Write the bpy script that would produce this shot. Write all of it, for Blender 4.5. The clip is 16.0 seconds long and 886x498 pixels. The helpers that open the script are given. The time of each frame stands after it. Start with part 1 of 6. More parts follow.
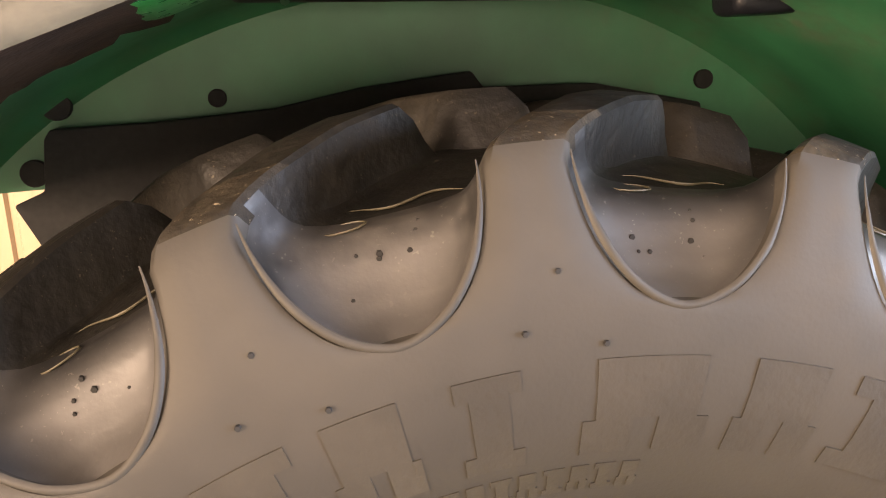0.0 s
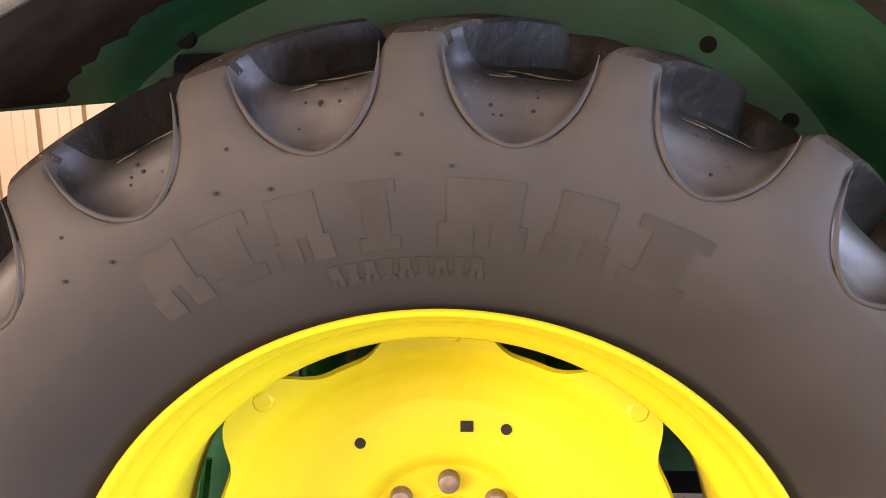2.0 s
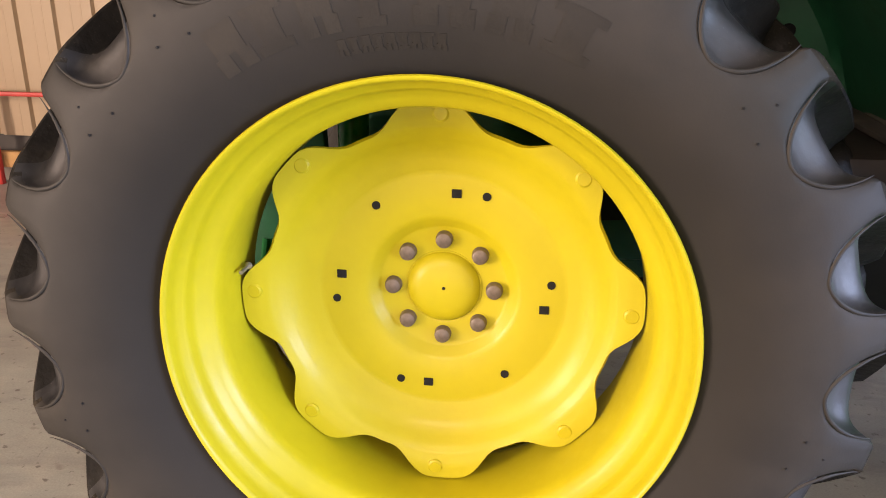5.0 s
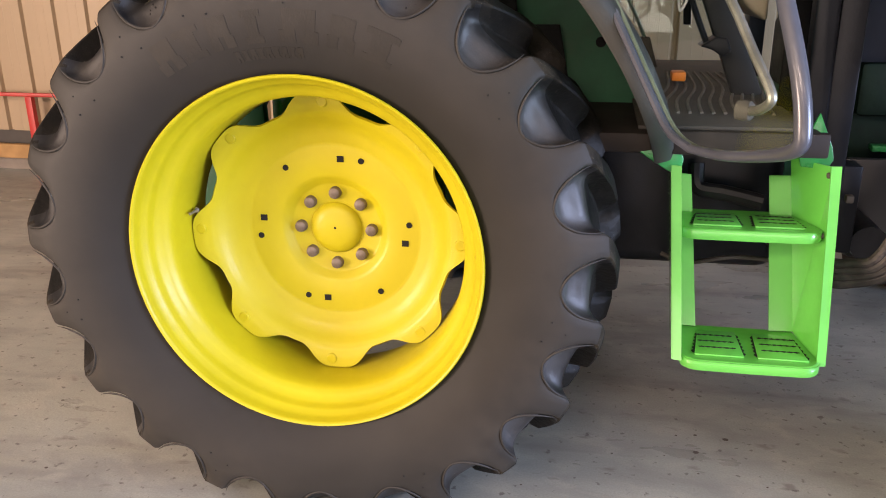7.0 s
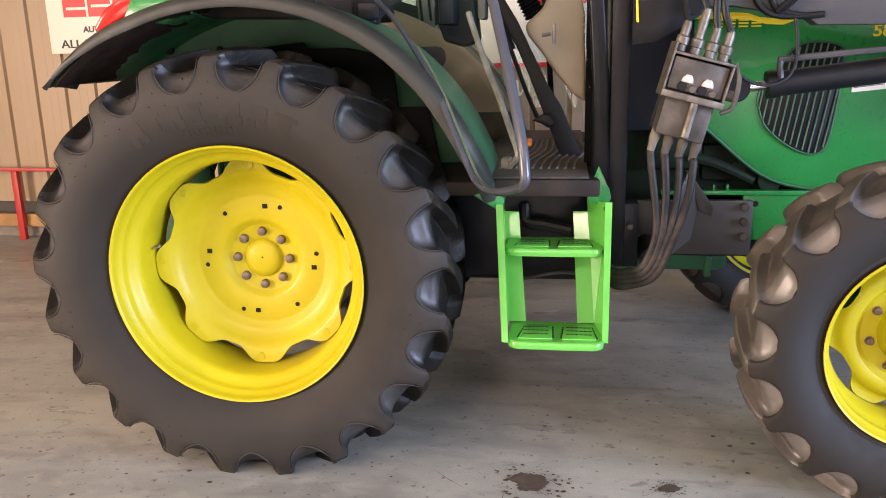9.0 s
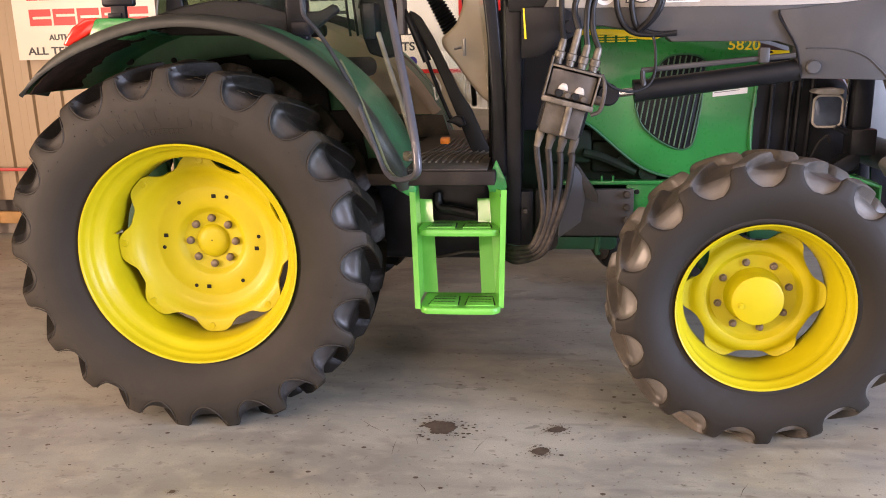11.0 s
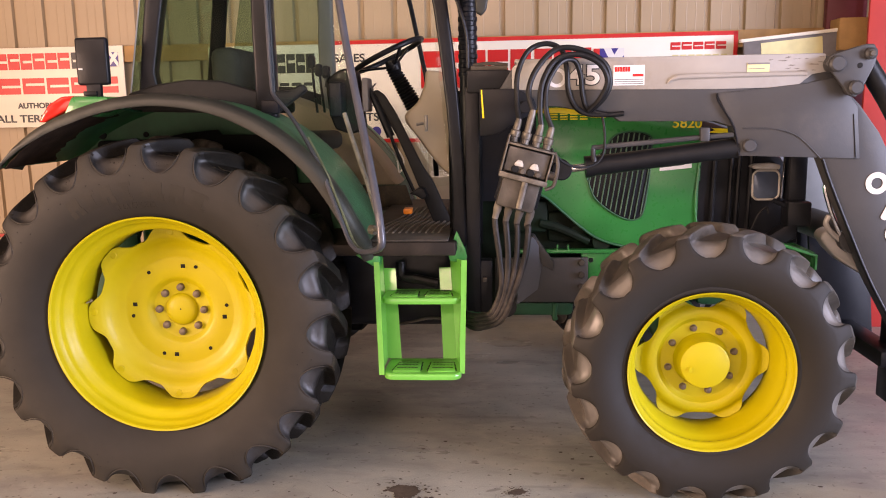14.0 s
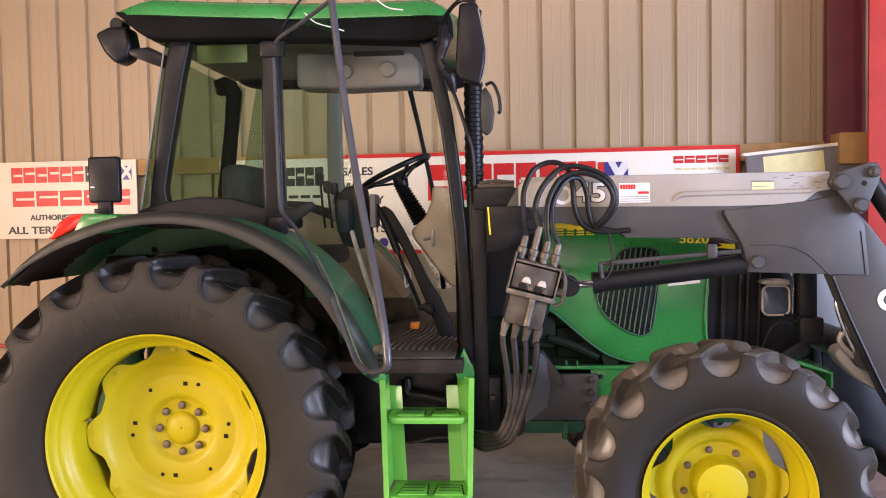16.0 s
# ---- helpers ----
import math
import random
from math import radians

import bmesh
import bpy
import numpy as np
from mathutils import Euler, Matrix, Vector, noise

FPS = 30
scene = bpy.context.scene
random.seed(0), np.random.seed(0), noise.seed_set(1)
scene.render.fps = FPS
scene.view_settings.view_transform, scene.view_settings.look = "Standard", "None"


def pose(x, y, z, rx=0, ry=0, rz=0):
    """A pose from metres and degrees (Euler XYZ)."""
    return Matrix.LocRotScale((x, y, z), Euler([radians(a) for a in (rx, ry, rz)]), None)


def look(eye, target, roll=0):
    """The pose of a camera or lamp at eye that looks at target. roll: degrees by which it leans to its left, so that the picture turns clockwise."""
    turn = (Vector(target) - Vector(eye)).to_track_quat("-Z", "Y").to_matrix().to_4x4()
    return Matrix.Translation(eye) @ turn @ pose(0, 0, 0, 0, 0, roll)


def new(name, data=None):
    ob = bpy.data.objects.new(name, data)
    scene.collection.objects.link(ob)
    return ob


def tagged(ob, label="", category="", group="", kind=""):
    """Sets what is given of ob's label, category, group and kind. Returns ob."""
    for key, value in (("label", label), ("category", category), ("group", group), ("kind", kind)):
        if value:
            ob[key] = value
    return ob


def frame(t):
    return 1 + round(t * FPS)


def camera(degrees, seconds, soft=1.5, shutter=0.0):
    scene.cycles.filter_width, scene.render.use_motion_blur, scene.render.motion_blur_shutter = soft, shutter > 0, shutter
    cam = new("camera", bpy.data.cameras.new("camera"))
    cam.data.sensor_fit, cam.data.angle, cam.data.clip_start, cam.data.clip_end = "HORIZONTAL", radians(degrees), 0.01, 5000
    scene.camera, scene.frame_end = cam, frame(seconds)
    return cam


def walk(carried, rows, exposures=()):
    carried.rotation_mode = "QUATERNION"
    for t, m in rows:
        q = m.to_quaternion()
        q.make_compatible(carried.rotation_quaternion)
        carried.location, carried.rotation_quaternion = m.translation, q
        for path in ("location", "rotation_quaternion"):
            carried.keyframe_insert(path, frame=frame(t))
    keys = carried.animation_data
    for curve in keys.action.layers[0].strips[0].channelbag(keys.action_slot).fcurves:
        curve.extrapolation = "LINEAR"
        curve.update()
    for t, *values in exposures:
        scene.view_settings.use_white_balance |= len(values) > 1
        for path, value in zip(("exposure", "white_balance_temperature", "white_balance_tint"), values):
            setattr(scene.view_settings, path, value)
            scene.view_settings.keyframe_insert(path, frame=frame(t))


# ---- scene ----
cam = camera(56.96, 16.0, soft=1.0)
EXPOSURES = [(0, 1.20, 7800, 18), (1, 0.92, 7200, 23), (2, 0.54, 6700, 26), (3, 0.06, 6600, 22), (4, -0.12, 6550, 19), (7, -0.09, 6550, 20), (10, -0.13, 6800, 21), (12.5, -0.31, 7800, 30), (14.5, -0.42, 7750, 31), (16, -0.46, 7050, 25)]
# seconds, x, y, z, yaw, pitch, roll
ROWS = [
    (0, -0.172, -0.520, 1.543, -10.31, -12.87, 2.93),
    (0.5, -0.123, -0.616, 1.536, -4.30, -12.70, 2.21),
    (1, -0.067, -0.709, 1.508, -1.29, -11.40, 1.28),
    (1.5, -0.005, -0.784, 1.484, 0.70, -11.60, 0.53),
    (2, 0.031, -0.844, 1.451, 1.86, -12.28, 0.16),
    (2.5, 0.047, -0.914, 1.426, 2.59, -13.32, 0.06),
    (3, 0.047, -0.986, 1.403, 3.32, -14.75, 0.08),
    (3.5, 0.076, -1.037, 1.374, 4.14, -15.95, -0.08),
    (4, 0.112, -1.090, 1.364, 4.96, -17.62, -0.27),
    (4.2, 0.130, -1.114, 1.356, 5.45, -18.04, -0.27),
    (6.5, 0.511, -1.587, 1.392, 10.45, -20.22, 0.66),
    (7, 0.694, -1.798, 1.426, 10.48, -18.94, 0.53),
    (7.5, 0.813, -2.040, 1.420, 10.74, -16.64, 0.75),
    (8, 0.892, -2.231, 1.479, 9.93, -16.05, 1.11),
    (8.5, 1.053, -2.365, 1.466, 9.13, -14.93, 1.17),
    (9, 1.116, -2.560, 1.510, 8.32, -14.09, 1.27),
    (9.5, 1.196, -2.704, 1.531, 7.55, -13.49, 1.28),
    (10, 1.319, -2.809, 1.535, 6.68, -13.45, 1.38),
    (10.2, 1.365, -2.868, 1.538, 6.78, -13.49, 1.46),
    (12.3, 1.397, -3.192, 1.594, 4.45, -14.93, 0.93),
    (12.5, 1.400, -3.198, 1.601, 4.36, -14.58, 0.95),
    (13, 1.404, -3.197, 1.612, 4.12, -13.41, 0.98),
    (13.5, 1.407, -3.197, 1.616, 3.81, -11.75, 0.96),
    (14, 1.408, -3.189, 1.623, 3.64, -9.95, 0.96),
    (14.5, 1.403, -3.186, 1.636, 3.56, -8.33, 0.96),
    (15, 1.401, -3.180, 1.646, 3.65, -6.41, 0.95),
    (15.5, 1.402, -3.167, 1.659, 3.84, -4.48, 0.97),
    (16, 1.405, -3.155, 1.670, 4.10, -2.61, 1.01),
]
walk(cam, [(t, pose(x, y, z, 90 + pitch, roll, yaw)) for t, x, y, z, yaw, pitch, roll in ROWS], EXPOSURES)

# ---- light ----
world = bpy.data.worlds.new("world")
scene.world = world
world.use_nodes = True
world.node_tree.nodes["Background"].inputs[0].default_value = (0.75, 0.85, 1.0, 1)
world.node_tree.nodes["Background"].inputs[1].default_value = 0.3


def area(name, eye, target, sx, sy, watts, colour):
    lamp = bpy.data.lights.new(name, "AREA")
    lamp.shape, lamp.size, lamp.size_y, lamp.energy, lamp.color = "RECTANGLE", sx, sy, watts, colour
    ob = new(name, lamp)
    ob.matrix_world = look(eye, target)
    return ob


WARM, COOL = (1.0, 0.80, 0.66), (0.55, 0.70, 1.0)
# fittings on the ceiling
for lx in (-4.6, -0.8, 3.6):
    area("ceiling_lamp", (lx, -6.4, 4.5), (lx, -1.2, 0), 2.8, 0.8, {-4.6: 150, -0.8: 270, 3.6: 90}[lx], WARM)
# unseen second row, added to wash the back wall
for lx in (-3.6, 0.4, 4.4):
    area("ceiling_lamp", (lx, 1.6, 4.6), (lx, 1.6, 0), 2.4, 0.35, 5, WARM)
# daylight through the doorway ahead of the tractor
area("doorway_daylight", (9.6, -4.2, 1.9), (1.0, 0.0, 0.8), 4.4, 3.6, 2350, COOL)
# unseen area lamps added to brighten from the left and from behind the camera
area("left_fill", (-7.0, -5.2, 1.6), (0.0, -4.4, 0.2), 3.0, 2.6, 1450, (1.0, 0.80, 0.63))
area("camera_side_fill", (0.5, -7.6, 0.9), (0.6, 0.0, 0.9), 7.0, 1.5, 180, (1.0, 0.88, 0.76))

# ---- materials ----


def material(name, colour, rough=0.5, metal=0.0, vary=0.15, scale=12.0, bump=0.0, bump_scale=60.0, dirt=None, dirt_amount=0.4, dirt_scale=3.0, coat=0.0, fine=0.5, gloss=0.4, coat_rough=0.12, specks=None, bowl=None):
    """A painted or moulded surface: two scales of variation, a fine relief, and dirt in patches."""
    m = bpy.data.materials.new(name)
    m.use_nodes = True
    nt = m.node_tree
    nodes, link = nt.nodes, nt.links.new
    b = nodes["Principled BSDF"]
    co = nodes.new("ShaderNodeTexCoord").outputs["Object"]

    def tex(s, detail=4.0):
        n = nodes.new("ShaderNodeTexNoise")
        n.inputs["Scale"].default_value, n.inputs["Detail"].default_value = s, detail
        link(co, n.inputs["Vector"])
        return n.outputs["Fac"]

    def ramp(src, a, bb, lo=0.0, hi=1.0):
        r = nodes.new("ShaderNodeMapRange")
        link(src, r.inputs["Value"])
        r.inputs["From Min"].default_value, r.inputs["From Max"].default_value = a, bb
        r.inputs["To Min"].default_value, r.inputs["To Max"].default_value = lo, hi
        return r.outputs["Result"]

    def mix(f, a, bb, kind="MIX"):
        n = nodes.new("ShaderNodeMix")
        n.data_type, n.blend_type = "RGBA", kind
        for sock, v in ((n.inputs[0], f), (n.inputs[6], a), (n.inputs[7], bb)):
            if isinstance(v, (int, float)):
                sock.default_value = v
            elif isinstance(v, tuple):
                sock.default_value = (*v, 1) if len(v) == 3 else v
            else:
                link(v, sock)
        return n.outputs[2]

    big, small = tex(scale), tex(scale * 9, 6.0)
    dark = tuple(c * (1 - vary) for c in colour)
    light = tuple(min(1, c * (1 + vary * 0.7)) for c in colour)
    col = mix(ramp(big, 0.35, 0.65), dark, light)
    col = mix(ramp(small, 0.3, 0.7, 0.0, fine * vary * 2), col, tuple(c * 0.8 for c in colour))
    if dirt:
        d = ramp(tex(dirt_scale, 8.0), 0.62 - dirt_amount * 0.3, 0.75, 0.0, 1.0)
        n = nodes.new("ShaderNodeMath")
        n.operation = "MULTIPLY"
        link(d, n.inputs[0])
        link(ramp(tex(dirt_scale * 12, 6.0), 0.35, 0.7, 0.25, 1.0), n.inputs[1])
        d2 = nodes.new("ShaderNodeMath")
        d2.operation = "MULTIPLY"
        link(n.outputs[0], d2.inputs[0])
        d2.inputs[1].default_value = min(1.0, dirt_amount * 1.6)
        col = mix(d2.outputs[0], col, dirt)
        link(ramp(d2.outputs[0], 0, 1, rough, min(1.0, rough + 0.35)), b.inputs["Roughness"])
    else:
        link(ramp(small, 0.2, 0.8, max(0.02, rough - 0.07), min(1.0, rough + 0.07)), b.inputs["Roughness"])
    if specks:
        for size, lo in ((130, 0.715), (330, 0.69)):
            col = mix(ramp(tex(size, 2.0), lo, lo + 0.03), col, specks)
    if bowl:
        # a ragged band round the hub: settled dust low in the tyre pockets, darker on the sidewall
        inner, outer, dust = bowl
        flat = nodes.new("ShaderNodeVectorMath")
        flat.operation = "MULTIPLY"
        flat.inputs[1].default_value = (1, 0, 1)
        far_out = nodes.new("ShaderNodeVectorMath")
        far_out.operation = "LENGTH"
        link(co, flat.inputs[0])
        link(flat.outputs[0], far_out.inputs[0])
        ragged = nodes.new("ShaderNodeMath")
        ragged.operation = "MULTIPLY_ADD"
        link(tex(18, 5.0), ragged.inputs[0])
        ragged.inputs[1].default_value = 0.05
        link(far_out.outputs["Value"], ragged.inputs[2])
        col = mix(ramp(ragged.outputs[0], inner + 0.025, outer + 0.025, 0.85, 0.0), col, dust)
    link(col, b.inputs["Base Color"])
    b.inputs["Metallic"].default_value = metal
    b.inputs["Coat Weight"].default_value = coat
    b.inputs["Coat Roughness"].default_value = coat_rough
    b.inputs["Specular IOR Level"].default_value = gloss
    if bump:
        bp = nodes.new("ShaderNodeBump")
        bp.inputs["Strength"].default_value, bp.inputs["Distance"].default_value = bump, 0.004
        link(tex(bump_scale, 5.0), bp.inputs["Height"])
        link(bp.outputs[0], b.inputs["Normal"])
    return m


def glass_material(name, tint, rough=0.0):
    m = bpy.data.materials.new(name)
    m.use_nodes = True
    nt = m.node_tree
    out = nt.nodes["Material Output"]
    nt.nodes.remove(nt.nodes["Principled BSDF"])
    tr, gl, mx, fr = (nt.nodes.new("ShaderNode" + k) for k in ("BsdfTransparent", "BsdfGlossy", "MixShader", "LayerWeight"))
    tr.inputs[0].default_value = (*tint, 1)
    gl.inputs["Roughness"].default_value = rough
    fr.inputs["Blend"].default_value = 0.5
    rise, part_of = nt.nodes.new("ShaderNodeMath"), nt.nodes.new("ShaderNodeMapRange")
    rise.operation = "POWER"
    rise.inputs[1].default_value = 4.0
    part_of.inputs["To Min"].default_value, part_of.inputs["To Max"].default_value = 0.03, 0.2
    nt.links.new(fr.outputs["Facing"], rise.inputs[0])
    nt.links.new(rise.outputs[0], part_of.inputs["Value"])
    nt.links.new(part_of.outputs["Result"], mx.inputs[0])
    nt.links.new(tr.outputs[0], mx.inputs[1])
    nt.links.new(gl.outputs[0], mx.inputs[2])
    nt.links.new(mx.outputs[0], out.inputs[0])
    return m


DUST, SOIL = (0.20, 0.155, 0.105), (0.09, 0.065, 0.042)
M = {
    # sidewall and marks are mixed darker towards the hub
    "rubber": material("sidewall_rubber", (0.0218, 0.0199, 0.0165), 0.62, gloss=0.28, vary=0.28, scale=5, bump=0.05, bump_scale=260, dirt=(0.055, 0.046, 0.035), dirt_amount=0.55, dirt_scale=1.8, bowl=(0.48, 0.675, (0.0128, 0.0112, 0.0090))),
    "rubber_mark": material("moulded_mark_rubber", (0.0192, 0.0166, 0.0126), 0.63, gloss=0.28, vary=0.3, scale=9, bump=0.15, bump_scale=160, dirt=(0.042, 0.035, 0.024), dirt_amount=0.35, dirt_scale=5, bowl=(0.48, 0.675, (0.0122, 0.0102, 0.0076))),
    # bowl: settled dust, with bright bounce and shaded pocket tops put into the colour
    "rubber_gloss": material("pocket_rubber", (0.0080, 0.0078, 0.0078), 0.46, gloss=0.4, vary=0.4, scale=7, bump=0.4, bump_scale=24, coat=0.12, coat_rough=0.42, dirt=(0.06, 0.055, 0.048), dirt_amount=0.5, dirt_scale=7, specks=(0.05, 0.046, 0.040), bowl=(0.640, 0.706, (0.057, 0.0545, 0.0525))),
    "rubber_tread": material("tread_rubber", (0.0055, 0.005, 0.004), 0.55, gloss=0.2, vary=0.5, scale=14, bump=0.6, bump_scale=60, dirt=(0.017, 0.014, 0.009), dirt_amount=0.5, dirt_scale=9, specks=(0.04, 0.035, 0.025)),
    "rubber_scuff": material("scuffed_lug_rubber", (0.014, 0.0115, 0.008), 0.75, gloss=0.15, vary=0.5, scale=22, bump=0.8, bump_scale=70, dirt=(0.060, 0.048, 0.030), dirt_amount=0.6, dirt_scale=16, specks=(0.15, 0.125, 0.085)),
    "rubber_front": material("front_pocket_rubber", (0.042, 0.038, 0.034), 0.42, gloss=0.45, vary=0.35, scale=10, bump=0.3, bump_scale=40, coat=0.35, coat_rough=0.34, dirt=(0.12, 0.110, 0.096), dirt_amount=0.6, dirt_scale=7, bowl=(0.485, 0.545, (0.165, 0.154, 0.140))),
    "rubber_brown": material("front_tread_rubber", (0.050, 0.0445, 0.037), 0.5, vary=0.35, scale=10, bump=0.3, bump_scale=50, coat=0.22, coat_rough=0.3, dirt=(0.13, 0.105, 0.078), dirt_amount=0.6, dirt_scale=6),
    "flash": material("mould_flash_rubber", (0.045, 0.039, 0.023), 0.45, vary=0.3, scale=40),
    "yellow": material("yellow_paint", (0.418, 0.360, 0.0055), 0.48, vary=0.05, scale=5, bump=0.06, bump_scale=90, coat=0.10, coat_rough=0.2, fine=0.35, gloss=0.3),
    "green": material("green_paint", (0.014, 0.20, 0.045), 0.30, vary=0.10, scale=5, bump=0.04, bump_scale=80, coat=0.3),
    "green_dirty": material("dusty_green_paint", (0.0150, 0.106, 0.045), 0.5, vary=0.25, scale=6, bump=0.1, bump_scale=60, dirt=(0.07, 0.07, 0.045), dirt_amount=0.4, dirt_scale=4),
    "lime": material("light_green_paint", (0.095, 0.42, 0.055), 0.34, vary=0.08, scale=8, bump=0.04, bump_scale=70, coat=0.9),
    "black": material("black_plastic", (0.0085, 0.0095, 0.0122), 0.36, gloss=0.18, vary=0.3, scale=9, bump=0.1, bump_scale=180, dirt=(0.014, 0.013, 0.012), dirt_amount=0.2, dirt_scale=5),
    "flare": material("grey_flare_plastic", (0.022, 0.0235, 0.0195), 0.5, vary=0.2, scale=6, bump=0.12, bump_scale=220, dirt=(0.13, 0.12, 0.09), dirt_amount=0.35, dirt_scale=3),
    "grille": material("black_grille", (0.008, 0.009, 0.012), 0.5, gloss=0.2, vary=0.3, scale=12),
    "slat": material("dusty_grille_slat", (0.07, 0.14, 0.085), 0.5, vary=0.2, scale=20),
    "loader": material("grey_loader_paint", (0.042, 0.0425, 0.0435), 0.48, vary=0.12, scale=4, bump=0.08, bump_scale=90, dirt=(0.13, 0.11, 0.09), dirt_amount=0.3, dirt_scale=3),
    "silver": material("silver_loader_paint", (0.32, 0.305, 0.28), 0.42, metal=0.15, vary=0.08, scale=5, bump=0.05, bump_scale=80, dirt=(0.20, 0.15, 0.10), dirt_amount=0.35, dirt_scale=4),
    "scuff": material("rubbed_grey_paint", (0.165, 0.145, 0.125), 0.6, vary=0.35, scale=60, dirt=(0.30, 0.28, 0.25), dirt_amount=0.5, dirt_scale=60),
    "steel": material("worn_steel", (0.28, 0.26, 0.235), 0.4, metal=0.7, vary=0.3, scale=20, dirt=SOIL, dirt_amount=0.45, dirt_scale=14),
    "chrome": material("chrome", (0.75, 0.75, 0.76), 0.12, metal=1.0, vary=0.04),
    "hose": material("hydraulic_hose_rubber", (0.0075, 0.008, 0.009), 0.42, gloss=0.25, vary=0.3, scale=15, dirt=(0.035, 0.030, 0.024), dirt_amount=0.3, dirt_scale=8),
    "hose_dusty": material("dusty_hose_rubber", (0.010, 0.0095, 0.009), 0.5, gloss=0.25, vary=0.3, scale=15, dirt=(0.095, 0.078, 0.064), dirt_amount=0.6, dirt_scale=6),
    "dusty": material("dusty_iron", (0.065, 0.055, 0.045), 0.7, vary=0.4, scale=12, bump=0.3, bump_scale=50, dirt=(0.12, 0.10, 0.075), dirt_amount=0.5, dirt_scale=6),
    "oily": material("oily_steel", (0.085, 0.077, 0.070), 0.42, metal=0.4, vary=0.5, scale=14, bump=0.3, bump_scale=60, dirt=(0.10, 0.08, 0.055), dirt_amount=0.5, dirt_scale=9),
    "oily_bright": material("worn_coupler_steel", (0.16, 0.14, 0.115), 0.45, metal=0.5, vary=0.4, scale=30, dirt=(0.05, 0.04, 0.03), dirt_amount=0.6, dirt_scale=20),
    "port_cover": material("worn_port_cover", (0.50, 0.47, 0.42), 0.5, vary=0.35, scale=30, dirt=(0.06, 0.05, 0.04), dirt_amount=0.5, dirt_scale=25),
    # loader grey with the blue daylight on the mast plate put into it
    "blue_grey": material("daylit_grey_paint", (0.125, 0.135, 0.158), 0.45, vary=0.15, scale=5, bump=0.08, bump_scale=90, dirt=(0.10, 0.09, 0.075), dirt_amount=0.25, dirt_scale=5),
    "silver_dull": material("dull_grey_paint", (0.20, 0.205, 0.20), 0.55, vary=0.12, scale=4, dirt=(0.12, 0.10, 0.08), dirt_amount=0.3, dirt_scale=5),
    # casting green with the shade under the bonnet put into the colour
    "engine": material("shaded_green_casting", (0.005, 0.016, 0.008), 0.6, gloss=0.15, vary=0.4, scale=9, bump=0.3, bump_scale=50, dirt=(0.015, 0.013, 0.010), dirt_amount=0.6, dirt_scale=6),
    "mud": material("dried_mud", (0.026, 0.0145, 0.0085), 0.95, gloss=0.1, vary=0.4, scale=14, bump=0.5, bump_scale=90, dirt=(0.045, 0.028, 0.016), dirt_amount=0.4, dirt_scale=10),
    "door_tube": material("dark_door_tube", (0.055, 0.060, 0.074), 0.28, coat=0.2, vary=0.15, scale=10, dirt=(0.08, 0.07, 0.06), dirt_amount=0.2, dirt_scale=8),
    "glass_edge": material("ground_glass_edge", (0.30, 0.42, 0.34), 0.3, vary=0.15, scale=20),
    "seal": material("olive_glass_seal", (0.13, 0.14, 0.085), 0.4, vary=0.2, scale=12),
    "platform": material("dusty_platform_steel", (0.017, 0.0138, 0.0112), 0.65, gloss=0.2, vary=0.3, scale=8, bump=0.15, bump_scale=60, dirt=(0.05, 0.04, 0.03), dirt_amount=0.35, dirt_scale=6),
    # darker than the black plastic: shade on these parts is put into it
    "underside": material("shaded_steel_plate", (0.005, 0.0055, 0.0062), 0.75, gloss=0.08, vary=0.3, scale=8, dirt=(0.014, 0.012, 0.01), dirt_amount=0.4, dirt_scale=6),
    "nut": material("nut_cap", (0.16, 0.125, 0.10), 0.5, metal=0.3, vary=0.3, scale=60),
    # near-black; its discs and strips stand in for the shade inside holes
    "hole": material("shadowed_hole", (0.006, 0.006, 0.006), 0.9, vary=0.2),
    "beige": material("beige_cab_plastic", (0.38, 0.305, 0.21), 0.6, vary=0.08, scale=6, bump=0.08, bump_scale=150, dirt=(0.22, 0.18, 0.13), dirt_amount=0.3, dirt_scale=3),
    "charcoal": material("charcoal_cab_plastic", (0.0135, 0.0135, 0.0130), 0.6, gloss=0.2, vary=0.2, scale=8, bump=0.1, bump_scale=150),
    "seat": material("seat_cloth", (0.06, 0.055, 0.05), 0.9, vary=0.2, scale=25, bump=0.4, bump_scale=300),
    "mat": material("ribbed_rubber_mat", (0.050, 0.044, 0.036), 0.75, vary=0.25, scale=10, dirt=DUST, dirt_amount=0.4, dirt_scale=6),
    "console": material("grey_console_plastic", (0.13, 0.125, 0.11), 0.6, vary=0.08, scale=6, bump=0.08, bump_scale=150),
    "mat_rib": material("worn_mat_rib", (0.15, 0.13, 0.105), 0.7, vary=0.2, scale=20),
    "orange": material("orange_plastic", (0.8, 0.22, 0.02), 0.4, vary=0.1),
    "decal": material("yellow_decal", (0.85, 0.66, 0.02), 0.35, vary=0.04),
    "decal_white": material("white_label", (0.72, 0.71, 0.69), 0.4, vary=0.05),
    "decal_yellow": material("pale_yellow_label", (0.66, 0.60, 0.30), 0.5, vary=0.08),
    "red_lens": material("red_lamp_lens", (0.62, 0.02, 0.012), 0.15, vary=0.15, scale=40, coat=0.5),
    "mirror": material("mirror_glass", (0.6, 0.62, 0.64), 0.05, metal=1.0, vary=0.03),
    "lens": material("headlamp_glass", (0.055, 0.072, 0.105), 0.16, metal=0.3, vary=0.15, scale=20),
    "wall": material("beige_cladding", (0.365, 0.272, 0.171), 0.42, vary=0.05, scale=0.8, bump=0.05, bump_scale=30, dirt=(0.34, 0.27, 0.19), dirt_amount=0.25, dirt_scale=1.2),
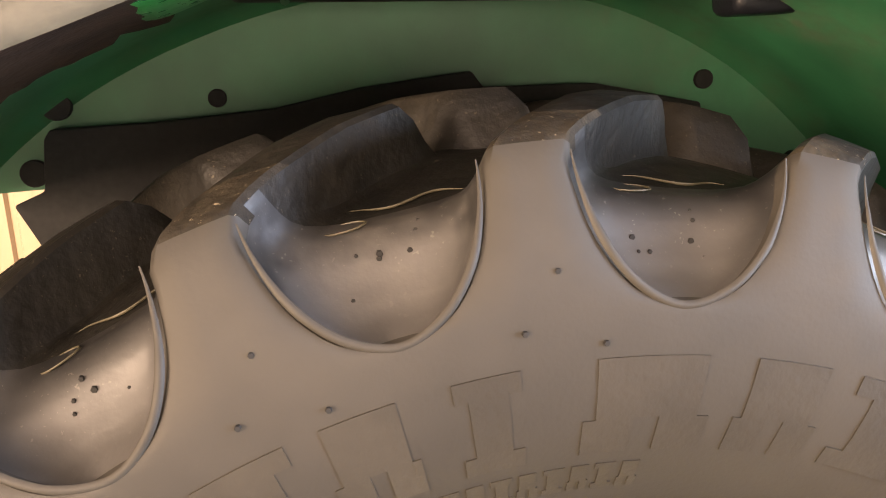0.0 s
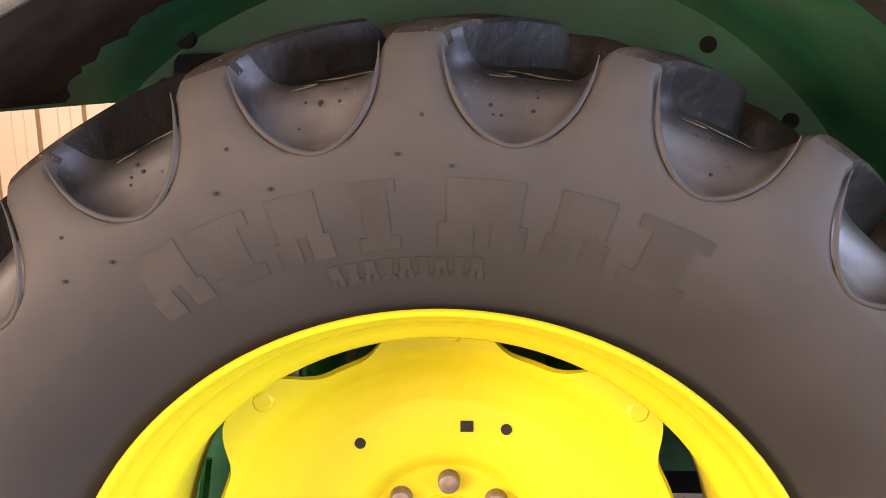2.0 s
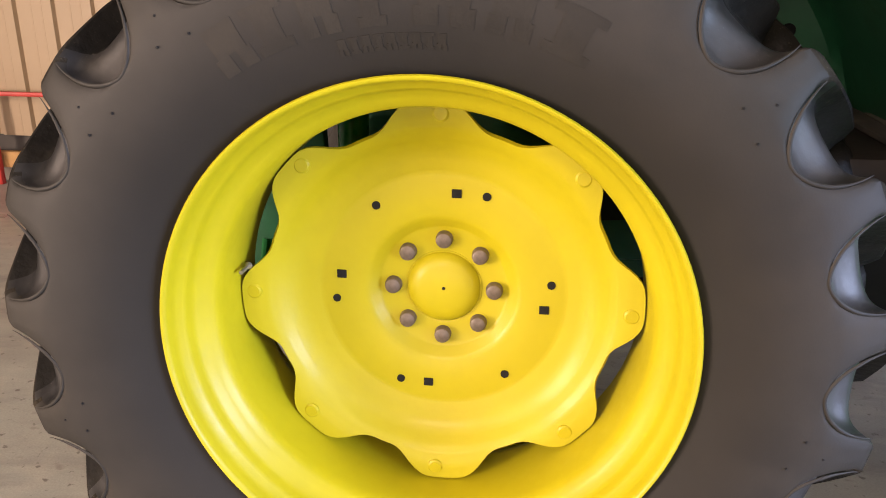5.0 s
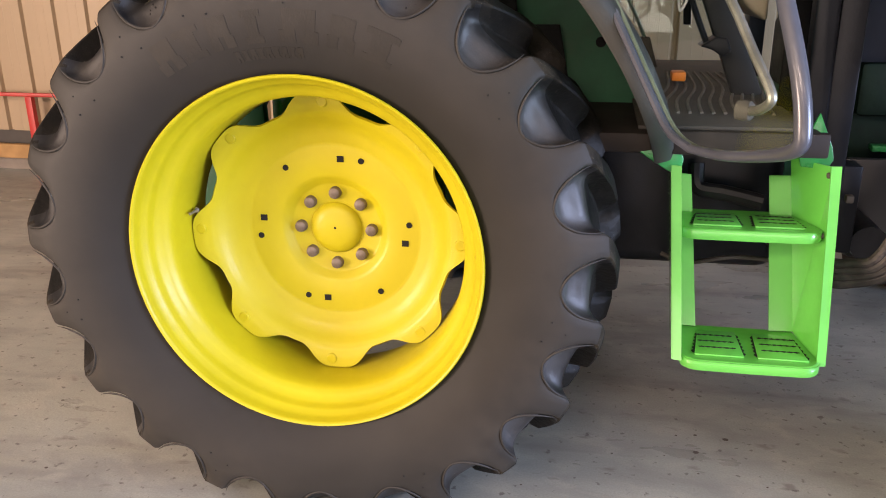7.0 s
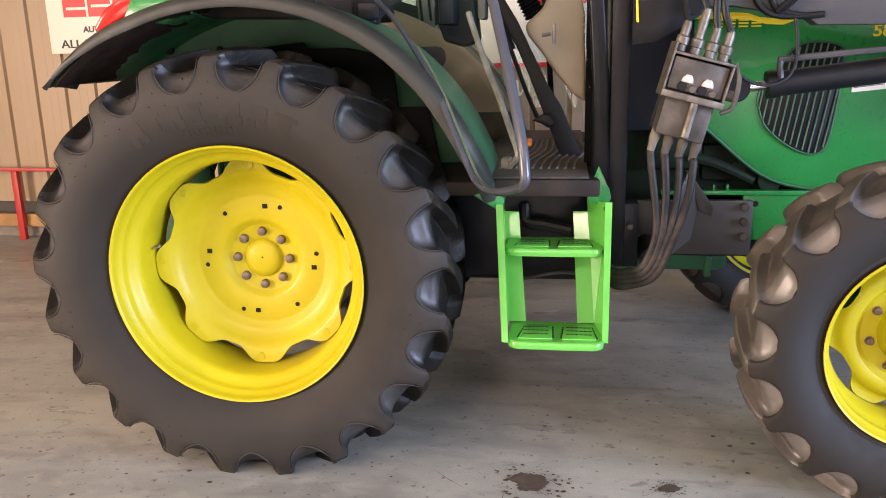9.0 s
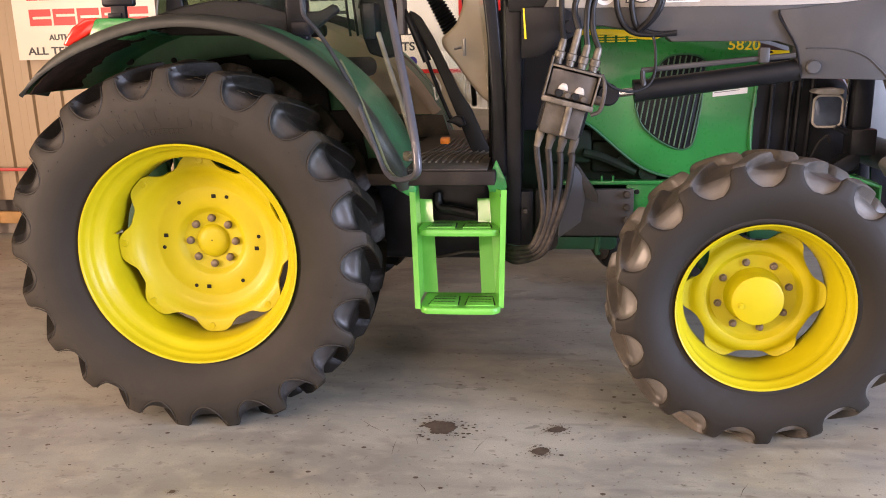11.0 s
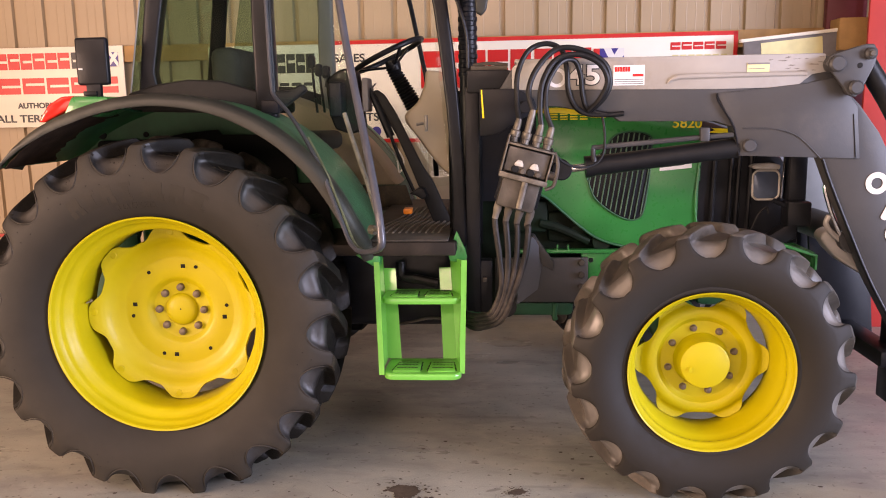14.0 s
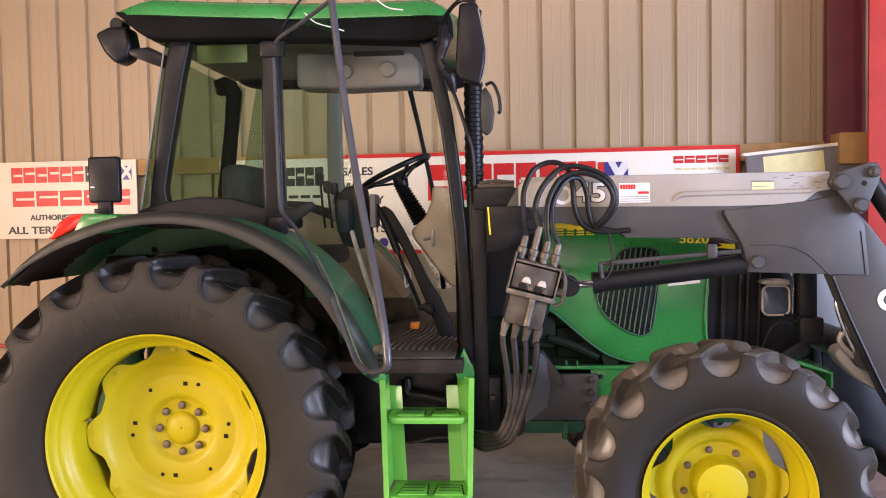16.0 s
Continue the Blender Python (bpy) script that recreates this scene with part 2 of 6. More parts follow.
    "timber": material("pine_board", (0.42, 0.24, 0.09), 0.65, vary=0.25, scale=5, bump=0.2, bump_scale=60),
    "plinth": material("concrete_plinth", (0.24, 0.205, 0.17), 0.85, vary=0.2, scale=4, bump=0.4, bump_scale=40),
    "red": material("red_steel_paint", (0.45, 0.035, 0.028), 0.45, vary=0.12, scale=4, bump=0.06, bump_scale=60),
    # shaded copy of the red paint, for the column's web
    "maroon": material("shaded_red_steel_paint", (0.13, 0.02, 0.03), 0.5, vary=0.15, scale=4, bump=0.06, bump_scale=60),
    "sign": material("white_sign_board", (0.78, 0.73, 0.62), 0.4, vary=0.03, scale=3),
    "sign_red": material("red_sign_print", (0.60, 0.018, 0.016), 0.4, vary=0.05),
    "sign_black": material("black_sign_print", (0.03, 0.03, 0.035), 0.45, vary=0.1),
    "sign_blue": material("blue_sign_print", (0.04, 0.03, 0.22), 0.4, vary=0.1),
    "ceiling": material("ceiling_lining", (0.30, 0.28, 0.25), 0.8, vary=0.05),
    # tone of the unseen walls, kept dark to weaken reflections in the glass
    "blockwork": material("painted_blockwork", (0.085, 0.076, 0.068), 0.8, vary=0.08, scale=2),
    "board_grey": material("grey_board", (0.16, 0.15, 0.15), 0.6, vary=0.15),
    "stain": material("oil_stain", (0.088, 0.070, 0.055), 0.6, vary=0.35, scale=25, bump=0.2, bump_scale=80),
    "glass": glass_material("tinted_cab_glass", (0.945, 0.98, 0.95)),
    "dark_glass": glass_material("dark_tinted_cab_glass", (0.67, 0.77, 0.70)),
    "clear": glass_material("clear_door_glass", (0.97, 0.99, 0.97)),
}


def floor_material():
    m = bpy.data.materials.new("concrete_floor")
    m.use_nodes = True
    nt = m.node_tree
    nodes, link = nt.nodes, nt.links.new
    b = nodes["Principled BSDF"]
    co = nodes.new("ShaderNodeTexCoord").outputs["Object"]

    def tex(s, detail=6.0, stretch=None, distort=0.0):
        n = nodes.new("ShaderNodeTexNoise")
        n.inputs["Scale"].default_value, n.inputs["Detail"].default_value, n.inputs["Distortion"].default_value = s, detail, distort
        if stretch:
            mp = nodes.new("ShaderNodeMapping")
            mp.inputs["Scale"].default_value = stretch
            link(co, mp.inputs["Vector"])
            link(mp.outputs[0], n.inputs["Vector"])
        else:
            link(co, n.inputs["Vector"])
        return n.outputs["Fac"]

    def ramp(src, a, bb, lo=0.0, hi=1.0):
        r = nodes.new("ShaderNodeMapRange")
        link(src, r.inputs["Value"])
        for k, v in zip(("From Min", "From Max", "To Min", "To Max"), (a, bb, lo, hi)):
            r.inputs[k].default_value = v
        return r.outputs["Result"]

    def mix(f, a, bb):
        n = nodes.new("ShaderNodeMix")
        n.data_type = "RGBA"
        for sock, v in ((n.inputs[0], f), (n.inputs[6], a), (n.inputs[7], bb)):
            if isinstance(v, tuple):
                sock.default_value = (*v, 1)
            elif isinstance(v, (int, float)):
                sock.default_value = v
            else:
                link(v, sock)
        return n.outputs[2]

    col = mix(ramp(tex(1.1), 0.35, 0.65), (0.276, 0.296, 0.272), (0.412, 0.430, 0.380))
    col = mix(ramp(tex(0.9, 5, (0.7, 1.3, 1), 0.8), 0.55, 0.72, 0, 0.55), col, (0.45, 0.405, 0.27))
    col = mix(ramp(tex(1.0, 8, (0.45, 1.9, 1), 0.6), 0.42, 0.74, 0, 0.72), col, (0.115, 0.118, 0.118))
    col = mix(ramp(tex(2.4, 8, (0.28, 2.6, 1), 0.35), 0.55, 0.70, 0, 0.5), col, (0.10, 0.10, 0.10))
    col = mix(ramp(tex(4.5, 10, (0.7, 1.5, 1), 0.6), 0.52, 0.76, 0, 0.55), col, (0.14, 0.138, 0.132))
    col = mix(ramp(tex(9, 10, (0.8, 1.2, 1), 0.4), 0.5, 0.78, 0, 0.6), col, (0.47, 0.46, 0.395))
    col = mix(ramp(tex(13, 8, (0.7, 1.4, 1), 0.3), 0.63, 0.73, 0, 0.6), col, (0.12, 0.105, 0.088))
    col = mix(ramp(tex(34, 6), 0.63, 0.70, 0, 0.8), col, (0.08, 0.072, 0.062))
    col = mix(ramp(tex(160, 3), 0.3, 0.7, 0, 0.3), col, (0.17, 0.16, 0.14))
    link(col, b.inputs["Base Color"])
    link(ramp(tex(2.2, 6, (0.5, 1.5, 1)), 0.3, 0.7, 0.24, 0.50), b.inputs["Roughness"])
    bp = nodes.new("ShaderNodeBump")
    bp.inputs["Strength"].default_value, bp.inputs["Distance"].default_value = 0.25, 0.003
    link(tex(70, 5), bp.inputs["Height"])
    link(bp.outputs[0], b.inputs["Normal"])
    return m


M["floor"] = floor_material()

# ---- building blocks ----


def finish(name, me, mat, smooth=35):
    for m in mat if isinstance(mat, (list, tuple)) else [mat]:
        me.materials.append(M[m])
    if smooth:
        me.polygons.foreach_set("use_smooth", [True] * len(me.polygons))
        me.set_sharp_from_angle(angle=radians(smooth))
    return me


def world_of(ob):
    return (world_of(ob.parent) @ ob.matrix_parent_inverse if ob.parent else Matrix()) @ ob.matrix_basis


def part(name, bm, mat, parent=None, label="", smooth=35):
    """Links a bmesh, in world metres, as one mesh object, under a thing or a part."""
    me = bpy.data.meshes.new(name)
    bmesh.ops.recalc_face_normals(bm, faces=bm.faces)
    bm.to_mesh(me)
    bm.free()
    ob = new(name, finish(name, me, mat, smooth))
    if parent:
        ob.parent = parent
        ob.matrix_parent_inverse = world_of(parent).inverted()
    if label:
        tagged(ob, label)
    return ob


def thing(name, base, label, category, group="", kind=""):
    ob = new(name)
    ob.empty_display_size = 0.1
    ob.matrix_world = Matrix.Translation(base)
    bpy.context.view_layer.update()
    return tagged(ob, label, category, group, kind)


def solid(bms):
    """Several bmeshes joined into one."""
    out = bmesh.new()
    for b in bms:
        me = bpy.data.meshes.new("tmp")
        b.to_mesh(me)
        b.free()
        out.from_mesh(me)
        bpy.data.meshes.remove(me)
    return out


def box(x0, x1, y0, y1, z0, z1, bevel=0.004, m=None, seg=2):
    bm = bmesh.new()
    bmesh.ops.create_cube(bm, size=1)
    for v in bm.verts:
        v.co = Vector((x0 + (v.co.x + 0.5) * (x1 - x0), y0 + (v.co.y + 0.5) * (y1 - y0), z0 + (v.co.z + 0.5) * (z1 - z0)))
    if bevel:
        bmesh.ops.bevel(bm, geom=bm.edges[:], offset=bevel, segments=seg, affect="EDGES", profile=0.5)
    if m:
        bmesh.ops.transform(bm, matrix=m, verts=bm.verts)
    return bm


def prism(pts, a, b, axis="y", bevel=0.004, m=None, seg=2):
    """A polygon extruded from a to b along an axis. pts: (x, z) for y, (y, z) for x, (x, y) for z."""
    bm = bmesh.new()
    put = {"y": lambda p, t: (p[0], t, p[1]), "x": lambda p, t: (t, p[0], p[1]), "z": lambda p, t: (p[0], p[1], t)}[axis]
    lo = [bm.verts.new(put(p, a)) for p in pts]
    hi = [bm.verts.new(put(p, b)) for p in pts]
    n = len(pts)
    bm.faces.new(lo)
    bm.faces.new(hi[::-1])
    for i in range(n):
        bm.faces.new((lo[i], hi[i], hi[(i + 1) % n], lo[(i + 1) % n]))
    bmesh.ops.recalc_face_normals(bm, faces=bm.faces)
    if bevel:
        bmesh.ops.bevel(bm, geom=bm.edges[:], offset=bevel, segments=seg, affect="EDGES", profile=0.5, clamp_overlap=True)
    if m:
        bmesh.ops.transform(bm, matrix=m, verts=bm.verts)
    return bm


def lathe(profile, n=64, centre=(0, 0, 0), closed=False, m=None):
    """A profile of (radius, y) turned round the y axis through the centre."""
    bm = bmesh.new()
    rows = []
    for r, y in profile:
        if r < 1e-6:
            rows.append([bm.verts.new((centre[0], centre[1] + y, centre[2]))])
        else:
            rows.append([bm.verts.new((centre[0] + r * math.cos(2 * math.pi * i / n), centre[1] + y, centre[2] + r * math.sin(2 * math.pi * i / n))) for i in range(n)])
    pairs = list(zip(rows, rows[1:])) + ([(rows[-1], rows[0])] if closed else [])
    for a, b in pairs:
        for i in range(n):
            j = (i + 1) % n
            if len(a) == 1 and len(b) == 1:
                continue
            if len(a) == 1:
                bm.faces.new((a[0], b[j], b[i]))
            elif len(b) == 1:
                bm.faces.new((a[i], a[j], b[0]))
            else:
                bm.faces.new((a[i], a[j], b[j], b[i]))
    if m:
        bmesh.ops.transform(bm, matrix=m, verts=bm.verts)
    return bm


def curve_points(pts, per=8):
    """A smooth line through the points."""
    p = [Vector(q) for q in pts]
    p = [p[0] * 2 - p[1]] + p + [p[-1] * 2 - p[-2]]
    out = []
    for i in range(1, len(p) - 2):
        for k in range(per):
            t = k / per
            out.append(0.5 * ((2 * p[i]) + (p[i + 1] - p[i - 1]) * t + (2 * p[i - 1] - 5 * p[i] + 4 * p[i + 1] - p[i + 2]) * t * t + (3 * p[i] - p[i - 1] - 3 * p[i + 1] + p[i + 2]) * t ** 3))
    return out + [p[-2]]


def tube(pts, r, n=10, per=8, smooth_line=True, flat=1.0):
    """A round rod or hose along the points; r may be a list, one radius for each given point."""
    line = curve_points(pts, per) if smooth_line and len(pts) > 2 else [Vector(p) for p in pts]
    bm = bmesh.new()
    rings, up = [], None
    for i, c in enumerate(line):
        d = (line[min(i + 1, len(line) - 1)] - line[max(i - 1, 0)]).normalized()
        if up is None:
            up = Vector((0, 0, 1)) if abs(d.z) < 0.9 else Vector((0, 1, 0))
        side = d.cross(up).normalized()
        up = side.cross(d).normalized()
        if isinstance(r, (list, tuple)):
            f = i / max(1, len(line) - 1) * (len(r) - 1)
            k = min(int(f), len(r) - 2)
            rr = r[k] + (r[k + 1] - r[k]) * (f - k)
        else:
            rr = r
        rings.append([bm.verts.new(c + side * (rr * math.cos(2 * math.pi * k / n)) + up * (rr * flat * math.sin(2 * math.pi * k / n))) for k in range(n)])
    for a, b in zip(rings, rings[1:]):
        for k in range(n):
            bm.faces.new((a[k], a[(k + 1) % n], b[(k + 1) % n], b[k]))
    bm.faces.new(rings[0][::-1])
    bm.faces.new(rings[-1])
    return bm


def sheet(rows, thick=0.004):
    """A skin through rows of points, with a thickness."""
    bm = bmesh.new()
    vs = [[bm.verts.new(p) for p in row] for row in rows]
    for a, b in zip(vs, vs[1:]):
        for i in range(len(a) - 1):
            bm.faces.new((a[i], a[i + 1], b[i + 1], b[i]))
    bmesh.ops.recalc_face_normals(bm, faces=bm.faces)
    if thick:
        bmesh.ops.solidify(bm, geom=bm.faces[:], thickness=thick)
    return bm


def disc(c, r, depth, axis="y", n=20, bevel=0.002):
    """A short bolt or boss from c along an axis."""
    b = min(bevel, r * 0.4)
    bm = lathe([(0, 0), (r - b, 0), (r, b), (r, depth), (0, depth)], n)
    turn = {"y": Matrix(), "x": pose(0, 0, 0, 0, 0, -90), "z": pose(0, 0, 0, 90, 0, 0)}[axis]
    bmesh.ops.transform(bm, matrix=Matrix.Translation(c) @ turn, verts=bm.verts)
    return bm


def rounded(w, h, r, n=5):
    """A rounded rectangle, centred."""
    out = []
    for cx, cy, a in ((w / 2 - r, h / 2 - r, 0), (-w / 2 + r, h / 2 - r, 90), (-w / 2 + r, -h / 2 + r, 180), (w / 2 - r, -h / 2 + r, 270)):
        out += [(cx + r * math.cos(radians(a + 90 * k / n)), cy + r * math.sin(radians(a + 90 * k / n))) for k in range(n + 1)]
    return out


def writing(name, text, size, m, mat, parent, depth=0.0015, squeeze=1.0, bold=0.0, align="LEFT"):
    """Raised lettering with the built-in font, as a mesh."""
    cu = bpy.data.curves.new(name, "FONT")
    cu.body, cu.size, cu.extrude, cu.align_x, cu.offset = text, size, depth, align, bold
    tmp = bpy.data.objects.new(name, cu)
    me = bpy.data.meshes.new_from_object(tmp)
    bpy.data.objects.remove(tmp)
    me.name = name
    me.transform(m @ Matrix.Diagonal((squeeze, 1, 1, 1)))
    me.materials.clear()
    me.materials.append(M[mat])
    ob = new(name, me)
    if parent:
        ob.parent = parent
        ob.matrix_parent_inverse = world_of(parent).inverted()
    return ob


# ---- the showroom ----
WALL = pose(-3.4, 3.65, 0, 0, 0, -2.5)  # along the wall: x; out of it towards the tractor: -y


def on_wall(x, y, z):
    return WALL @ Vector((x, y, z))


def structure(name, bm, mat, label="", smooth=0):
    return tagged(part(name, bm, mat, smooth=smooth), label, kind="structure")


structure("floor", box(-9, 11, -8, 6, -0.2, 0, 0), "floor", "grey worn concrete floor with dark oil stains")
# profiled cladding: flat pans and narrow ribs every quarter of a metre
prof = []
for first, count in ((0.813 - 26 * 0.2665, 41), (4.866, 24)):
    for i in range(count):
        x = first + i * (0.2665 if first < 0 else 0.2602)
        prof += [(x - 0.027, 0.0), (x - 0.016, 0.026), (x + 0.016, 0.026), (x + 0.027, 0.0), (x + 0.10, 0.0), (x + 0.104, -0.0012), (x + 0.108, 0.0), (x + 0.17, 0.0), (x + 0.174, -0.0012), (x + 0.178, 0.0)]
prof = sorted(p for p in prof)
structure("wall_north", sheet([[on_wall(x, y, z) for x, y in prof] for z in (0.30, 4.8)], 0.003), "wall", "beige profiled steel cladding")
structure("wall_plinth", box(-6, 12, -0.02, 0.15, 0, 0.16, 0.004, WALL), "plinth", "low grey concrete plinth under the cladding")
structure("wall_lining", box(-6, 12, 0.05, 0.2, 0.17, 4.8, 0, WALL), "blockwork")
# unseen walls and ceiling added to enclose the room
structure("wall_west", box(-9.2, -9, -8, 6, 0, 4.8, 0), "blockwork")
structure("wall_south", box(-9, 11, -8.2, -8, 0, 4.8, 0), "blockwork")
structure("wall_east", solid([box(11, 11.2, -8, -5.2, 0, 4.8, 0), box(11, 11.2, -1.2, 6, 0, 4.8, 0), box(11, 11.2, -5.2, -1.2, 3.9, 4.8, 0)]), "blockwork")
structure("ceiling", box(-9, 11, -8, 6, 4.8, 5.0, 0), "ceiling")
structure("trim", box(-6, 7.3, -0.075, -0.03, 2.02, 2.15, 0.003, WALL), "timber", "horizontal pine rail fixed across the cladding")
structure("trim_low", box(-6, 7.3, -0.075, -0.03, 0.10, 0.205, 0.003, WALL), "timber", "horizontal pine board low on the wall")

# ---- the tractor ----
MID = 1.12  # the tractor's middle plane
tractor = thing("tractor", (1.1, MID, 0), "green farm tractor with yellow wheels and glazed cab, door open", "tractor")


def interp(knots, v):
    for (a, *p), (b, *q) in zip(knots, knots[1:]):
        if v <= b:
            f = (v - a) / (b - a)
            return [s + (t - s) * f for s, t in zip(p, q)]
    return knots[-1][1:]


def tyre_half(side, high, low, lugs, phase, lug_top, sweep, outer_r, hub_rows, out, half):
    """One half of a tyre, from the bead over the shoulder to the middle of the tread, with its lugs and the pockets between them."""
    verts, faces, mats = out
    pitch = 2 * math.pi / lugs
    # place across one pitch: -1..1, with the lug's height there in the tread and in the rounded pocket
    right = [(0.08, 1, 1), (0.22, 1, 1), (0.27, 0.93, 0.92), (0.30, 0.6, 0.70), (0.33, 0.25, 0.50), (0.37, 0.06, 0.34), (0.44, 0, 0.20), (0.55, 0, 0.10), (0.68, 0, 0.04), (0.84, 0, 0.01)]
    cols = [(-1, 0, 0)] + [(-c, h, b) for c, h, b in right[::-1]] + right
    edge = 0.30
    vs = [0.0] + [0.02 + 0.36 * (i / 14) ** 1.6 for i in range(15)] + [0.40 + 0.60 * i / 14 for i in range(15)]
    base = len(verts)
    ring = lugs * len(cols)
    rows = []
    for r, y in hub_rows:
        rows.append((r, y, None))
    for v in vs:
        rows.append((None, None, v))
    for r, y, v in rows:
        if v is None:
            w, sw, end = 0.985, 0.0, 1
        else:
            u = min(1.0, max(0.0, (v - 0.02) / 0.36))
            pocket = (1 - (1 - u) ** 2.4) ** 0.62
            w = 0.985 - (0.985 - lug_top) * pocket
            if v > 0.5:
                w += 0.05 * (v - 0.5)
            end = 1 - min(1.0, max(0.0, (v - 0.90) / 0.05))
            sw = -sweep * max(0.0, (v - 0.36) / 0.64)
        for k in range(lugs):
            for c, h, bowl in cols:
                a = abs(c)
                f = w * a / edge if a < edge else w + (1 - w) * (a - edge) / (1 - edge)
                f = math.copysign(f, c) if c else 0.0
                if v is not None:
                    f2 = min(1.0, max(0.0, (v - 0.40) / 0.22))
                    hh = (bowl + (h - bowl) * f2 * f2 * (3 - 2 * f2)) * end
                    lim = max(0.0, (0.985 - w) / 0.06)
                    hh = 1 - (1 - hh) * min(1.0, lim)
                if v is not None:
                    (yh, rh), (yl, rl) = interp(high, v), interp(low, v)
                    yy, rr = yl + (yh - yl) * hh, rl + (rh - rl) * hh
                else:
                    yy, rr = y, r
                t = phase + k * pitch + f * pitch / 2 + sw + (pitch / 2 if side < 0 else 0)
                verts.append((rr * math.cos(t), (yy if side > 0 else 2 * half - yy), rr * math.sin(t)))
    nc = len(cols)
    for i in range(len(rows) - 1):
        v = rows[i][2]
        for j in range(ring):
            q = (base + i * ring + j, base + i * ring + (j + 1) % ring, base + (i + 1) * ring + (j + 1) % ring, base + (i + 1) * ring + j)
            faces.append(q if side > 0 else q[::-1])
            c = cols[j % nc][0]
            inside = -0.28 <= c < 0.22
            near = -0.31 <= c < 0.28
            if v is None or v < 0.03:
                mats.append(0)
            elif inside or (near and v < 0.40):
                mats.append(0 if v < 0.37 else 3 if v < 0.50 else 2)
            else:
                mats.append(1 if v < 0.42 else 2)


def tyre_mesh(name, lugs, phase, high, low, hub_rows, half, lug_top, sweep, materials):
    out = ([], [], [])
    for side in (1, -1):
        tyre_half(side, high, low, lugs, phase, lug_top, sweep, None, hub_rows, out, half)
    me = bpy.data.meshes.new(name)
    me.from_pydata(out[0], [], out[1])
    finish(name, me, materials, 40)
    me.polygons.foreach_set("material_index", out[2])
    me.update()
    return me


REAR_HIGH = [(0.0, -0.0400, 0.632), (0.08, -0.0378, 0.655), (0.16, -0.0318, 0.680), (0.26, -0.0195, 0.712), (0.36, -0.006, 0.740), (0.40, 0.004, 0.750), (0.46, 0.022, 0.757), (0.7, 0.10, 0.770), (1.0, 0.19, 0.776)]
REAR_LOW = [(0.0, -0.0400, 0.632), (0.02, -0.0390, 0.638), (0.045, -0.026, 0.643), (0.08, -0.008, 0.650), (0.16, 0.006, 0.668), (0.26, 0.017, 0.690), (0.36, 0.030, 0.702), (0.46, 0.054, 0.705), (0.7, 0.12, 0.714), (1.0, 0.19, 0.722)]
REAR_HUB = [(0.428, 0.05), (0.445, 0.022), (0.458, 0.012), (0.470, 0.004), (0.486, -0.004), (0.505, -0.014), (0.53, -0.0255), (0.555, -0.0335), (0.58, -0.0382), (0.605, -0.0402), (0.618, -0.0404)]
FRONT_HIGH = [(0.0, -0.032, 0.468), (0.08, -0.0298, 0.485), (0.16, -0.0245, 0.503), (0.26, -0.0145, 0.528), (0.36, -0.002, 0.551), (0.40, 0.008, 0.561), (0.46, 0.022, 0.568), (0.7, 0.085, 0.579), (1.0, 0.155, 0.584)]
FRONT_LOW = [(0.0, -0.032, 0.468), (0.02, -0.0315, 0.472), (0.045, -0.020, 0.476), (0.08, -0.007, 0.484), (0.16, 0.004, 0.498), (0.26, 0.014, 0.512), (0.36, 0.028, 0.521), (0.46, 0.048, 0.527), (0.7, 0.105, 0.537), (1.0, 0.155, 0.545)]
FRONT_HUB = [(0.305, 0.045), (0.32, 0.02), (0.331, 0.010), (0.34, 0.004), (0.35, 0.005), (0.362, -0.004), (0.385, -0.018), (0.41, -0.027), (0.435, -0.0325), (0.458, -0.033)]



def bead_mesh(lugs, phase, high, lug_top):
    """The moulded bead round one pocket of the tyre's side."""
    pitch = 2 * math.pi / lugs
    pts = []
    for i in range(-22, 23):
        u = (abs(i) / 22) ** 1.6
        v = 0.02 + 0.335 * u
        w = 0.985 - (0.985 - lug_top) * (1 - (1 - (v - 0.02) / 0.36) ** 2.4) ** 0.62
        yh, rh = interp(high, v)
        t = phase + 0.5 * pitch + math.copysign(1 - w, i) * pitch / 2
        pts.append(Vector((rh * math.cos(t), yh, rh * math.sin(t))))
    bm = bmesh.new()
    rings = []
    for i, p in enumerate(pts):
        d = (pts[min(i + 1, len(pts) - 1)] - pts[max(i - 1, 0)]).normalized()
        across = d.cross(Vector((0, 1, 0))).normalized()
        fade = min(1.0, (22.2 - abs(i - 22)) / 9)
        rings.append([bm.verts.new(p + across * (0.0032 * (0.15 + 0.85 * fade) * math.cos(a)) + Vector((0, 0.0008 - 0.0024 * fade * math.sin(a), 0))) for a in [math.pi * j / 3 for j in range(6)]])
    for a, b in zip(rings, rings[1:]):
        for j in range(6):
            bm.faces.new((a[j], a[(j + 1) % 6], b[(j + 1) % 6], b[j]))
    bmesh.ops.recalc_face_normals(bm, faces=bm.faces)
    me = bpy.data.meshes.new("pocket_bead")
    bm.to_mesh(me)
    bm.free()
    return finish("pocket_bead", me, "rubber", 60)


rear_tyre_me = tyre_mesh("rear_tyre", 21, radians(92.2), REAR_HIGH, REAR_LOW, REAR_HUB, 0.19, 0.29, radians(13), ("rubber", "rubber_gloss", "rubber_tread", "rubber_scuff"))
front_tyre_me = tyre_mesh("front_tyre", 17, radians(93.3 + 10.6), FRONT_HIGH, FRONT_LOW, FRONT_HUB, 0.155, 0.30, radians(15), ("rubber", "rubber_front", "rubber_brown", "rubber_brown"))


def local(name, bm, mat, parent, m, label="", smooth=35):
    """A part built round its own origin and set at the pose m."""
    me = bpy.data.meshes.new(name)
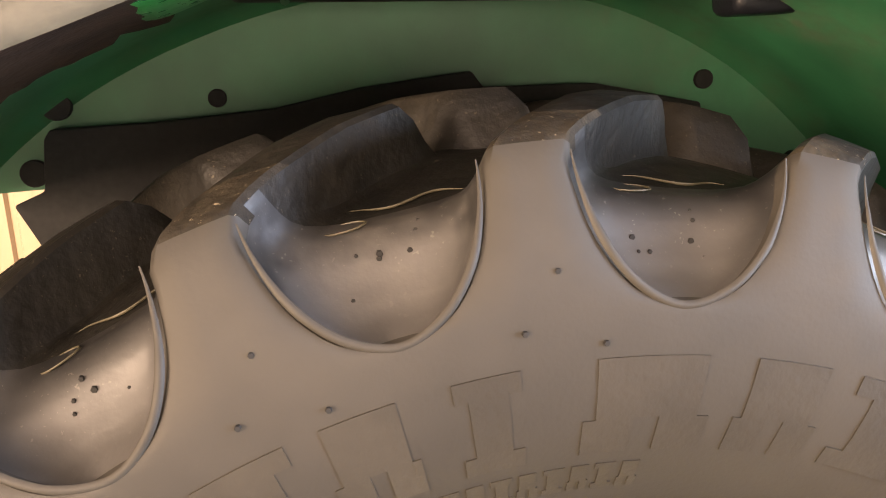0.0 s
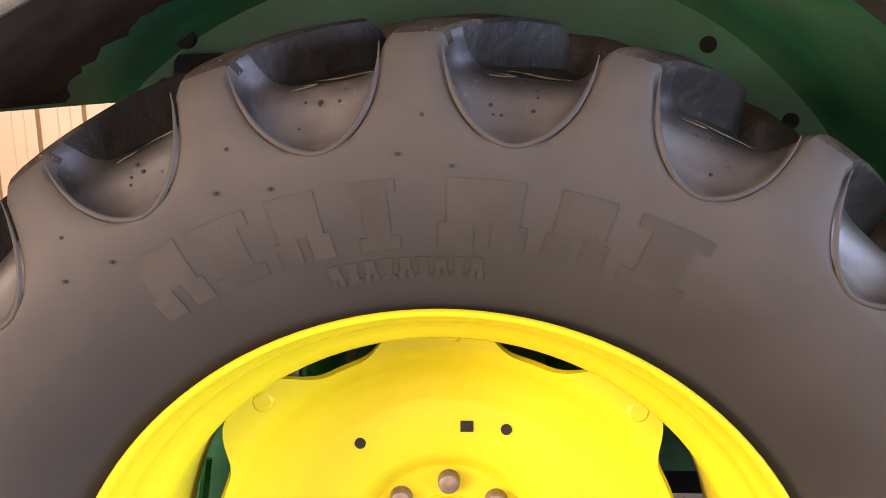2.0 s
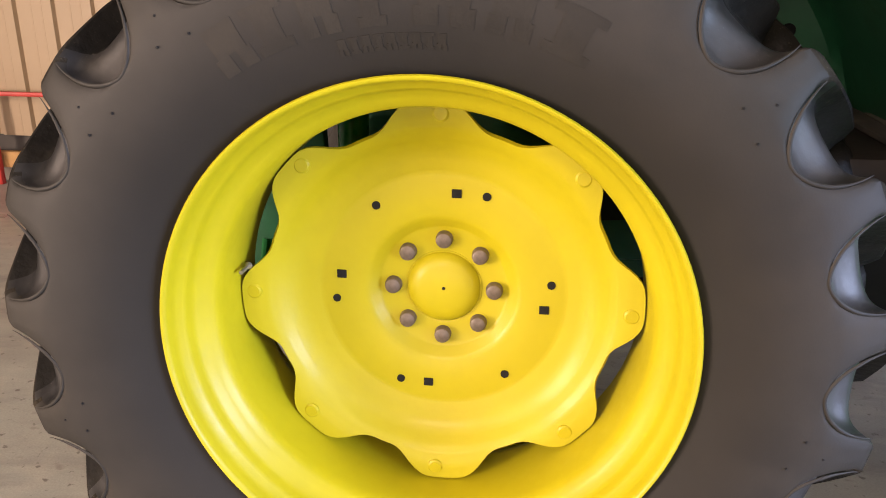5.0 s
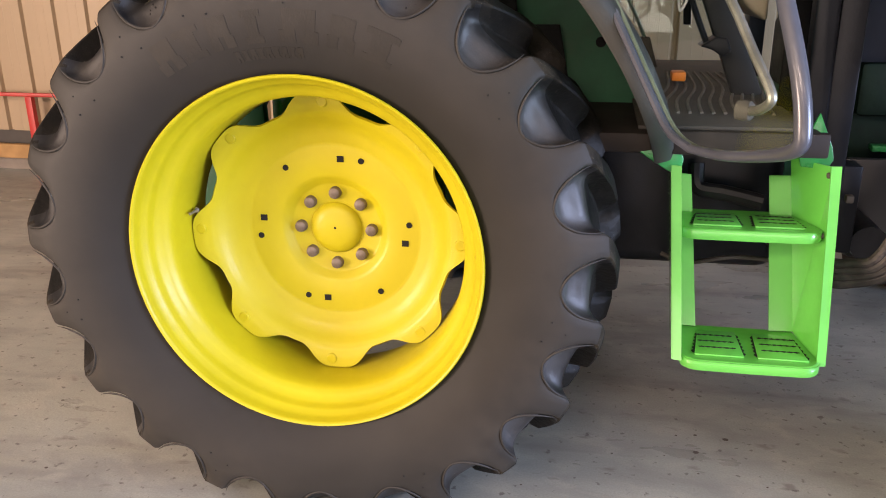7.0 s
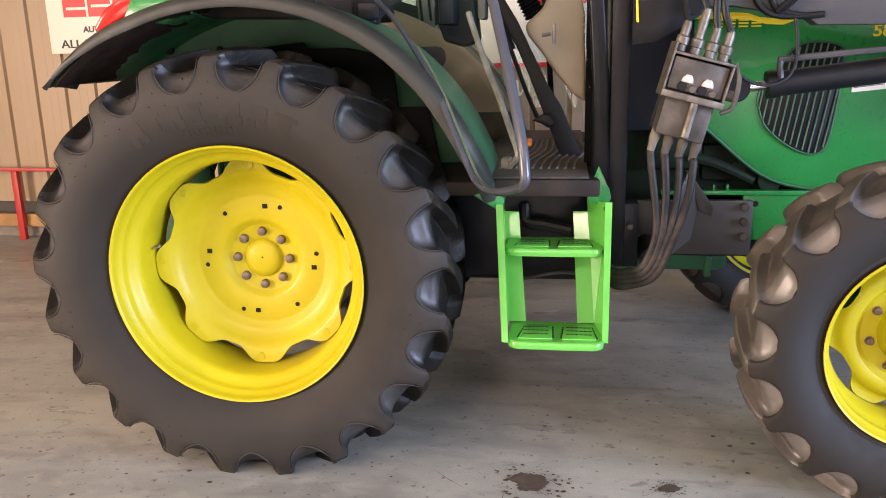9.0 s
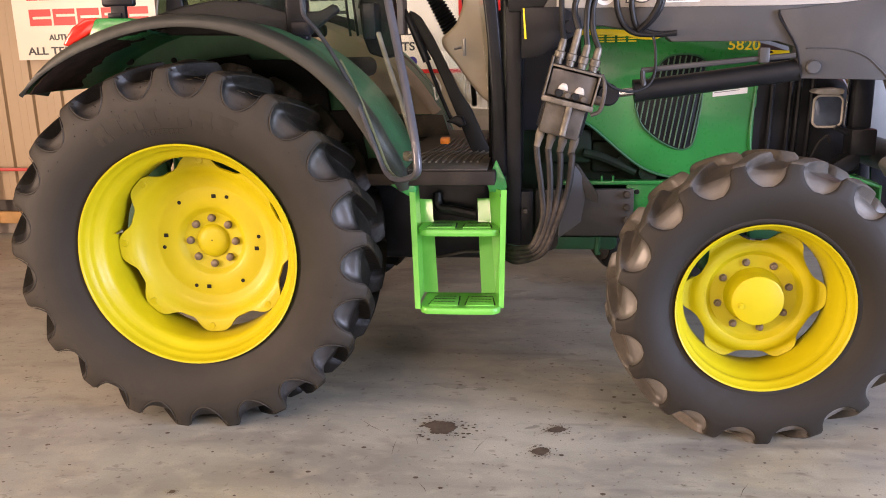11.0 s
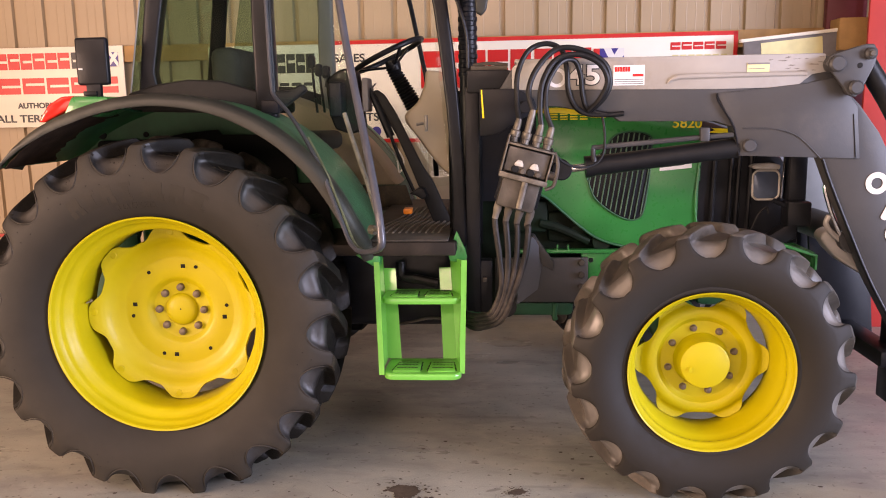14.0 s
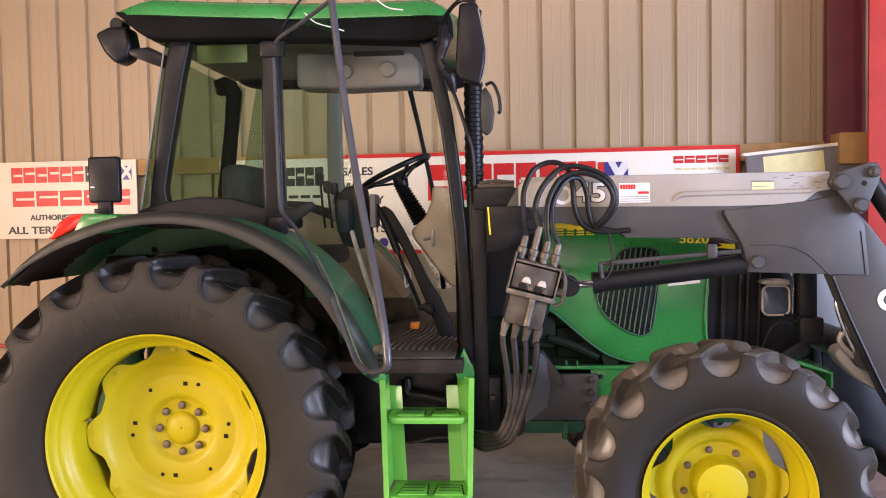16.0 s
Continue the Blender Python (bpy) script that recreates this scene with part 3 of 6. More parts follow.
    bmesh.ops.recalc_face_normals(bm, faces=bm.faces)
    bm.to_mesh(me)
    bm.free()
    return placed(name, finish(name, me, mat, smooth), parent, m, label)


def placed(name, me, parent, m, label=""):
    ob = new(name, me)
    ob.parent = parent
    ob.matrix_parent_inverse = world_of(parent).inverted()
    ob.matrix_basis = m
    if label:
        tagged(ob, label)
    return ob


def scalloped(profile, lobes, phase, depth, n=160):
    """A dished disc turned from a profile of (radius, y), whose rim is cut back between the lobes."""
    bm = bmesh.new()
    rows = []
    rmax = profile[-1][0]
    fine = []
    for (r0, y0), (r1, y1) in zip(profile, profile[1:]):
        steps = 4 if r0 > 0.8 * rmax else 1
        fine += [(r0 + (r1 - r0) * k / steps, y0 + (y1 - y0) * k / steps) for k in range(steps)]
    fine.append(profile[-1])

    def height(r):
        for (r0, y0), (r1, y1) in zip(profile, profile[1:]):
            if r <= r1:
                return y0 + (y1 - y0) * (r - r0) / (r1 - r0)
        return profile[-1][1]

    start = 0.78 * rmax
    for r, y in fine:
        row = []
        for i in range(n):
            t = 2 * math.pi * i / n
            s = 0.5 + 0.5 * math.cos(lobes * (t - phase))
            f = min(1.0, max(0.0, (s - 0.04) / 0.90))
            lim = rmax - depth * (1 - f * f * (3 - 2 * f))
            rr = r if r < start else start + (r - start) * (lim - start) / (rmax - start)
            row.append(bm.verts.new((rr * math.cos(t), height(rr), rr * math.sin(t))))
        rows.append(row)
    for a, b in zip(rows, rows[1:]):
        for i in range(n):
            bm.faces.new((a[i], a[(i + 1) % n], b[(i + 1) % n], b[i]))
    bm.faces.new(rows[0])
    bmesh.ops.recalc_face_normals(bm, faces=bm.faces)
    bmesh.ops.solidify(bm, geom=bm.faces[:], thickness=0.008)
    return bm


REAR_RIM = [(0.432, 0.045), (0.446, 0.02), (0.452, 0.008), (0.4565, 0.0), (0.4575, -0.004), (0.455, -0.0075), (0.450, -0.006), (0.4465, 0.002), (0.4445, 0.014), (0.441, 0.026), (0.433, 0.034), (0.4285, 0.042), (0.427, 0.052), (0.422, 0.062), (0.409, 0.074), (0.398, 0.084), (0.392, 0.096), (0.390, 0.115), (0.390, 0.28), (0.397, 0.30), (0.412, 0.325), (0.43, 0.335), (0.432, 0.365), (0.45, 0.38), (0.4575, 0.387), (0.457, 0.392), (0.44, 0.388)]
REAR_DISC = [(0.055, 0.298), (0.126, 0.298), (0.136, 0.293), (0.150, 0.278), (0.161, 0.2725), (0.20, 0.2705), (0.236, 0.2705), (0.2465, 0.2712), (0.2505, 0.2695), (0.270, 0.2655), (0.292, 0.2565), (0.312, 0.241), (0.328, 0.226), (0.342, 0.216), (0.360, 0.210), (0.3875, 0.2065)]
FRONT_RIM = [(0.308, 0.04), (0.321, 0.018), (0.327, 0.004), (0.3305, -0.002), (0.329, -0.006), (0.324, -0.004), (0.3205, 0.004), (0.318, 0.016), (0.309, 0.026), (0.3045, 0.034), (0.3055, 0.046), (0.303, 0.062), (0.296, 0.076), (0.290, 0.09), (0.284, 0.12), (0.278, 0.15), (0.278, 0.22), (0.30, 0.245), (0.308, 0.27), (0.329, 0.30), (0.33, 0.31), (0.315, 0.306)]
FRONT_DISC = [(0.09, 0.198), (0.168, 0.198), (0.176, 0.193), (0.190, 0.176), (0.200, 0.172), (0.214, 0.173), (0.224, 0.179), (0.238, 0.192), (0.250, 0.196), (0.266, 0.194), (0.279, 0.190)]


# raised marks on the tyre's side, as plain shapes
def sidewall(t_deg, r):
    y = interp(REAR_HUB, r)[0]
    return Vector((r * math.cos(radians(t_deg)), y, 0.745 + r * math.sin(radians(t_deg))))


def in_pocket(t_deg, v, lift=0.001):
    y, r = interp(REAR_LOW, v)
    return Vector(((r + lift) * math.cos(radians(t_deg)), y, 0.745 + (r + lift) * math.sin(radians(t_deg))))


def mark(shape, t, half, r0, r1, lift=0.0010):
    """A raised plain shape on the tyre's side: the cells of a grid that the shape's boxes cover."""
    us = [0.0, 0.1, 0.2, 0.4, 0.6, 0.8, 0.9, 1.0]
    vs = [0.0, 0.1, 0.2, 0.38, 0.59, 0.8, 0.9, 1.0]
    bm = bmesh.new()
    made = {}

    def at_cell(i, k):
        if (i, k) not in made:
            made[i, k] = bm.verts.new(sidewall(t + half - us[i] * half * 2, r0 + (r1 - r0) * vs[k]) - Vector((0, lift, 0)))
        return made[i, k]

    for i in range(len(us) - 1):
        for k in range(len(vs) - 1):
            u, v = (us[i] + us[i + 1]) / 2, (vs[k] + vs[k + 1]) / 2
            if any(u0 <= u <= u1 and v0 <= v <= v1 for u0, u1, v0, v1 in shape):
                bm.faces.new((at_cell(i, k), at_cell(i + 1, k), at_cell(i + 1, k + 1), at_cell(i, k + 1)))
    bmesh.ops.recalc_face_normals(bm, faces=bm.faces)
    bmesh.ops.solidify(bm, geom=bm.faces[:], thickness=-0.0035)
    return bm


def tyre_marks(tyre):
    notched = [(0.0, 0.40, 0.0, 0.38), (0.60, 1.0, 0.0, 0.38), (0.1, 0.9, 0.38, 1.0)]
    beam = [(0.0, 1.0, 0.0, 0.2), (0.2, 0.8, 0.2, 0.8), (0.0, 1.0, 0.8, 1.0)]
    for shape, t, half in ((notched, 119.2, 3.2), (beam, 112.2, 3.0), (notched, 104.5, 3.0), (beam, 96.4, 2.2), (notched, 85.4, 4.7), (notched, 75.4, 3.4), (beam, 66.4, 3.8)):
        part("raised_mark", mark(shape, t, half, 0.530, 0.604), "rubber_mark", tyre, "raised moulded mark on the tyre side", 20)
    for k in range(9):
        part("raised_mark", mark(beam if k % 2 else notched, 102.4 - k * 2.1, 0.85, 0.494, 0.519), "rubber_mark", tyre, "small raised moulded mark on the tyre side", 20)
    random.seed(11)
    for k in range(21):
        a0 = 92.2 + 360 / 21 * k
        for da, r in ((-0.8, 0.665), (1.5, 0.628), (-3.5, 0.615)):
            a = a0 + da
            if 40 < a < 140 or k % 3 == 0:
                c = Vector((r * math.cos(radians(a)), -0.040 + max(0, r - 0.64) * 0.25, 0.745 + r * math.sin(radians(a))))
                part("rubber_pip", disc(c + Vector((0, -0.003, 0)), 0.0022, 0.006, "y", 6, 0.0004), "hole", tyre)
        if 50 < (a0 + 8.6) % 360 < 135:
            mid = a0 + 180 / 21
            flash = [in_pocket(mid - 3.5 + 7 * s / 8 - 13 * max(0, (0.50 - 0.36) / 0.64), 0.50 + 0.03 * math.sin(s * 0.9 + k), 0.0022) for s in range(9)]
            part("mould_flash", tube(flash, [0.0003, 0.0010, 0.0012, 0.0009, 0.0003], 6, 2), "flash", tyre, "pale thread of mould flash")
            ring = [in_pocket(mid + 1.2 + 1.3 * math.cos(s * 0.785), 0.40 + 0.035 * math.sin(s * 0.785), 0.0016) for s in range(9)]
            part("mould_flash", tube(ring, 0.0008, 6, 2), "flash", tyre)
            for q in range(7):
                p = in_pocket(mid + random.uniform(-3.2, 3.2), random.uniform(0.12, 0.34), 0.0)
                part("vent_stub", disc(p + Vector((0, -0.002, 0)), random.uniform(0.0012, 0.0026), 0.005, "y", 6, 0.0004), "hole", tyre)


def rear_wheel(hub, flip, detail):
    flat = Matrix.Translation(hub) @ (Matrix() if flip > 0 else Matrix.Diagonal((1, -1, 1, 1)))
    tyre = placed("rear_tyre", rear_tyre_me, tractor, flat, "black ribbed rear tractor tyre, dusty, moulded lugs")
    if detail:
        bead = bead_mesh(21, radians(92.2), REAR_HIGH, 0.29)
        for k in range(21):
            placed("pocket_bead", bead, tyre, flat @ pose(0, 0, 0, 0, 360 / 21 * k, 0))
        tyre_marks(tyre)
    rim = local("rear_rim", lathe(REAR_RIM, 128), "yellow", tractor, flat, "glossy yellow painted steel wheel rim", 50)
    local("wheel_disc", scalloped(REAR_DISC, 8, radians(92), 0.046, 192), "yellow", rim, flat, smooth=28)
    nut = None
    for k in range(8):
        t = radians(89.1 + 45 * k)
        m = flat @ Matrix.Translation((0.1018 * math.cos(t), 0.296, 0.1018 * math.sin(t)))
        if nut is None:
            bm = lathe([(0, -0.026), (0.011, -0.0255), (0.0150, -0.023), (0.0165, -0.018), (0.0175, -0.004), (0.0215, -0.003), (0.022, 0.0), (0.022, 0.004)], 18)
            nut = local("wheel_nut", bm, "nut", rim, m, "dull brown capped wheel nut")
        else:
            placed("wheel_nut", nut.data, rim, m, "dull brown capped wheel nut")
    bm = solid([lathe([(0, -0.0285), (0.02, -0.0275), (0.045, -0.024), (0.060, -0.018), (0.070, -0.010), (0.0750, 0.0), (0.0750, 0.006)], 48), lathe([(0.0758, 0.004), (0.0758, -0.0022), (0.0770, -0.0028), (0.0785, 0.0), (0.0785, 0.004)], 48)])
    bmesh.ops.translate(bm, verts=bm.verts, vec=(0, 0.292, 0))
    local("hub_cap", bm, "yellow", rim, flat)
    if not detail:
        return
    local("hub_vent", lathe([(0, -0.0012), (0.0035, -0.001), (0.004, 0.001)], 10, (0.003, 0.2645, 0.006)), "hole", rim, flat)
    hole = square = None
    for k in range(6):
        t = radians(6.5 + 60 * k)
        m = flat @ Matrix.Translation((0.215 * math.cos(t), 0.2612, 0.215 * math.sin(t)))
        hole = hole or lathe_mesh("bolt_hole", [(0, -0.001), (0.0082, -0.001), (0.0085, 0.003)], 16, "hole")
        placed("bolt_hole", hole, rim, m, "near-black disc standing in for a round bolt hole")
    for k in range(4):
        t = radians(82 + 90 * k)
        m = flat @ Matrix.Translation((0.2035 * math.cos(t), 0.2612, 0.2035 * math.sin(t)))
        if square is None:
            square = local("square_hole", box(-0.0095, 0.0095, -0.001, 0.003, -0.0085, 0.0085, 0.0006), "hole", rim, m, "near-black inset standing in for a square bolt hole")
        else:
            placed("square_hole", square.data, rim, m, "near-black inset standing in for a square bolt hole")
    stud = None
    for k in range(8):
        t = radians(92 + 45 * k - 3)
        m = flat @ Matrix.Translation((0.364 * math.cos(t), 0.2035, 0.364 * math.sin(t)))
        stud = stud or lathe_mesh("rim_bolt", [(0, -0.0045), (0.012, -0.0045), (0.0155, -0.002), (0.0165, 0.004)], 18, "yellow")
        placed("rim_bolt", stud, rim, m, "yellow painted round bolt head")
    local("rim_valve", solid([lathe([(0, -0.03), (0.004, -0.03), (0.004, 0.0), (0.008, 0.01)], 10, (-0.37, 0.19, 0.06))]), "steel", rim, flat)


def lathe_mesh(name, profile, n, mat):
    bm = lathe(profile, n)
    me = bpy.data.meshes.new(name)
    bmesh.ops.recalc_face_normals(bm, faces=bm.faces)
    bm.to_mesh(me)
    bm.free()
    return finish(name, me, mat)


def front_wheel(hub, flip):
    flat = Matrix.Translation(hub) @ (pose(0, 0, 0, 0, 0, -1.2) if flip > 0 else Matrix.Diagonal((1, -1, 1, 1)))
    placed("front_tyre", front_tyre_me, tractor, flat, "black front tractor tyre, brown dusty lugs")
    rim = local("front_rim", lathe(FRONT_RIM, 112), "yellow", tractor, flat, "glossy yellow painted steel wheel rim", 50)
    local("wheel_disc", scalloped(FRONT_DISC, 6, radians(60), 0.055, 144), "yellow", rim, flat, smooth=28)
    hubb = [(0, 0.105), (0.093, 0.105), (0.098, 0.108), (0.100, 0.114), (0.101, 0.15), (0.106, 0.17), (0.114, 0.185), (0.118, 0.20)]
    local("hub", lathe(hubb, 48, (0, 0.0, 0)), "yellow", rim, flat, "yellow reduction hub with flat cover")
    local("hub_plug", lathe([(0, -0.060), (0.007, -0.060), (0.008, -0.056), (0.012, -0.056), (0.0125, -0.052)], 14, (-0.062, 0.155, -0.02)), "yellow", rim, flat)
    nut = None
    for k in range(8):
        t = radians(104.5 + 45 * k)
        m = flat @ Matrix.Translation((0.139 * math.cos(t), 0.193, 0.139 * math.sin(t)))
        nut = nut or lathe_mesh("wheel_nut", [(0, -0.020), (0.008, -0.020), (0.012, -0.017), (0.0125, -0.004), (0.016, -0.003), (0.0165, 0.004)], 16, "nut")
        placed("wheel_nut", nut, rim, m, "rusty brown wheel nut")


rear_wheel((0, 0, 0.745), 1, True)
rear_wheel((0, 2 * MID, 0.745), -1, False)
front_wheel((2.258, -0.015, 0.556), 1)
front_wheel((2.258, 2 * MID + 0.015, 0.556), -1)


def far(bm):
    """The same on the tractor's other side."""
    for v in bm.verts:
        v.co.y = 2 * MID - v.co.y
    bmesh.ops.reverse_faces(bm, faces=bm.faces)
    return bm


def both(name, make, mat, parent, label="", smooth=35):
    a = part(name, make(), mat, parent, label, smooth)
    part(name, far(make()), mat, parent, label, smooth)
    return a


def table(pairs, x):
    pairs = sorted(pairs)
    if x <= pairs[0][0]:
        return pairs[0][1]
    for (a, p), (b, q) in zip(pairs, pairs[1:]):
        if x <= b:
            f = (x - a) / (b - a)
            f = f * f * (3 - 2 * f) * 0.35 + f * 0.65
            return p + (q - p) * f
    return pairs[-1][1]


# ---- mudguards ----
LIP_TOP = [(15, 0.925), (24.4, 0.938), (34.4, 0.948), (46.3, 0.955), (57.8, 0.962), (69.8, 0.962), (83.7, 0.950), (97.9, 0.943), (109, 0.940), (121.2, 0.942), (130, 0.940), (135, 0.932), (139, 0.925)]
LIP_LOW = [(15, 0.872), (25.4, 0.877), (34.5, 0.882), (45, 0.893), (54.4, 0.900), (70.9, 0.903), (85.6, 0.898), (97, 0.892), (110, 0.888), (120, 0.897), (128, 0.908), (133, 0.915), (136, 0.924)]


def arc(deg, r, y):
    return Vector((r * math.cos(radians(deg)), y, 0.745 + r * math.sin(radians(deg))))


def flare():
    rows = []
    for i in range(64):
        d = 135.6 - i * (135.6 - 15) / 63
        hi, lo = table(LIP_TOP, d), table(LIP_LOW, d)
        back = 0.02 * max(0.0, (d - 117) / 16.6) ** 2 + 0.17 * max(0.0, (30 - d) / 15) ** 1.6
        rows.append([arc(d, r, y + back) for r, y in ((hi - 0.022, 0.22), (hi - 0.006, 0.15), (hi, 0.10), (hi - 0.004, 0.068), (hi - 0.014, 0.05), ((hi + lo) / 2, 0.043), (lo + 0.006, 0.041), (lo, 0.045), (lo + 0.002, 0.058))])
    return sheet(rows, 0.004)


def shell():
    rows = []
    for i in range(48):
        d = 134.6 - i * (134.6 - 17) / 47
        hi = table(LIP_TOP, d) - 0.010
        back = 0.17 * max(0.0, (30 - d) / 15) ** 1.6
        low = 1.398 if d > 110 else 0.0
        rows.append([Vector((p.x, p.y, max(p.z, low))) for p in [arc(d, hi - s, min(y + back, 0.70)) for s, y in ((0.0, 0.10), (0.004, 0.25), (0.006, 0.42), (0.008, 0.60), (0.012, 0.67), (0.030, 0.695), (0.07, 0.70), (0.12, 0.70), (0.26, 0.70), (0.46, 0.70))]])
    return sheet(rows, 0.004)


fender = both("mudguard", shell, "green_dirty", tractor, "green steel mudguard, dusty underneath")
part("flare", flare(), "flare", fender, "dark grey plastic mudguard extension", 50)
part("flare", far(flare()), "flare", fender, "dark grey plastic mudguard extension", 50)
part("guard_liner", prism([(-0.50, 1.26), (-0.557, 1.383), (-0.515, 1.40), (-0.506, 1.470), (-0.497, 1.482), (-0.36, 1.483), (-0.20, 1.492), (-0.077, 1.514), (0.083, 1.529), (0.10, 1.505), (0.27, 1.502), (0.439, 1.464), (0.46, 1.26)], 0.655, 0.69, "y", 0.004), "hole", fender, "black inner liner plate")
# dark plate added to close the view through the wheel openings
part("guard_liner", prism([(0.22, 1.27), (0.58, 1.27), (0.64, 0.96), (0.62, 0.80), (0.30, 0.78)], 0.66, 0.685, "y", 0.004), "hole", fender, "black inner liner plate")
for hx, hz, hr in ((-0.278, 1.510, 0.013), (-0.490, 1.512, 0.020), (-0.533, 1.422, 0.019), (0.461, 1.497, 0.015), (0.62, 1.36, 0.015), (0.70, 1.22, 0.015)):
    part("guard_bolt", disc((hx, 0.688 if hx > -0.45 else 0.684 if hz < 1.5 else 0.676, hz), hr, 0.012, "y", 18, 0.001), "hole", fender, "near-black disc standing in for a bolt recess")
part("guard_rib", tube([(-0.165, 0.22, 1.635), (-0.172, 0.32, 1.625), (-0.172, 0.45, 1.62)], 0.006, 8), "green_dirty", fender)
rows = []
for i in range(46):
    d = 133.4 - i * 1.0
    hi = table(LIP_TOP, d)
    wide = 0.37 + 0.09 * noise.noise(Vector((d * 0.13, 2, 0))) + 0.05 * noise.noise(Vector((d * 0.45, 7, 0))) + 0.03 * noise.noise(Vector((d * 1.3, 5, 0)))
    wide *= min(1.0, (47 - i) / 18)
    rows.append([arc(d, hi - 0.026 - 0.012 * (1 - k / 9) ** 2 + 0.004 * noise.noise(Vector((d * 0.6, k, 9))), 0.066 + wide * k / 9) for k in range(10)])
part("mud_layer", sheet(rows, 0.003), "mud", fender, "dried brown mud under the flare")
part("tail_lamp", prism([(-0.53, 1.585), (-0.505, 1.58), (-0.40, 1.63), (-0.352, 1.675), (-0.36, 1.69), (-0.42, 1.688), (-0.48, 1.655)], 0.20, 0.36, "y", 0.014, seg=3), "red_lens", fender, "red ribbed tail lamp")
part("lamp_housing", prism([(-0.42, 1.60), (-0.372, 1.688), (-0.22, 1.685), (-0.19, 1.64), (-0.30, 1.60)], 0.19, 0.40, "y", 0.012), "green", fender)
plate = part("marker_board", box(-0.385, -0.245, 0.28, 0.315, 1.735, 1.935, 0.012, seg=3), "black", tractor, "black rectangular marker lamp back on a stalk")
part("stalk", solid([box(-0.35, -0.285, 0.285, 0.31, 1.64, 1.745, 0.006), box(-0.36, -0.30, 0.275, 0.32, 1.69, 1.71, 0.004)]), "black", plate)
part("reflector", box(-0.372, -0.355, 0.276, 0.281, 1.80, 1.806, 0.001), "decal_white", plate)

# ---- cab ----
def roof():
    rows = []
    for i in range(30):
        u = i / 29
        x = -0.315 + u * 1.565
        endf = max(0.25, min(1.0, u / 0.10, (1 - u) / 0.07) ** 0.5)
        z0 = 2.561 - 0.055 * u - 0.02 * math.sin(math.pi * u)
        h = 0.106 * endf
        row = []
        for k in range(25):
            a = math.pi * k / 24
            cy = math.copysign(abs(math.cos(a)) ** 0.38, math.cos(a))
            sz = abs(math.sin(a)) ** 0.55
            row.append(Vector((x + (0.04 * abs(cy) ** 3 if u < 0.5 else -0.05 * abs(cy) ** 3), MID - cy * 0.78 * (0.94 + 0.06 * endf), z0 + h * sz)))
        rows.append(row)
    bm = bmesh.new()
    vs = [[bm.verts.new(p) for p in row] for row in rows]
    for a, b in zip(vs, vs[1:]):
        for k in range(25):
            bm.faces.new((a[k], a[(k + 1) % 25], b[(k + 1) % 25], b[k]))
    bm.faces.new(vs[0])
    bm.faces.new(vs[-1][::-1])
    return bm


cab = part("cab_roof", roof(), "green", tractor, "glossy green rounded cab roof", 50)
def roof_rail():
    return prism([(-0.20, 2.50), (-0.285, 2.575), (0.45, 2.535), (1.20, 2.515), (1.205, 2.43), (1.06, 2.400), (0.75, 2.420), (0.38, 2.438), (-0.06, 2.446), (-0.15, 2.462)], 0.36, 0.50, "y", 0.014, seg=3)


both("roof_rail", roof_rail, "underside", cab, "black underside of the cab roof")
part("headliner", prism([(-0.20, 2.51), (0.45, 2.50), (1.10, 2.48), (1.10, 2.46), (0.45, 2.475), (-0.20, 2.485)], 0.50, 2 * MID - 0.50, "y", 0.004), "console", cab, "grey-beige cab headliner")
part("roof_console", solid([prism([(0.46, 2.42), (1.00, 2.41), (1.036, 2.37), (1.042, 2.255), (0.70, 2.246), (0.46, 2.26)], 0.62, 0.80, "y", 0.02, seg=3)]), "console", cab, "grey-beige roof console")
part("speaker", disc((0.889, 0.606, 2.330), 0.037, 0.02, "y", 28, 0.006), "console", cab)
part("speaker", disc((0.693, 0.606, 2.326), 0.034, 0.02, "y", 28, 0.006), "console", cab)
part("air_vent", prism(rounded(0.235, 0.022, 0.009), 0.612, 0.63, "y", 0.002, Matrix.Translation((0.85, 0, 2.404))), "hole", cab)
part("roof_label", box(0.0, 0.235, 0.60, 0.61, 2.381, 2.462, 0.001), "decal_yellow", cab)


def rear_pillar():
    return prism([(-0.190, 1.66), (-0.085, 1.68), (-0.105, 1.79), (-0.067, 1.994), (0.001, 2.325), (0.036, 2.46), (-0.062, 2.46), (-0.094, 2.328), (-0.145, 1.996), (-0.172, 1.792)], 0.43, 0.50, "y", 0.015, seg=3)


def mid_pillar():
    return prism([(0.352, 1.58), (0.446, 1.58), (0.442, 2.0), (0.437, 2.44), (0.360, 2.44), (0.350, 2.0)], 0.405, 0.475, "y", 0.014, seg=3)


def front_pillar():
    inner = [(1.050, 2.43), (1.108, 2.225), (1.145, 2.03), (1.167, 1.855), (1.195, 1.60), (1.211, 1.359), (1.215, 1.0)]
    outer = [(1.112, 2.46), (1.160, 2.28), (1.197, 2.098), (1.228, 1.85), (1.250, 1.607), (1.268, 1.36), (1.276, 1.0)]
    return prism(inner + outer[::-1], 0.40, 0.465, "y", 0.012, seg=3)


frame_ob = part("cab_pillar", rear_pillar(), "black", tractor, "black curved cab pillar")
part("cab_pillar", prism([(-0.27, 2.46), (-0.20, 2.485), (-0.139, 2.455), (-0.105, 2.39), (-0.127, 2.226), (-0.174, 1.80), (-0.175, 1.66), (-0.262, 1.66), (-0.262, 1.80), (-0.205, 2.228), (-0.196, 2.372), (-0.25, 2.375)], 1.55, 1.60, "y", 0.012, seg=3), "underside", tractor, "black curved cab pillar")
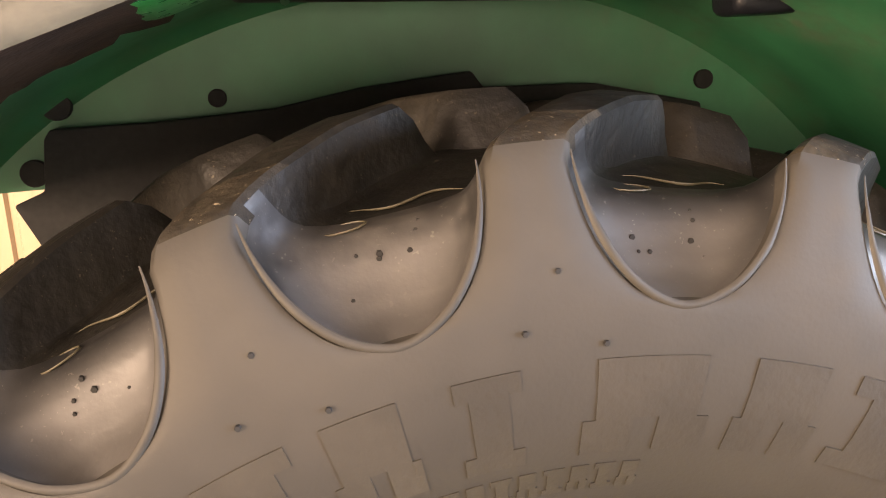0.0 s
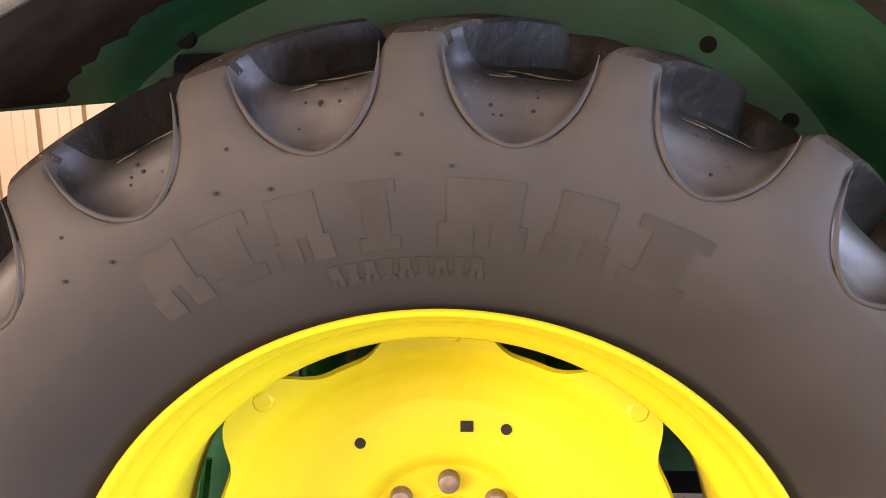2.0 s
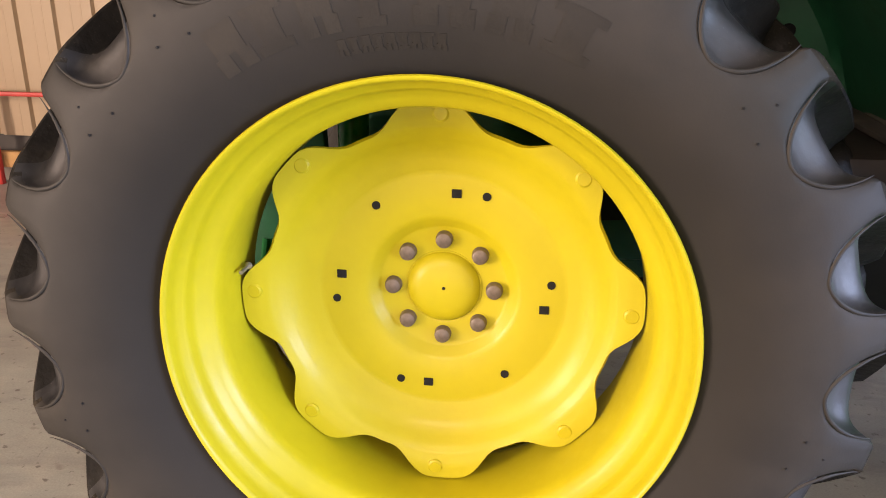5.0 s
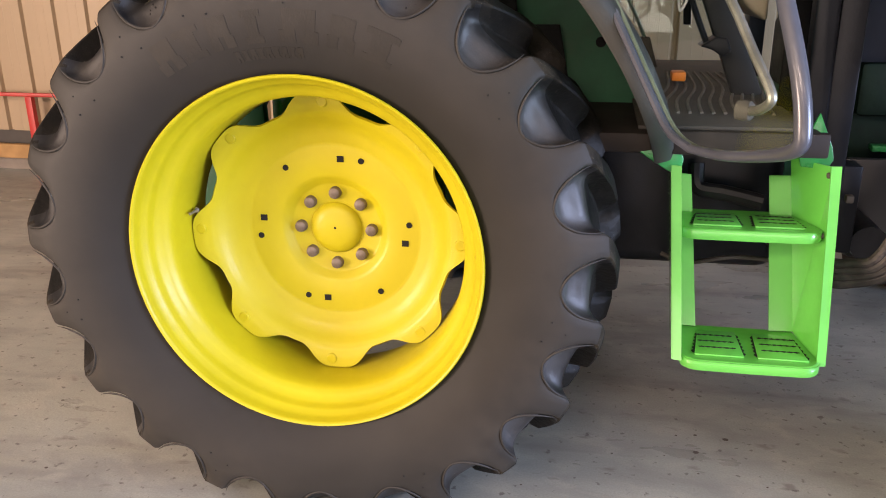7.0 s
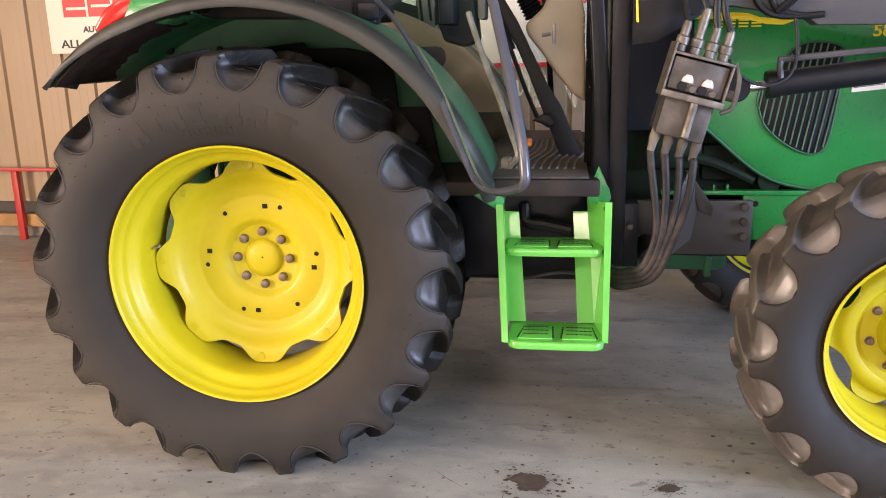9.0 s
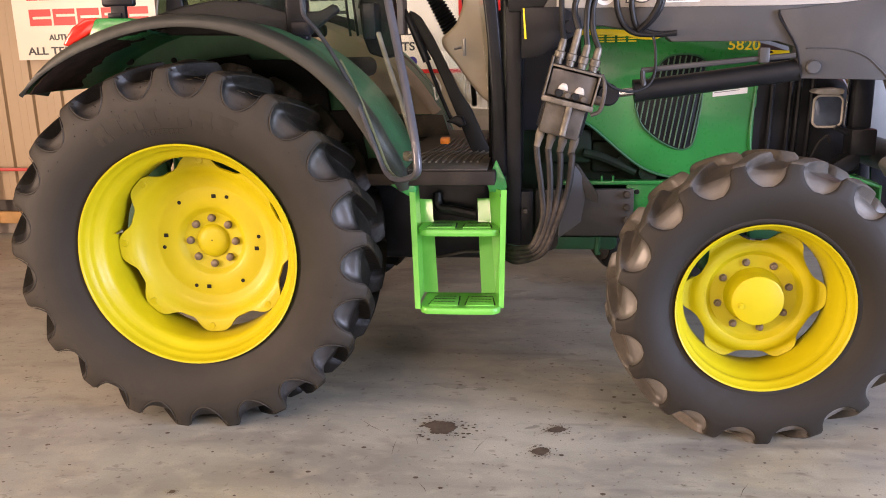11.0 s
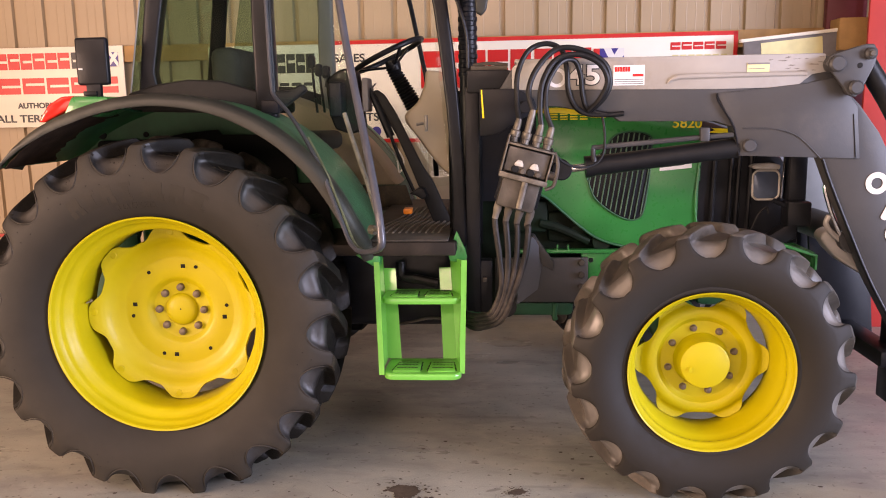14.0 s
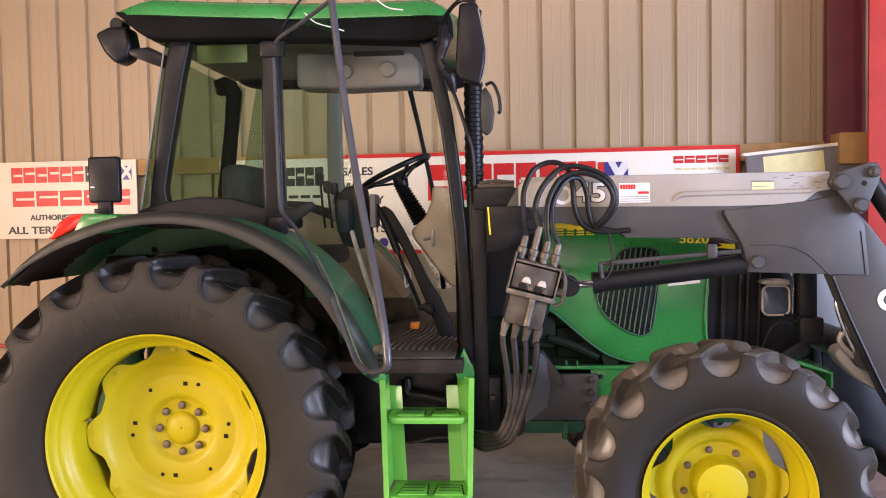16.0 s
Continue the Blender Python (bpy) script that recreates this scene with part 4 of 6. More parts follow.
part("cab_pillar", mid_pillar(), "black", tractor, "black upright cab pillar")
# black pillar greyed: the veil of the glass is put into its colour
part("cab_pillar", far(mid_pillar()), "console", tractor, "far cab pillar, grey veil of the glass put into its colour")
part("cab_pillar", front_pillar(), "black", tractor, "black curved front cab pillar")
part("cab_pillar", prism([(0.835, 2.46), (0.868, 2.46), (0.925, 2.19), (1.002, 1.81), (1.035, 1.60), (1.06, 1.20), (1.03, 1.20), (1.005, 1.60), (0.975, 1.81), (0.898, 2.19)], 1.78, 1.81, "y", 0.006), "black", tractor, "slim black far front pillar")
both("window_sill", lambda: prism([(-0.235, 1.62), (-0.225, 1.70), (-0.10, 1.735), (0.05, 1.757), (0.20, 1.748), (0.36, 1.70), (0.50, 1.70), (0.56, 1.73), (0.58, 1.70), (0.50, 1.645), (0.44, 1.60)], 0.41, 0.47, "y", 0.012, seg=3), "charcoal", tractor, "dark moulded sill under the side window")
both("quarter_window", lambda: prism([(-0.222, 1.70), (-0.154, 2.079), (-0.085, 2.45), (0.40, 2.45), (0.40, 1.66), (0.05, 1.70)], 0.436, 0.441, "y", 0), "dark_glass", tractor, "tinted side window", 0)


def rear_glass():
    rows = []
    for i in range(9):
        u = i / 8
        row = []
        for k in range(17):
            s = k / 16
            y = 0.44 + s * 2 * (MID - 0.44)
            bow = 0.09 * (1 - abs(2 * s - 1) ** 3) + 0.07 * s
            row.append(Vector((-0.224 + 0.139 * u - bow, y, 1.70 + 0.75 * u)))
        rows.append(row)
    return sheet(rows, 0.004)


part("rear_window", rear_glass(), "dark_glass", tractor, "curved tinted rear window")
part("windscreen", sheet([[(1.20 + 0.05 * (1 - abs(2 * s / 12 - 1) ** 2), 0.45 + s / 12 * 2 * (MID - 0.45), 1.35), (1.10 + 0.05 * (1 - abs(2 * s / 12 - 1) ** 2), 0.45 + s / 12 * 2 * (MID - 0.45), 2.42)] for s in range(13)], 0.004), "clear", tractor, "curved clear windscreen")
part("far_door_glass", prism([(0.46, 1.66), (0.45, 2.41), (1.05, 2.41), (1.16, 1.85), (1.205, 1.15), (0.90, 1.12), (0.62, 1.36)], 2 * MID - 0.432, 2 * MID - 0.427, "y", 0), "clear", tractor, "closed far door glass", 0)
# pale tube stands in for the highlight along the bent glass edge
part("edge_highlight", tube([(-0.222, 0.437, 1.70), (-0.154, 0.437, 2.079), (-0.088, 0.437, 2.43)], 0.004, 8), "silver_dull", tractor, "pale tube for the highlight on the bent rear glass edge")
part("hinge", box(0.36, 0.47, 0.385, 0.41, 2.36, 2.43, 0.008), "black", frame_ob)
part("hinge", box(0.38, 0.46, 0.385, 0.41, 1.60, 1.66, 0.008), "black", frame_ob)

# ---- open door ----
PLAN = [(0.42, 0.40), (0.56, 0.27), (0.70, 0.09), (0.862, -0.14), (1.02, -0.46)]


def swing(s):
    """The door's plan: s runs from the hinge (0) to the free edge (1)."""
    f = max(0.0, min(0.9999, s)) * 4
    k = int(f)
    p = [PLAN[max(0, k - 1)], PLAN[k], PLAN[k + 1], PLAN[min(4, k + 2)]]
    t = f - k
    return [0.5 * (2 * p[1][i] + (p[2][i] - p[0][i]) * t + (2 * p[0][i] - 5 * p[1][i] + 4 * p[2][i] - p[3][i]) * t * t + (3 * p[1][i] - p[0][i] - 3 * p[2][i] + p[3][i]) * t ** 3) for i in (0, 1)]


def on_door(s, z):
    x, y = swing(s)
    return Vector((x, y, z))


# outline in (s, z): the free edge, round the lower corner, up along the mudguard to the hinge, and the top
EDGE_F = [(0.595, 2.50), (0.655, 2.20), (0.735, 1.90), (0.80, 1.70), (0.89, 1.45), (0.955, 1.28), (0.985, 1.185)]
EDGE_L = [(0.975, 1.15), (0.92, 1.125), (0.84, 1.098), (0.775, 1.09), (0.715, 1.115), (0.64, 1.205), (0.50, 1.375), (0.34, 1.50), (0.18, 1.61), (0.06, 1.68)]
EDGE_H = [(0.03, 1.75), (0.015, 2.0), (0.0, 2.30), (0.02, 2.42), (0.30, 2.47), (0.595, 2.50)]
door = part("cab_door", tube([on_door(s, z) for s, z in EDGE_F + EDGE_L[:4]], [0.0145] * 7 + [0.0135, 0.0115, 0.010, 0.009], 12, 6), "door_tube", tractor, "open cab door with grey tubular edge and clear glass", 50)
part("door_edge", tube([on_door(s, z) for s, z in EDGE_L[3:] + EDGE_H], 0.009, 8, 5), "door_tube", door)


def door_glass():
    left = EDGE_L[4:] + EDGE_H[:4]
    right = EDGE_L[:4][::-1] + EDGE_F[::-1]
    rows = []
    for i in range(28):
        z = 1.10 + (2.46 - 1.10) * (i / 27)
        sl = table([(zz, ss) for ss, zz in left], z)
        sr = table([(zz, ss) for ss, zz in right], z)
        rows.append([on_door(sl + (sr - sl) * k / 14, z) for k in range(15)])
    return sheet(rows, 0.005)


part("door_glass", door_glass(), "glass", door, "clear curved door glass")
part("door_seal", tube([on_door(s, z) + Vector((0.012, 0.012, 0)) for s, z in EDGE_L[2:8]], 0.007, 8, 5), "seal", door, "pale olive glass seal")
part("grab_rail", tube([on_door(s, z) + Vector((0.02, 0.035, 0)) for s, z in ((0.66, 1.60), (0.70, 1.53), (0.77, 1.425), (0.82, 1.355), (0.86, 1.285), (0.895, 1.228), (0.90, 1.205), (0.88, 1.186), (0.86, 1.18))], 0.009, 10, 6), "steel", door, "bent silver grab rail")
knob = lathe([(0, -0.018), (0.012, -0.017), (0.018, -0.011), (0.019, 0.0), (0.017, 0.013), (0.0, 0.016)], 20)
bmesh.ops.transform(knob, matrix=Matrix.Translation(on_door(0.855, 1.18) + Vector((0.02, 0.03, 0))) @ pose(0, 0, 0, 0, 0, 65), verts=knob.verts)
part("door_latch", knob, "dusty", door)
part("door_bracket", prism([(0.80, 1.00), (0.885, 1.03), (0.912, 0.985), (0.905, 0.94), (0.87, 0.955)], 0.22, 0.30, "y", 0.006), "green", tractor)

# ---- inside the cab ----
part("platform", solid([box(0.62, 1.235, 0.22, 2 * MID - 0.4, 0.995, 1.045, 0.008), box(0.88, 1.235, 0.205, 0.235, 0.997, 1.055, 0.006)]), "platform", tractor, "dusty dark cab platform edge")
matt = part("floor_mat", box(0.80, 1.20, 0.26, 1.80, 1.046, 1.058, 0.003), "mat", tractor, "dusty ribbed rubber floor mat")
for k in range(11):
    part("mat_rib", tube([(0.85 + 0.030 * k, 0.44, 1.060), (0.865 + 0.030 * k, 0.66, 1.060), (0.92 + 0.028 * k, 0.95, 1.060), (0.945 + 0.024 * k, 1.35, 1.060)], 0.0048, 6, 5), "mat_rib", matt)
part("seat", solid([box(0.08, 0.56, 0.88, 1.36, 1.40, 1.50, 0.04, seg=3), box(-0.02, 0.13, 0.90, 1.34, 1.46, 1.93, 0.05, seg=3), box(0.14, 0.48, 0.98, 1.26, 1.05, 1.41, 0.03)]), "seat", tractor, "dark cloth driver's seat")
part("arm_rest", box(0.10, 0.42, 0.80, 0.87, 1.60, 1.66, 0.02, seg=3), "charcoal", tractor)


def inner_guard():
    rows = []
    for i in range(26):
        d = radians(102 - i * (102 - 27) / 25)
        rows.append([Vector((-0.086 + r * math.cos(d), y, max(1.178, 0.691 + r * math.sin(d)))) for r, y in ((1.036, 0.36), (1.044, 0.42), (1.046, 0.60), (1.040, 0.68), (1.022, 0.706), (0.86, 0.712), (0.70, 0.712))])
    return sheet(rows, 0.008)


part("guard_trim", far(inner_guard()), "beige", tractor, "beige plastic trim over the far mudguard")
part("guard_panel", far(prism([(0.30, 1.046), (0.30, 1.172), (0.885, 1.172), (0.925, 1.046)], 0.706, 0.716, "y", 0.003)), "mat", tractor, "dark brown panel below the beige trim")
part("glass_edge", tube([(0.62, 1.796, 1.52), (0.685, 1.796, 1.460), (0.762, 1.796, 1.365), (0.839, 1.796, 1.236), (0.895, 1.796, 1.11), (0.915, 1.796, 1.06)], 0.007, 8, 4), "glass_edge", tractor, "pale green ground edge of the far door glass")
part("side_console", solid([prism([(0.602, 1.72), (0.62, 1.765), (0.66, 1.795), (0.71, 1.808), (0.75, 1.790), (0.765, 1.66), (0.778, 1.52), (0.72, 1.495), (0.64, 1.52), (0.612, 1.60)], 0.72, 0.86, "y", 0.015, seg=3)]), "charcoal", tractor, "dark side console with control levers")
for lx, lz in ((0.53, 1.84), (0.565, 1.80), (0.60, 1.79)):
    lever = part("control_lever", tube([(lx + 0.02, 0.76, 1.60), (lx + 0.01, 0.76, 1.70), (lx, 0.76, lz)], 0.006, 8), "black", tractor, "black control lever")
    part("grip", prism(rounded(0.036, 0.06, 0.014), 0.745, 0.775, "y", 0.006, Matrix.Translation((lx, 0, lz))), "black", lever)
part("joystick", solid([tube([(0.60, 0.74, 1.72), (0.615, 0.74, 1.77), (0.63, 0.74, 1.74), (0.645, 0.74, 1.68)], 0.008, 8), box(0.64, 0.70, 0.59, 0.76, 1.58, 1.74, 0.012)]), "black", tractor)
part("switch_panel", box(0.775, 0.805, 0.715, 0.85, 1.60, 1.76, 0.008), "board_grey", tractor)


def ring(r, t, n=48, k=10):
    bm = bmesh.new()
    vs = [[bm.verts.new(((r + t * math.cos(2 * math.pi * b / k)) * math.cos(2 * math.pi * a / n), (r + t * math.cos(2 * math.pi * b / k)) * math.sin(2 * math.pi * a / n), t * math.sin(2 * math.pi * b / k))) for b in range(k)] for a in range(n)]
    for a in range(n):
        for b in range(k):
            bm.faces.new((vs[a][b], vs[(a + 1) % n][b], vs[(a + 1) % n][(b + 1) % k], vs[a][(b + 1) % k]))
    return bm


TURN_W = Matrix.Translation((0.855, MID, 1.885)) @ pose(0, 0, 0, 0, -25, 0)
wheel = local("steering_wheel", ring(0.19, 0.014), "black", tractor, TURN_W, "black three-spoked steering wheel")
for k in range(3):
    a = radians(60 + 120 * k)
    local("spoke", tube([(0.02 * math.cos(a), 0.02 * math.sin(a), -0.06), (0.10 * math.cos(a), 0.10 * math.sin(a), -0.03), (0.185 * math.cos(a), 0.185 * math.sin(a), 0.0)], 0.011, 8, 4, flat=0.6), "black", wheel, TURN_W)
local("wheel_boss", lathe([(0, -0.03), (0.03, -0.03), (0.04, 0.0), (0.035, 0.03), (0, 0.03)], 20, m=pose(0, 0, -0.06, 90, 0, 0)), "black", wheel, TURN_W)
bell = []
for i in range(31):
    bell.append((0.030 + 0.014 * i / 30 + (0.007 if i % 2 else -0.003), 0.24 * i / 30))
col_axis = Vector((0.985, MID, 1.62)) - Vector((0.868, MID, 1.83))
bm = lathe(bell, 20)
bmesh.ops.transform(bm, matrix=Matrix.Translation((0.868, MID, 1.83)) @ Vector((0, 1, 0)).rotation_difference(col_axis).to_matrix().to_4x4(), verts=bm.verts)
part("column_bellows", bm, "black", tractor, "ribbed black steering column gaiter", 25)
part("dashboard", prism([(1.06, 1.80), (1.15, 1.79), (1.19, 1.62), (1.20, 1.26), (1.14, 1.30), (1.079, 1.376), (1.016, 1.466), (0.954, 1.543), (0.948, 1.582), (1.02, 1.644), (1.055, 1.73)], 0.93, 1.32, "y", 0.03, seg=4), "beige", tractor, "beige moulded dashboard cowl")
part("dash_fitting", solid([tube([(1.02, 0.84, 1.535), (1.055, 0.84, 1.54)], 0.007, 8), box(1.06, 1.075, 0.83, 0.86, 1.50, 1.58, 0.004)]), "steel", tractor)
part("pedal_support", prism([(0.80, 1.692), (0.835, 1.705), (0.87, 1.680), (0.925, 1.590), (1.00, 1.435), (1.045, 1.340), (1.10, 1.255), (1.19, 1.05), (1.10, 1.05), (1.02, 1.252), (0.965, 1.390), (0.92, 1.492)], 0.80, 0.84, "y", 0.008), "charcoal", tractor)
part("handbrake_lever", solid([tube([(0.80, 0.78, 1.71), (0.85, 0.78, 1.60), (0.90, 0.78, 1.48)], [0.012, 0.018, 0.020], 10), tube([(0.90, 0.78, 1.48), (0.96, 0.78, 1.32), (1.005, 0.78, 1.215)], 0.009, 8)]), "black", tractor, "black lever with ribbed grip")
part("foot_pedal", prism([(0.985, 1.205), (1.03, 1.232), (1.06, 1.228), (1.075, 1.19), (1.05, 1.175), (1.02, 1.195)], 0.74, 0.84, "y", 0.006, seg=3), "black", tractor, "black foot pedal")
part("pedal_lock", box(0.93, 0.975, 0.96, 1.03, 1.075, 1.105, 0.006), "orange", tractor, "small orange plastic latch")
part("wiring", tube([(0.84, 0.85, 1.58), (0.90, 0.87, 1.45), (0.95, 0.86, 1.36), (0.93, 0.85, 1.30), (0.92, 0.85, 1.36)], 0.004, 6), "decal_white", tractor)

# ---- bonnet ----
TOPZ = [(1.33, 1.70), (1.60, 1.665), (2.0, 1.605), (2.40, 1.535), (2.60, 1.47), (2.78, 1.36), (2.86, 1.22)]
LOWZ = [(1.60, 1.20), (1.65, 1.175), (1.72, 1.115), (1.80, 1.045), (1.88, 0.985), (1.96, 0.950), (2.06, 0.930), (2.16, 0.928), (2.28, 0.935), (2.40, 0.985)]


def bonnet_section(x, low):
    top = table(TOPZ, x)
    side = [(0.785, low), (0.776, low + 0.03), (0.770, (low + top) / 2), (0.772, top - 0.13), (0.778, top - 0.075), (0.795, top - 0.030), (0.83, top - 0.008), (0.90, top), (MID, top + 0.008)]
    return [Vector((x, y, z)) for y, z in side] + [Vector((x, 2 * MID - y, z)) for y, z in side[-2::-1]]


stations = [1.60 + i * 0.026 for i in range(30)] + [2.372, 2.378]
bonnet = part("bonnet", sheet([bonnet_section(x, table(LOWZ, x) if x < 2.36 else table(LOWZ, x)) for x in stations], 0.006), "green", tractor, "glossy green bonnet with slotted side grille", 45)
part("cowl", sheet([bonnet_section(x, 1.16) for x in (1.33, 1.40, 1.50, 1.598)], 0.006), "black", tractor, "black cowl between cab and bonnet")
part("bonnet_edge", tube([Vector((x, 0.778, table(LOWZ, x))) for x in (1.60, 1.65, 1.72, 1.80, 1.88, 1.96, 2.06, 2.16)], 0.006, 8, 5), "green_dirty", bonnet)
part("bonnet_edge", tube([(2.375, 0.776, 0.99), (2.360, 0.769, 1.10), (2.362, 0.769, 1.22), (2.375, 0.770, 1.36), (2.395, 0.775, 1.46)], 0.008, 8, 5), "green", bonnet)
VENT = [(1.845, 1.265), (1.858, 1.33), (1.885, 1.375), (1.925, 1.405), (1.95, 1.45), (1.985, 1.478), (2.03, 1.488), (2.09, 1.485), (2.135, 1.468), (2.147, 1.43), (2.140, 1.30), (2.122, 1.15), (2.108, 1.095), (2.085, 1.07), (2.045, 1.066), (1.985, 1.090), (1.92, 1.135), (1.875, 1.185)]
vent = part("side_grille", prism(VENT, 0.764, 0.775, "y", 0.002), "grille", bonnet, "dark slotted side grille")
part("grille_rim", tube([(x, 0.765, z) for x, z in VENT + VENT[:1]], 0.0042, 8, 4), "green_dirty", bonnet)


def inside_vent(x, z):
    hit = False
    for (xa, za), (xb, zb) in zip(VENT, VENT[1:] + VENT[:1]):
        if (za > z) != (zb > z) and x < xa + (z - za) / (zb - za) * (xb - xa):
            hit = not hit
    return hit


for k in range(16):
    pts = []
    for i in range(41):
        z = 1.06 + i * 0.0108
        x = 1.775 + 0.0245 * k + (z - 1.06) * 0.16
        if inside_vent(x, z):
            pts.append((x, 0.762, z))
    if len(pts) > 3:
        part("slat", tube([pts[0], pts[len(pts) // 2], pts[-1]], 0.0034, 6, 3, flat=1.4), "slat", vent)
part("stripe", prism([(1.60, 1.606), (1.60, 1.580), (1.70, 1.580), (1.80, 1.572), (1.86, 1.556), (1.92, 1.552), (1.965, 1.568), (1.88, 1.577), (1.835, 1.582), (1.79, 1.598), (1.70, 1.605)], 0.7655, 0.772, "y", 0.001), "decal", bonnet, "yellow bonnet stripe")
for k in range(4):
    x = 1.665 + k * 0.047
    part("stripe_mark", solid([box(x, x + 0.036, 0.7635, 0.770, 1.547, 1.553, 0.001), box(x, x + 0.036, 0.7635, 0.770, 1.570, 1.577, 0.001), box(x, x + 0.036, 0.7635, 0.770, 1.5585, 1.5645, 0.001)]), "decal", bonnet)
part("stripe", prism([(2.40, 1.478), (2.51, 1.470), (2.545, 1.482), (2.51, 1.494), (2.42, 1.498), (2.44, 1.488)], 0.7675, 0.775, "y", 0.001), "decal", bonnet, "yellow bonnet stripe")
writing("model_number", "5820", 0.062, Matrix.Translation((2.238, 0.7655, 1.504)) @ pose(0, 0, 0, 90, 1.5, 0), "decal", bonnet, 0.0012, 1.12, 0.0008)
part("warning_label", prism([(2.185, 1.328), (2.335, 1.342), (2.335, 1.313), (2.185, 1.299)], 0.7655, 0.7675, "y", 0), "decal_white", bonnet, "white printed label", 0)
part("label_line", prism([(2.19, 1.318), (2.30, 1.330), (2.30, 1.327), (2.19, 1.315)], 0.7645, 0.7652, "y", 0), "sign_black", bonnet, smooth=0)
# nose
nose_rows = []
for x in (2.372, 2.46, 2.56, 2.66, 2.76, 2.82, 2.85):
    low = 0.93 + 0.03 * (x - 2.372)
    inset = 0.0 if x < 2.7 else 0.5 * (x - 2.7) ** 1.3
    nose_rows.append([Vector((v.x, MID + (v.y - MID) * (1 - inset), v.z)) for v in bonnet_section(x, low)])
nose = part("nose_grille", sheet(nose_rows, 0.006), "grille", tractor, "black grille at the bonnet front")
for k, x in enumerate((2.43, 2.51, 2.545, 2.60)):
    part("grille_rib", tube([(x, 0.768, 0.95), (x + 0.004, 0.757, 1.15), (x + 0.012, 0.762, 1.40)], 0.012, 8, 5), "black", nose)
lamp = part("headlamp", prism(rounded(0.118, 0.132, 0.028), 0.70, 0.78, "y", 0.008, Matrix.Translation((2.663, 0, 1.234)), 3), "lens", tractor, "square headlamp with pale surround")
part("surround", tube([(2.663 + a * 1.02, 0.701, 1.234 + b * 1.02) for a, b in rounded(0.118, 0.132, 0.028, 3)] + [(2.663 + 0.0602, 0.701, 1.234 + 0.038)], 0.0055, 8, 2), "silver", lamp)
part("lamp_top", prism([(2.592, 1.318), (2.61, 1.330), (2.69, 1.334), (2.722, 1.328), (2.722, 1.306), (2.61, 1.308)], 0.69, 0.76, "y", 0.005), "silver", lamp)
part("nose_post", solid([box(2.755, 2.835, 0.66, 0.74, 1.16, 1.42, 0.008), box(2.735, 2.842, 0.60, 0.70, 1.05, 1.165, 0.010), prism([(2.60, 0.97), (2.72, 1.05), (2.78, 1.07), (2.78, 1.00), (2.70, 0.95), (2.62, 0.93)], 0.60, 0.68, "y", 0.008), tube([(2.68, 0.64, 1.17), (2.735, 0.64, 1.145), (2.78, 0.63, 1.14)], 0.011, 8)]), "black", tractor, "black front bracket")
part("lamp_rod", tube([(2.742, 0.70, 1.39), (2.735, 0.70, 1.17)], 0.0045, 6), "chrome", tractor)
part("wiring", tube([(2.60, 0.69, 1.02), (2.63, 0.68, 1.10), (2.665, 0.68, 1.13), (2.675, 0.68, 1.10)], 0.006, 8), "hose", tractor)
part("front_bracket", solid([prism([(2.70, 0.985), (2.85, 0.935), (2.85, 0.865), (2.838, 0.865), (2.838, 0.925), (2.70, 0.97)], 0.52, 0.66, "y", 0.003), box(2.836, 2.85, 0.56, 1.68, 0.86, 0.94, 0.003)]), "green", tractor, "green steel front bracket")
part("front_support", box(2.40, 2.84, 0.84, 1.40, 0.62, 0.93, 0.03), "green_dirty", tractor)

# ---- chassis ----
part("engine", solid([box(1.30, 2.42, 0.86, 1.38, 0.62, 1.28, 0.04), box(1.66, 2.05, 0.82, 0.90, 0.95, 1.10, 0.02), box(1.45, 1.66, 0.80, 0.9, 1.0, 1.16, 0.02), tube([(1.62, 0.80, 1.05), (1.72, 0.80, 1.02), (1.86, 0.81, 0.955)], 0.022, 10), disc((1.80, 0.80, 1.00), 0.035, 0.08), disc((1.92, 0.79, 0.955), 0.045, 0.08)]), "engine", tractor, "green engine block, darkened for the shade under the bonnet")
part("chassis_rail", solid([box(1.50, 2.12, 0.755, 0.80, 0.905, 0.922, 0.002), box(1.82, 2.10, 0.77, 0.80, 0.72, 0.91, 0.004), box(1.70, 1.709, 0.76, 0.79, 0.92, 0.945, 0.001), box(1.752, 1.761, 0.76, 0.79, 0.92, 0.945, 0.001)]), "green", tractor, "green side rail")
part("rail_hole", disc((1.868, 0.767, 0.868), 0.012, 0.004), "hole", tractor)
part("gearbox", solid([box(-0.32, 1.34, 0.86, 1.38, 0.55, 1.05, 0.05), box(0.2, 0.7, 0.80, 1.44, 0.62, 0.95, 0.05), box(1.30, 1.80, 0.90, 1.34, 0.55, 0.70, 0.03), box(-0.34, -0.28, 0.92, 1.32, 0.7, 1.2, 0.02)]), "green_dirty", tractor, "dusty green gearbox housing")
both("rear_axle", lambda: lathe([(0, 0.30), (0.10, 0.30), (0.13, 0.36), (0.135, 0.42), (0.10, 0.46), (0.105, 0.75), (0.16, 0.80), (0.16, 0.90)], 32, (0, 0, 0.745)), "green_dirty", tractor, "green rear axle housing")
both("lift_arm", lambda: solid([tube([(-0.10, 0.72, 0.62), (-0.45, 0.70, 0.56), (-0.82, 0.66, 0.55)], 0.026, 10), tube([(-0.30, 0.78, 1.22), (-0.42, 0.74, 0.92), (-0.46, 0.71, 0.60)], 0.02, 10)]), "dusty", tractor, "rear lift arm")
# castings seen between the lobes of the wheel disc
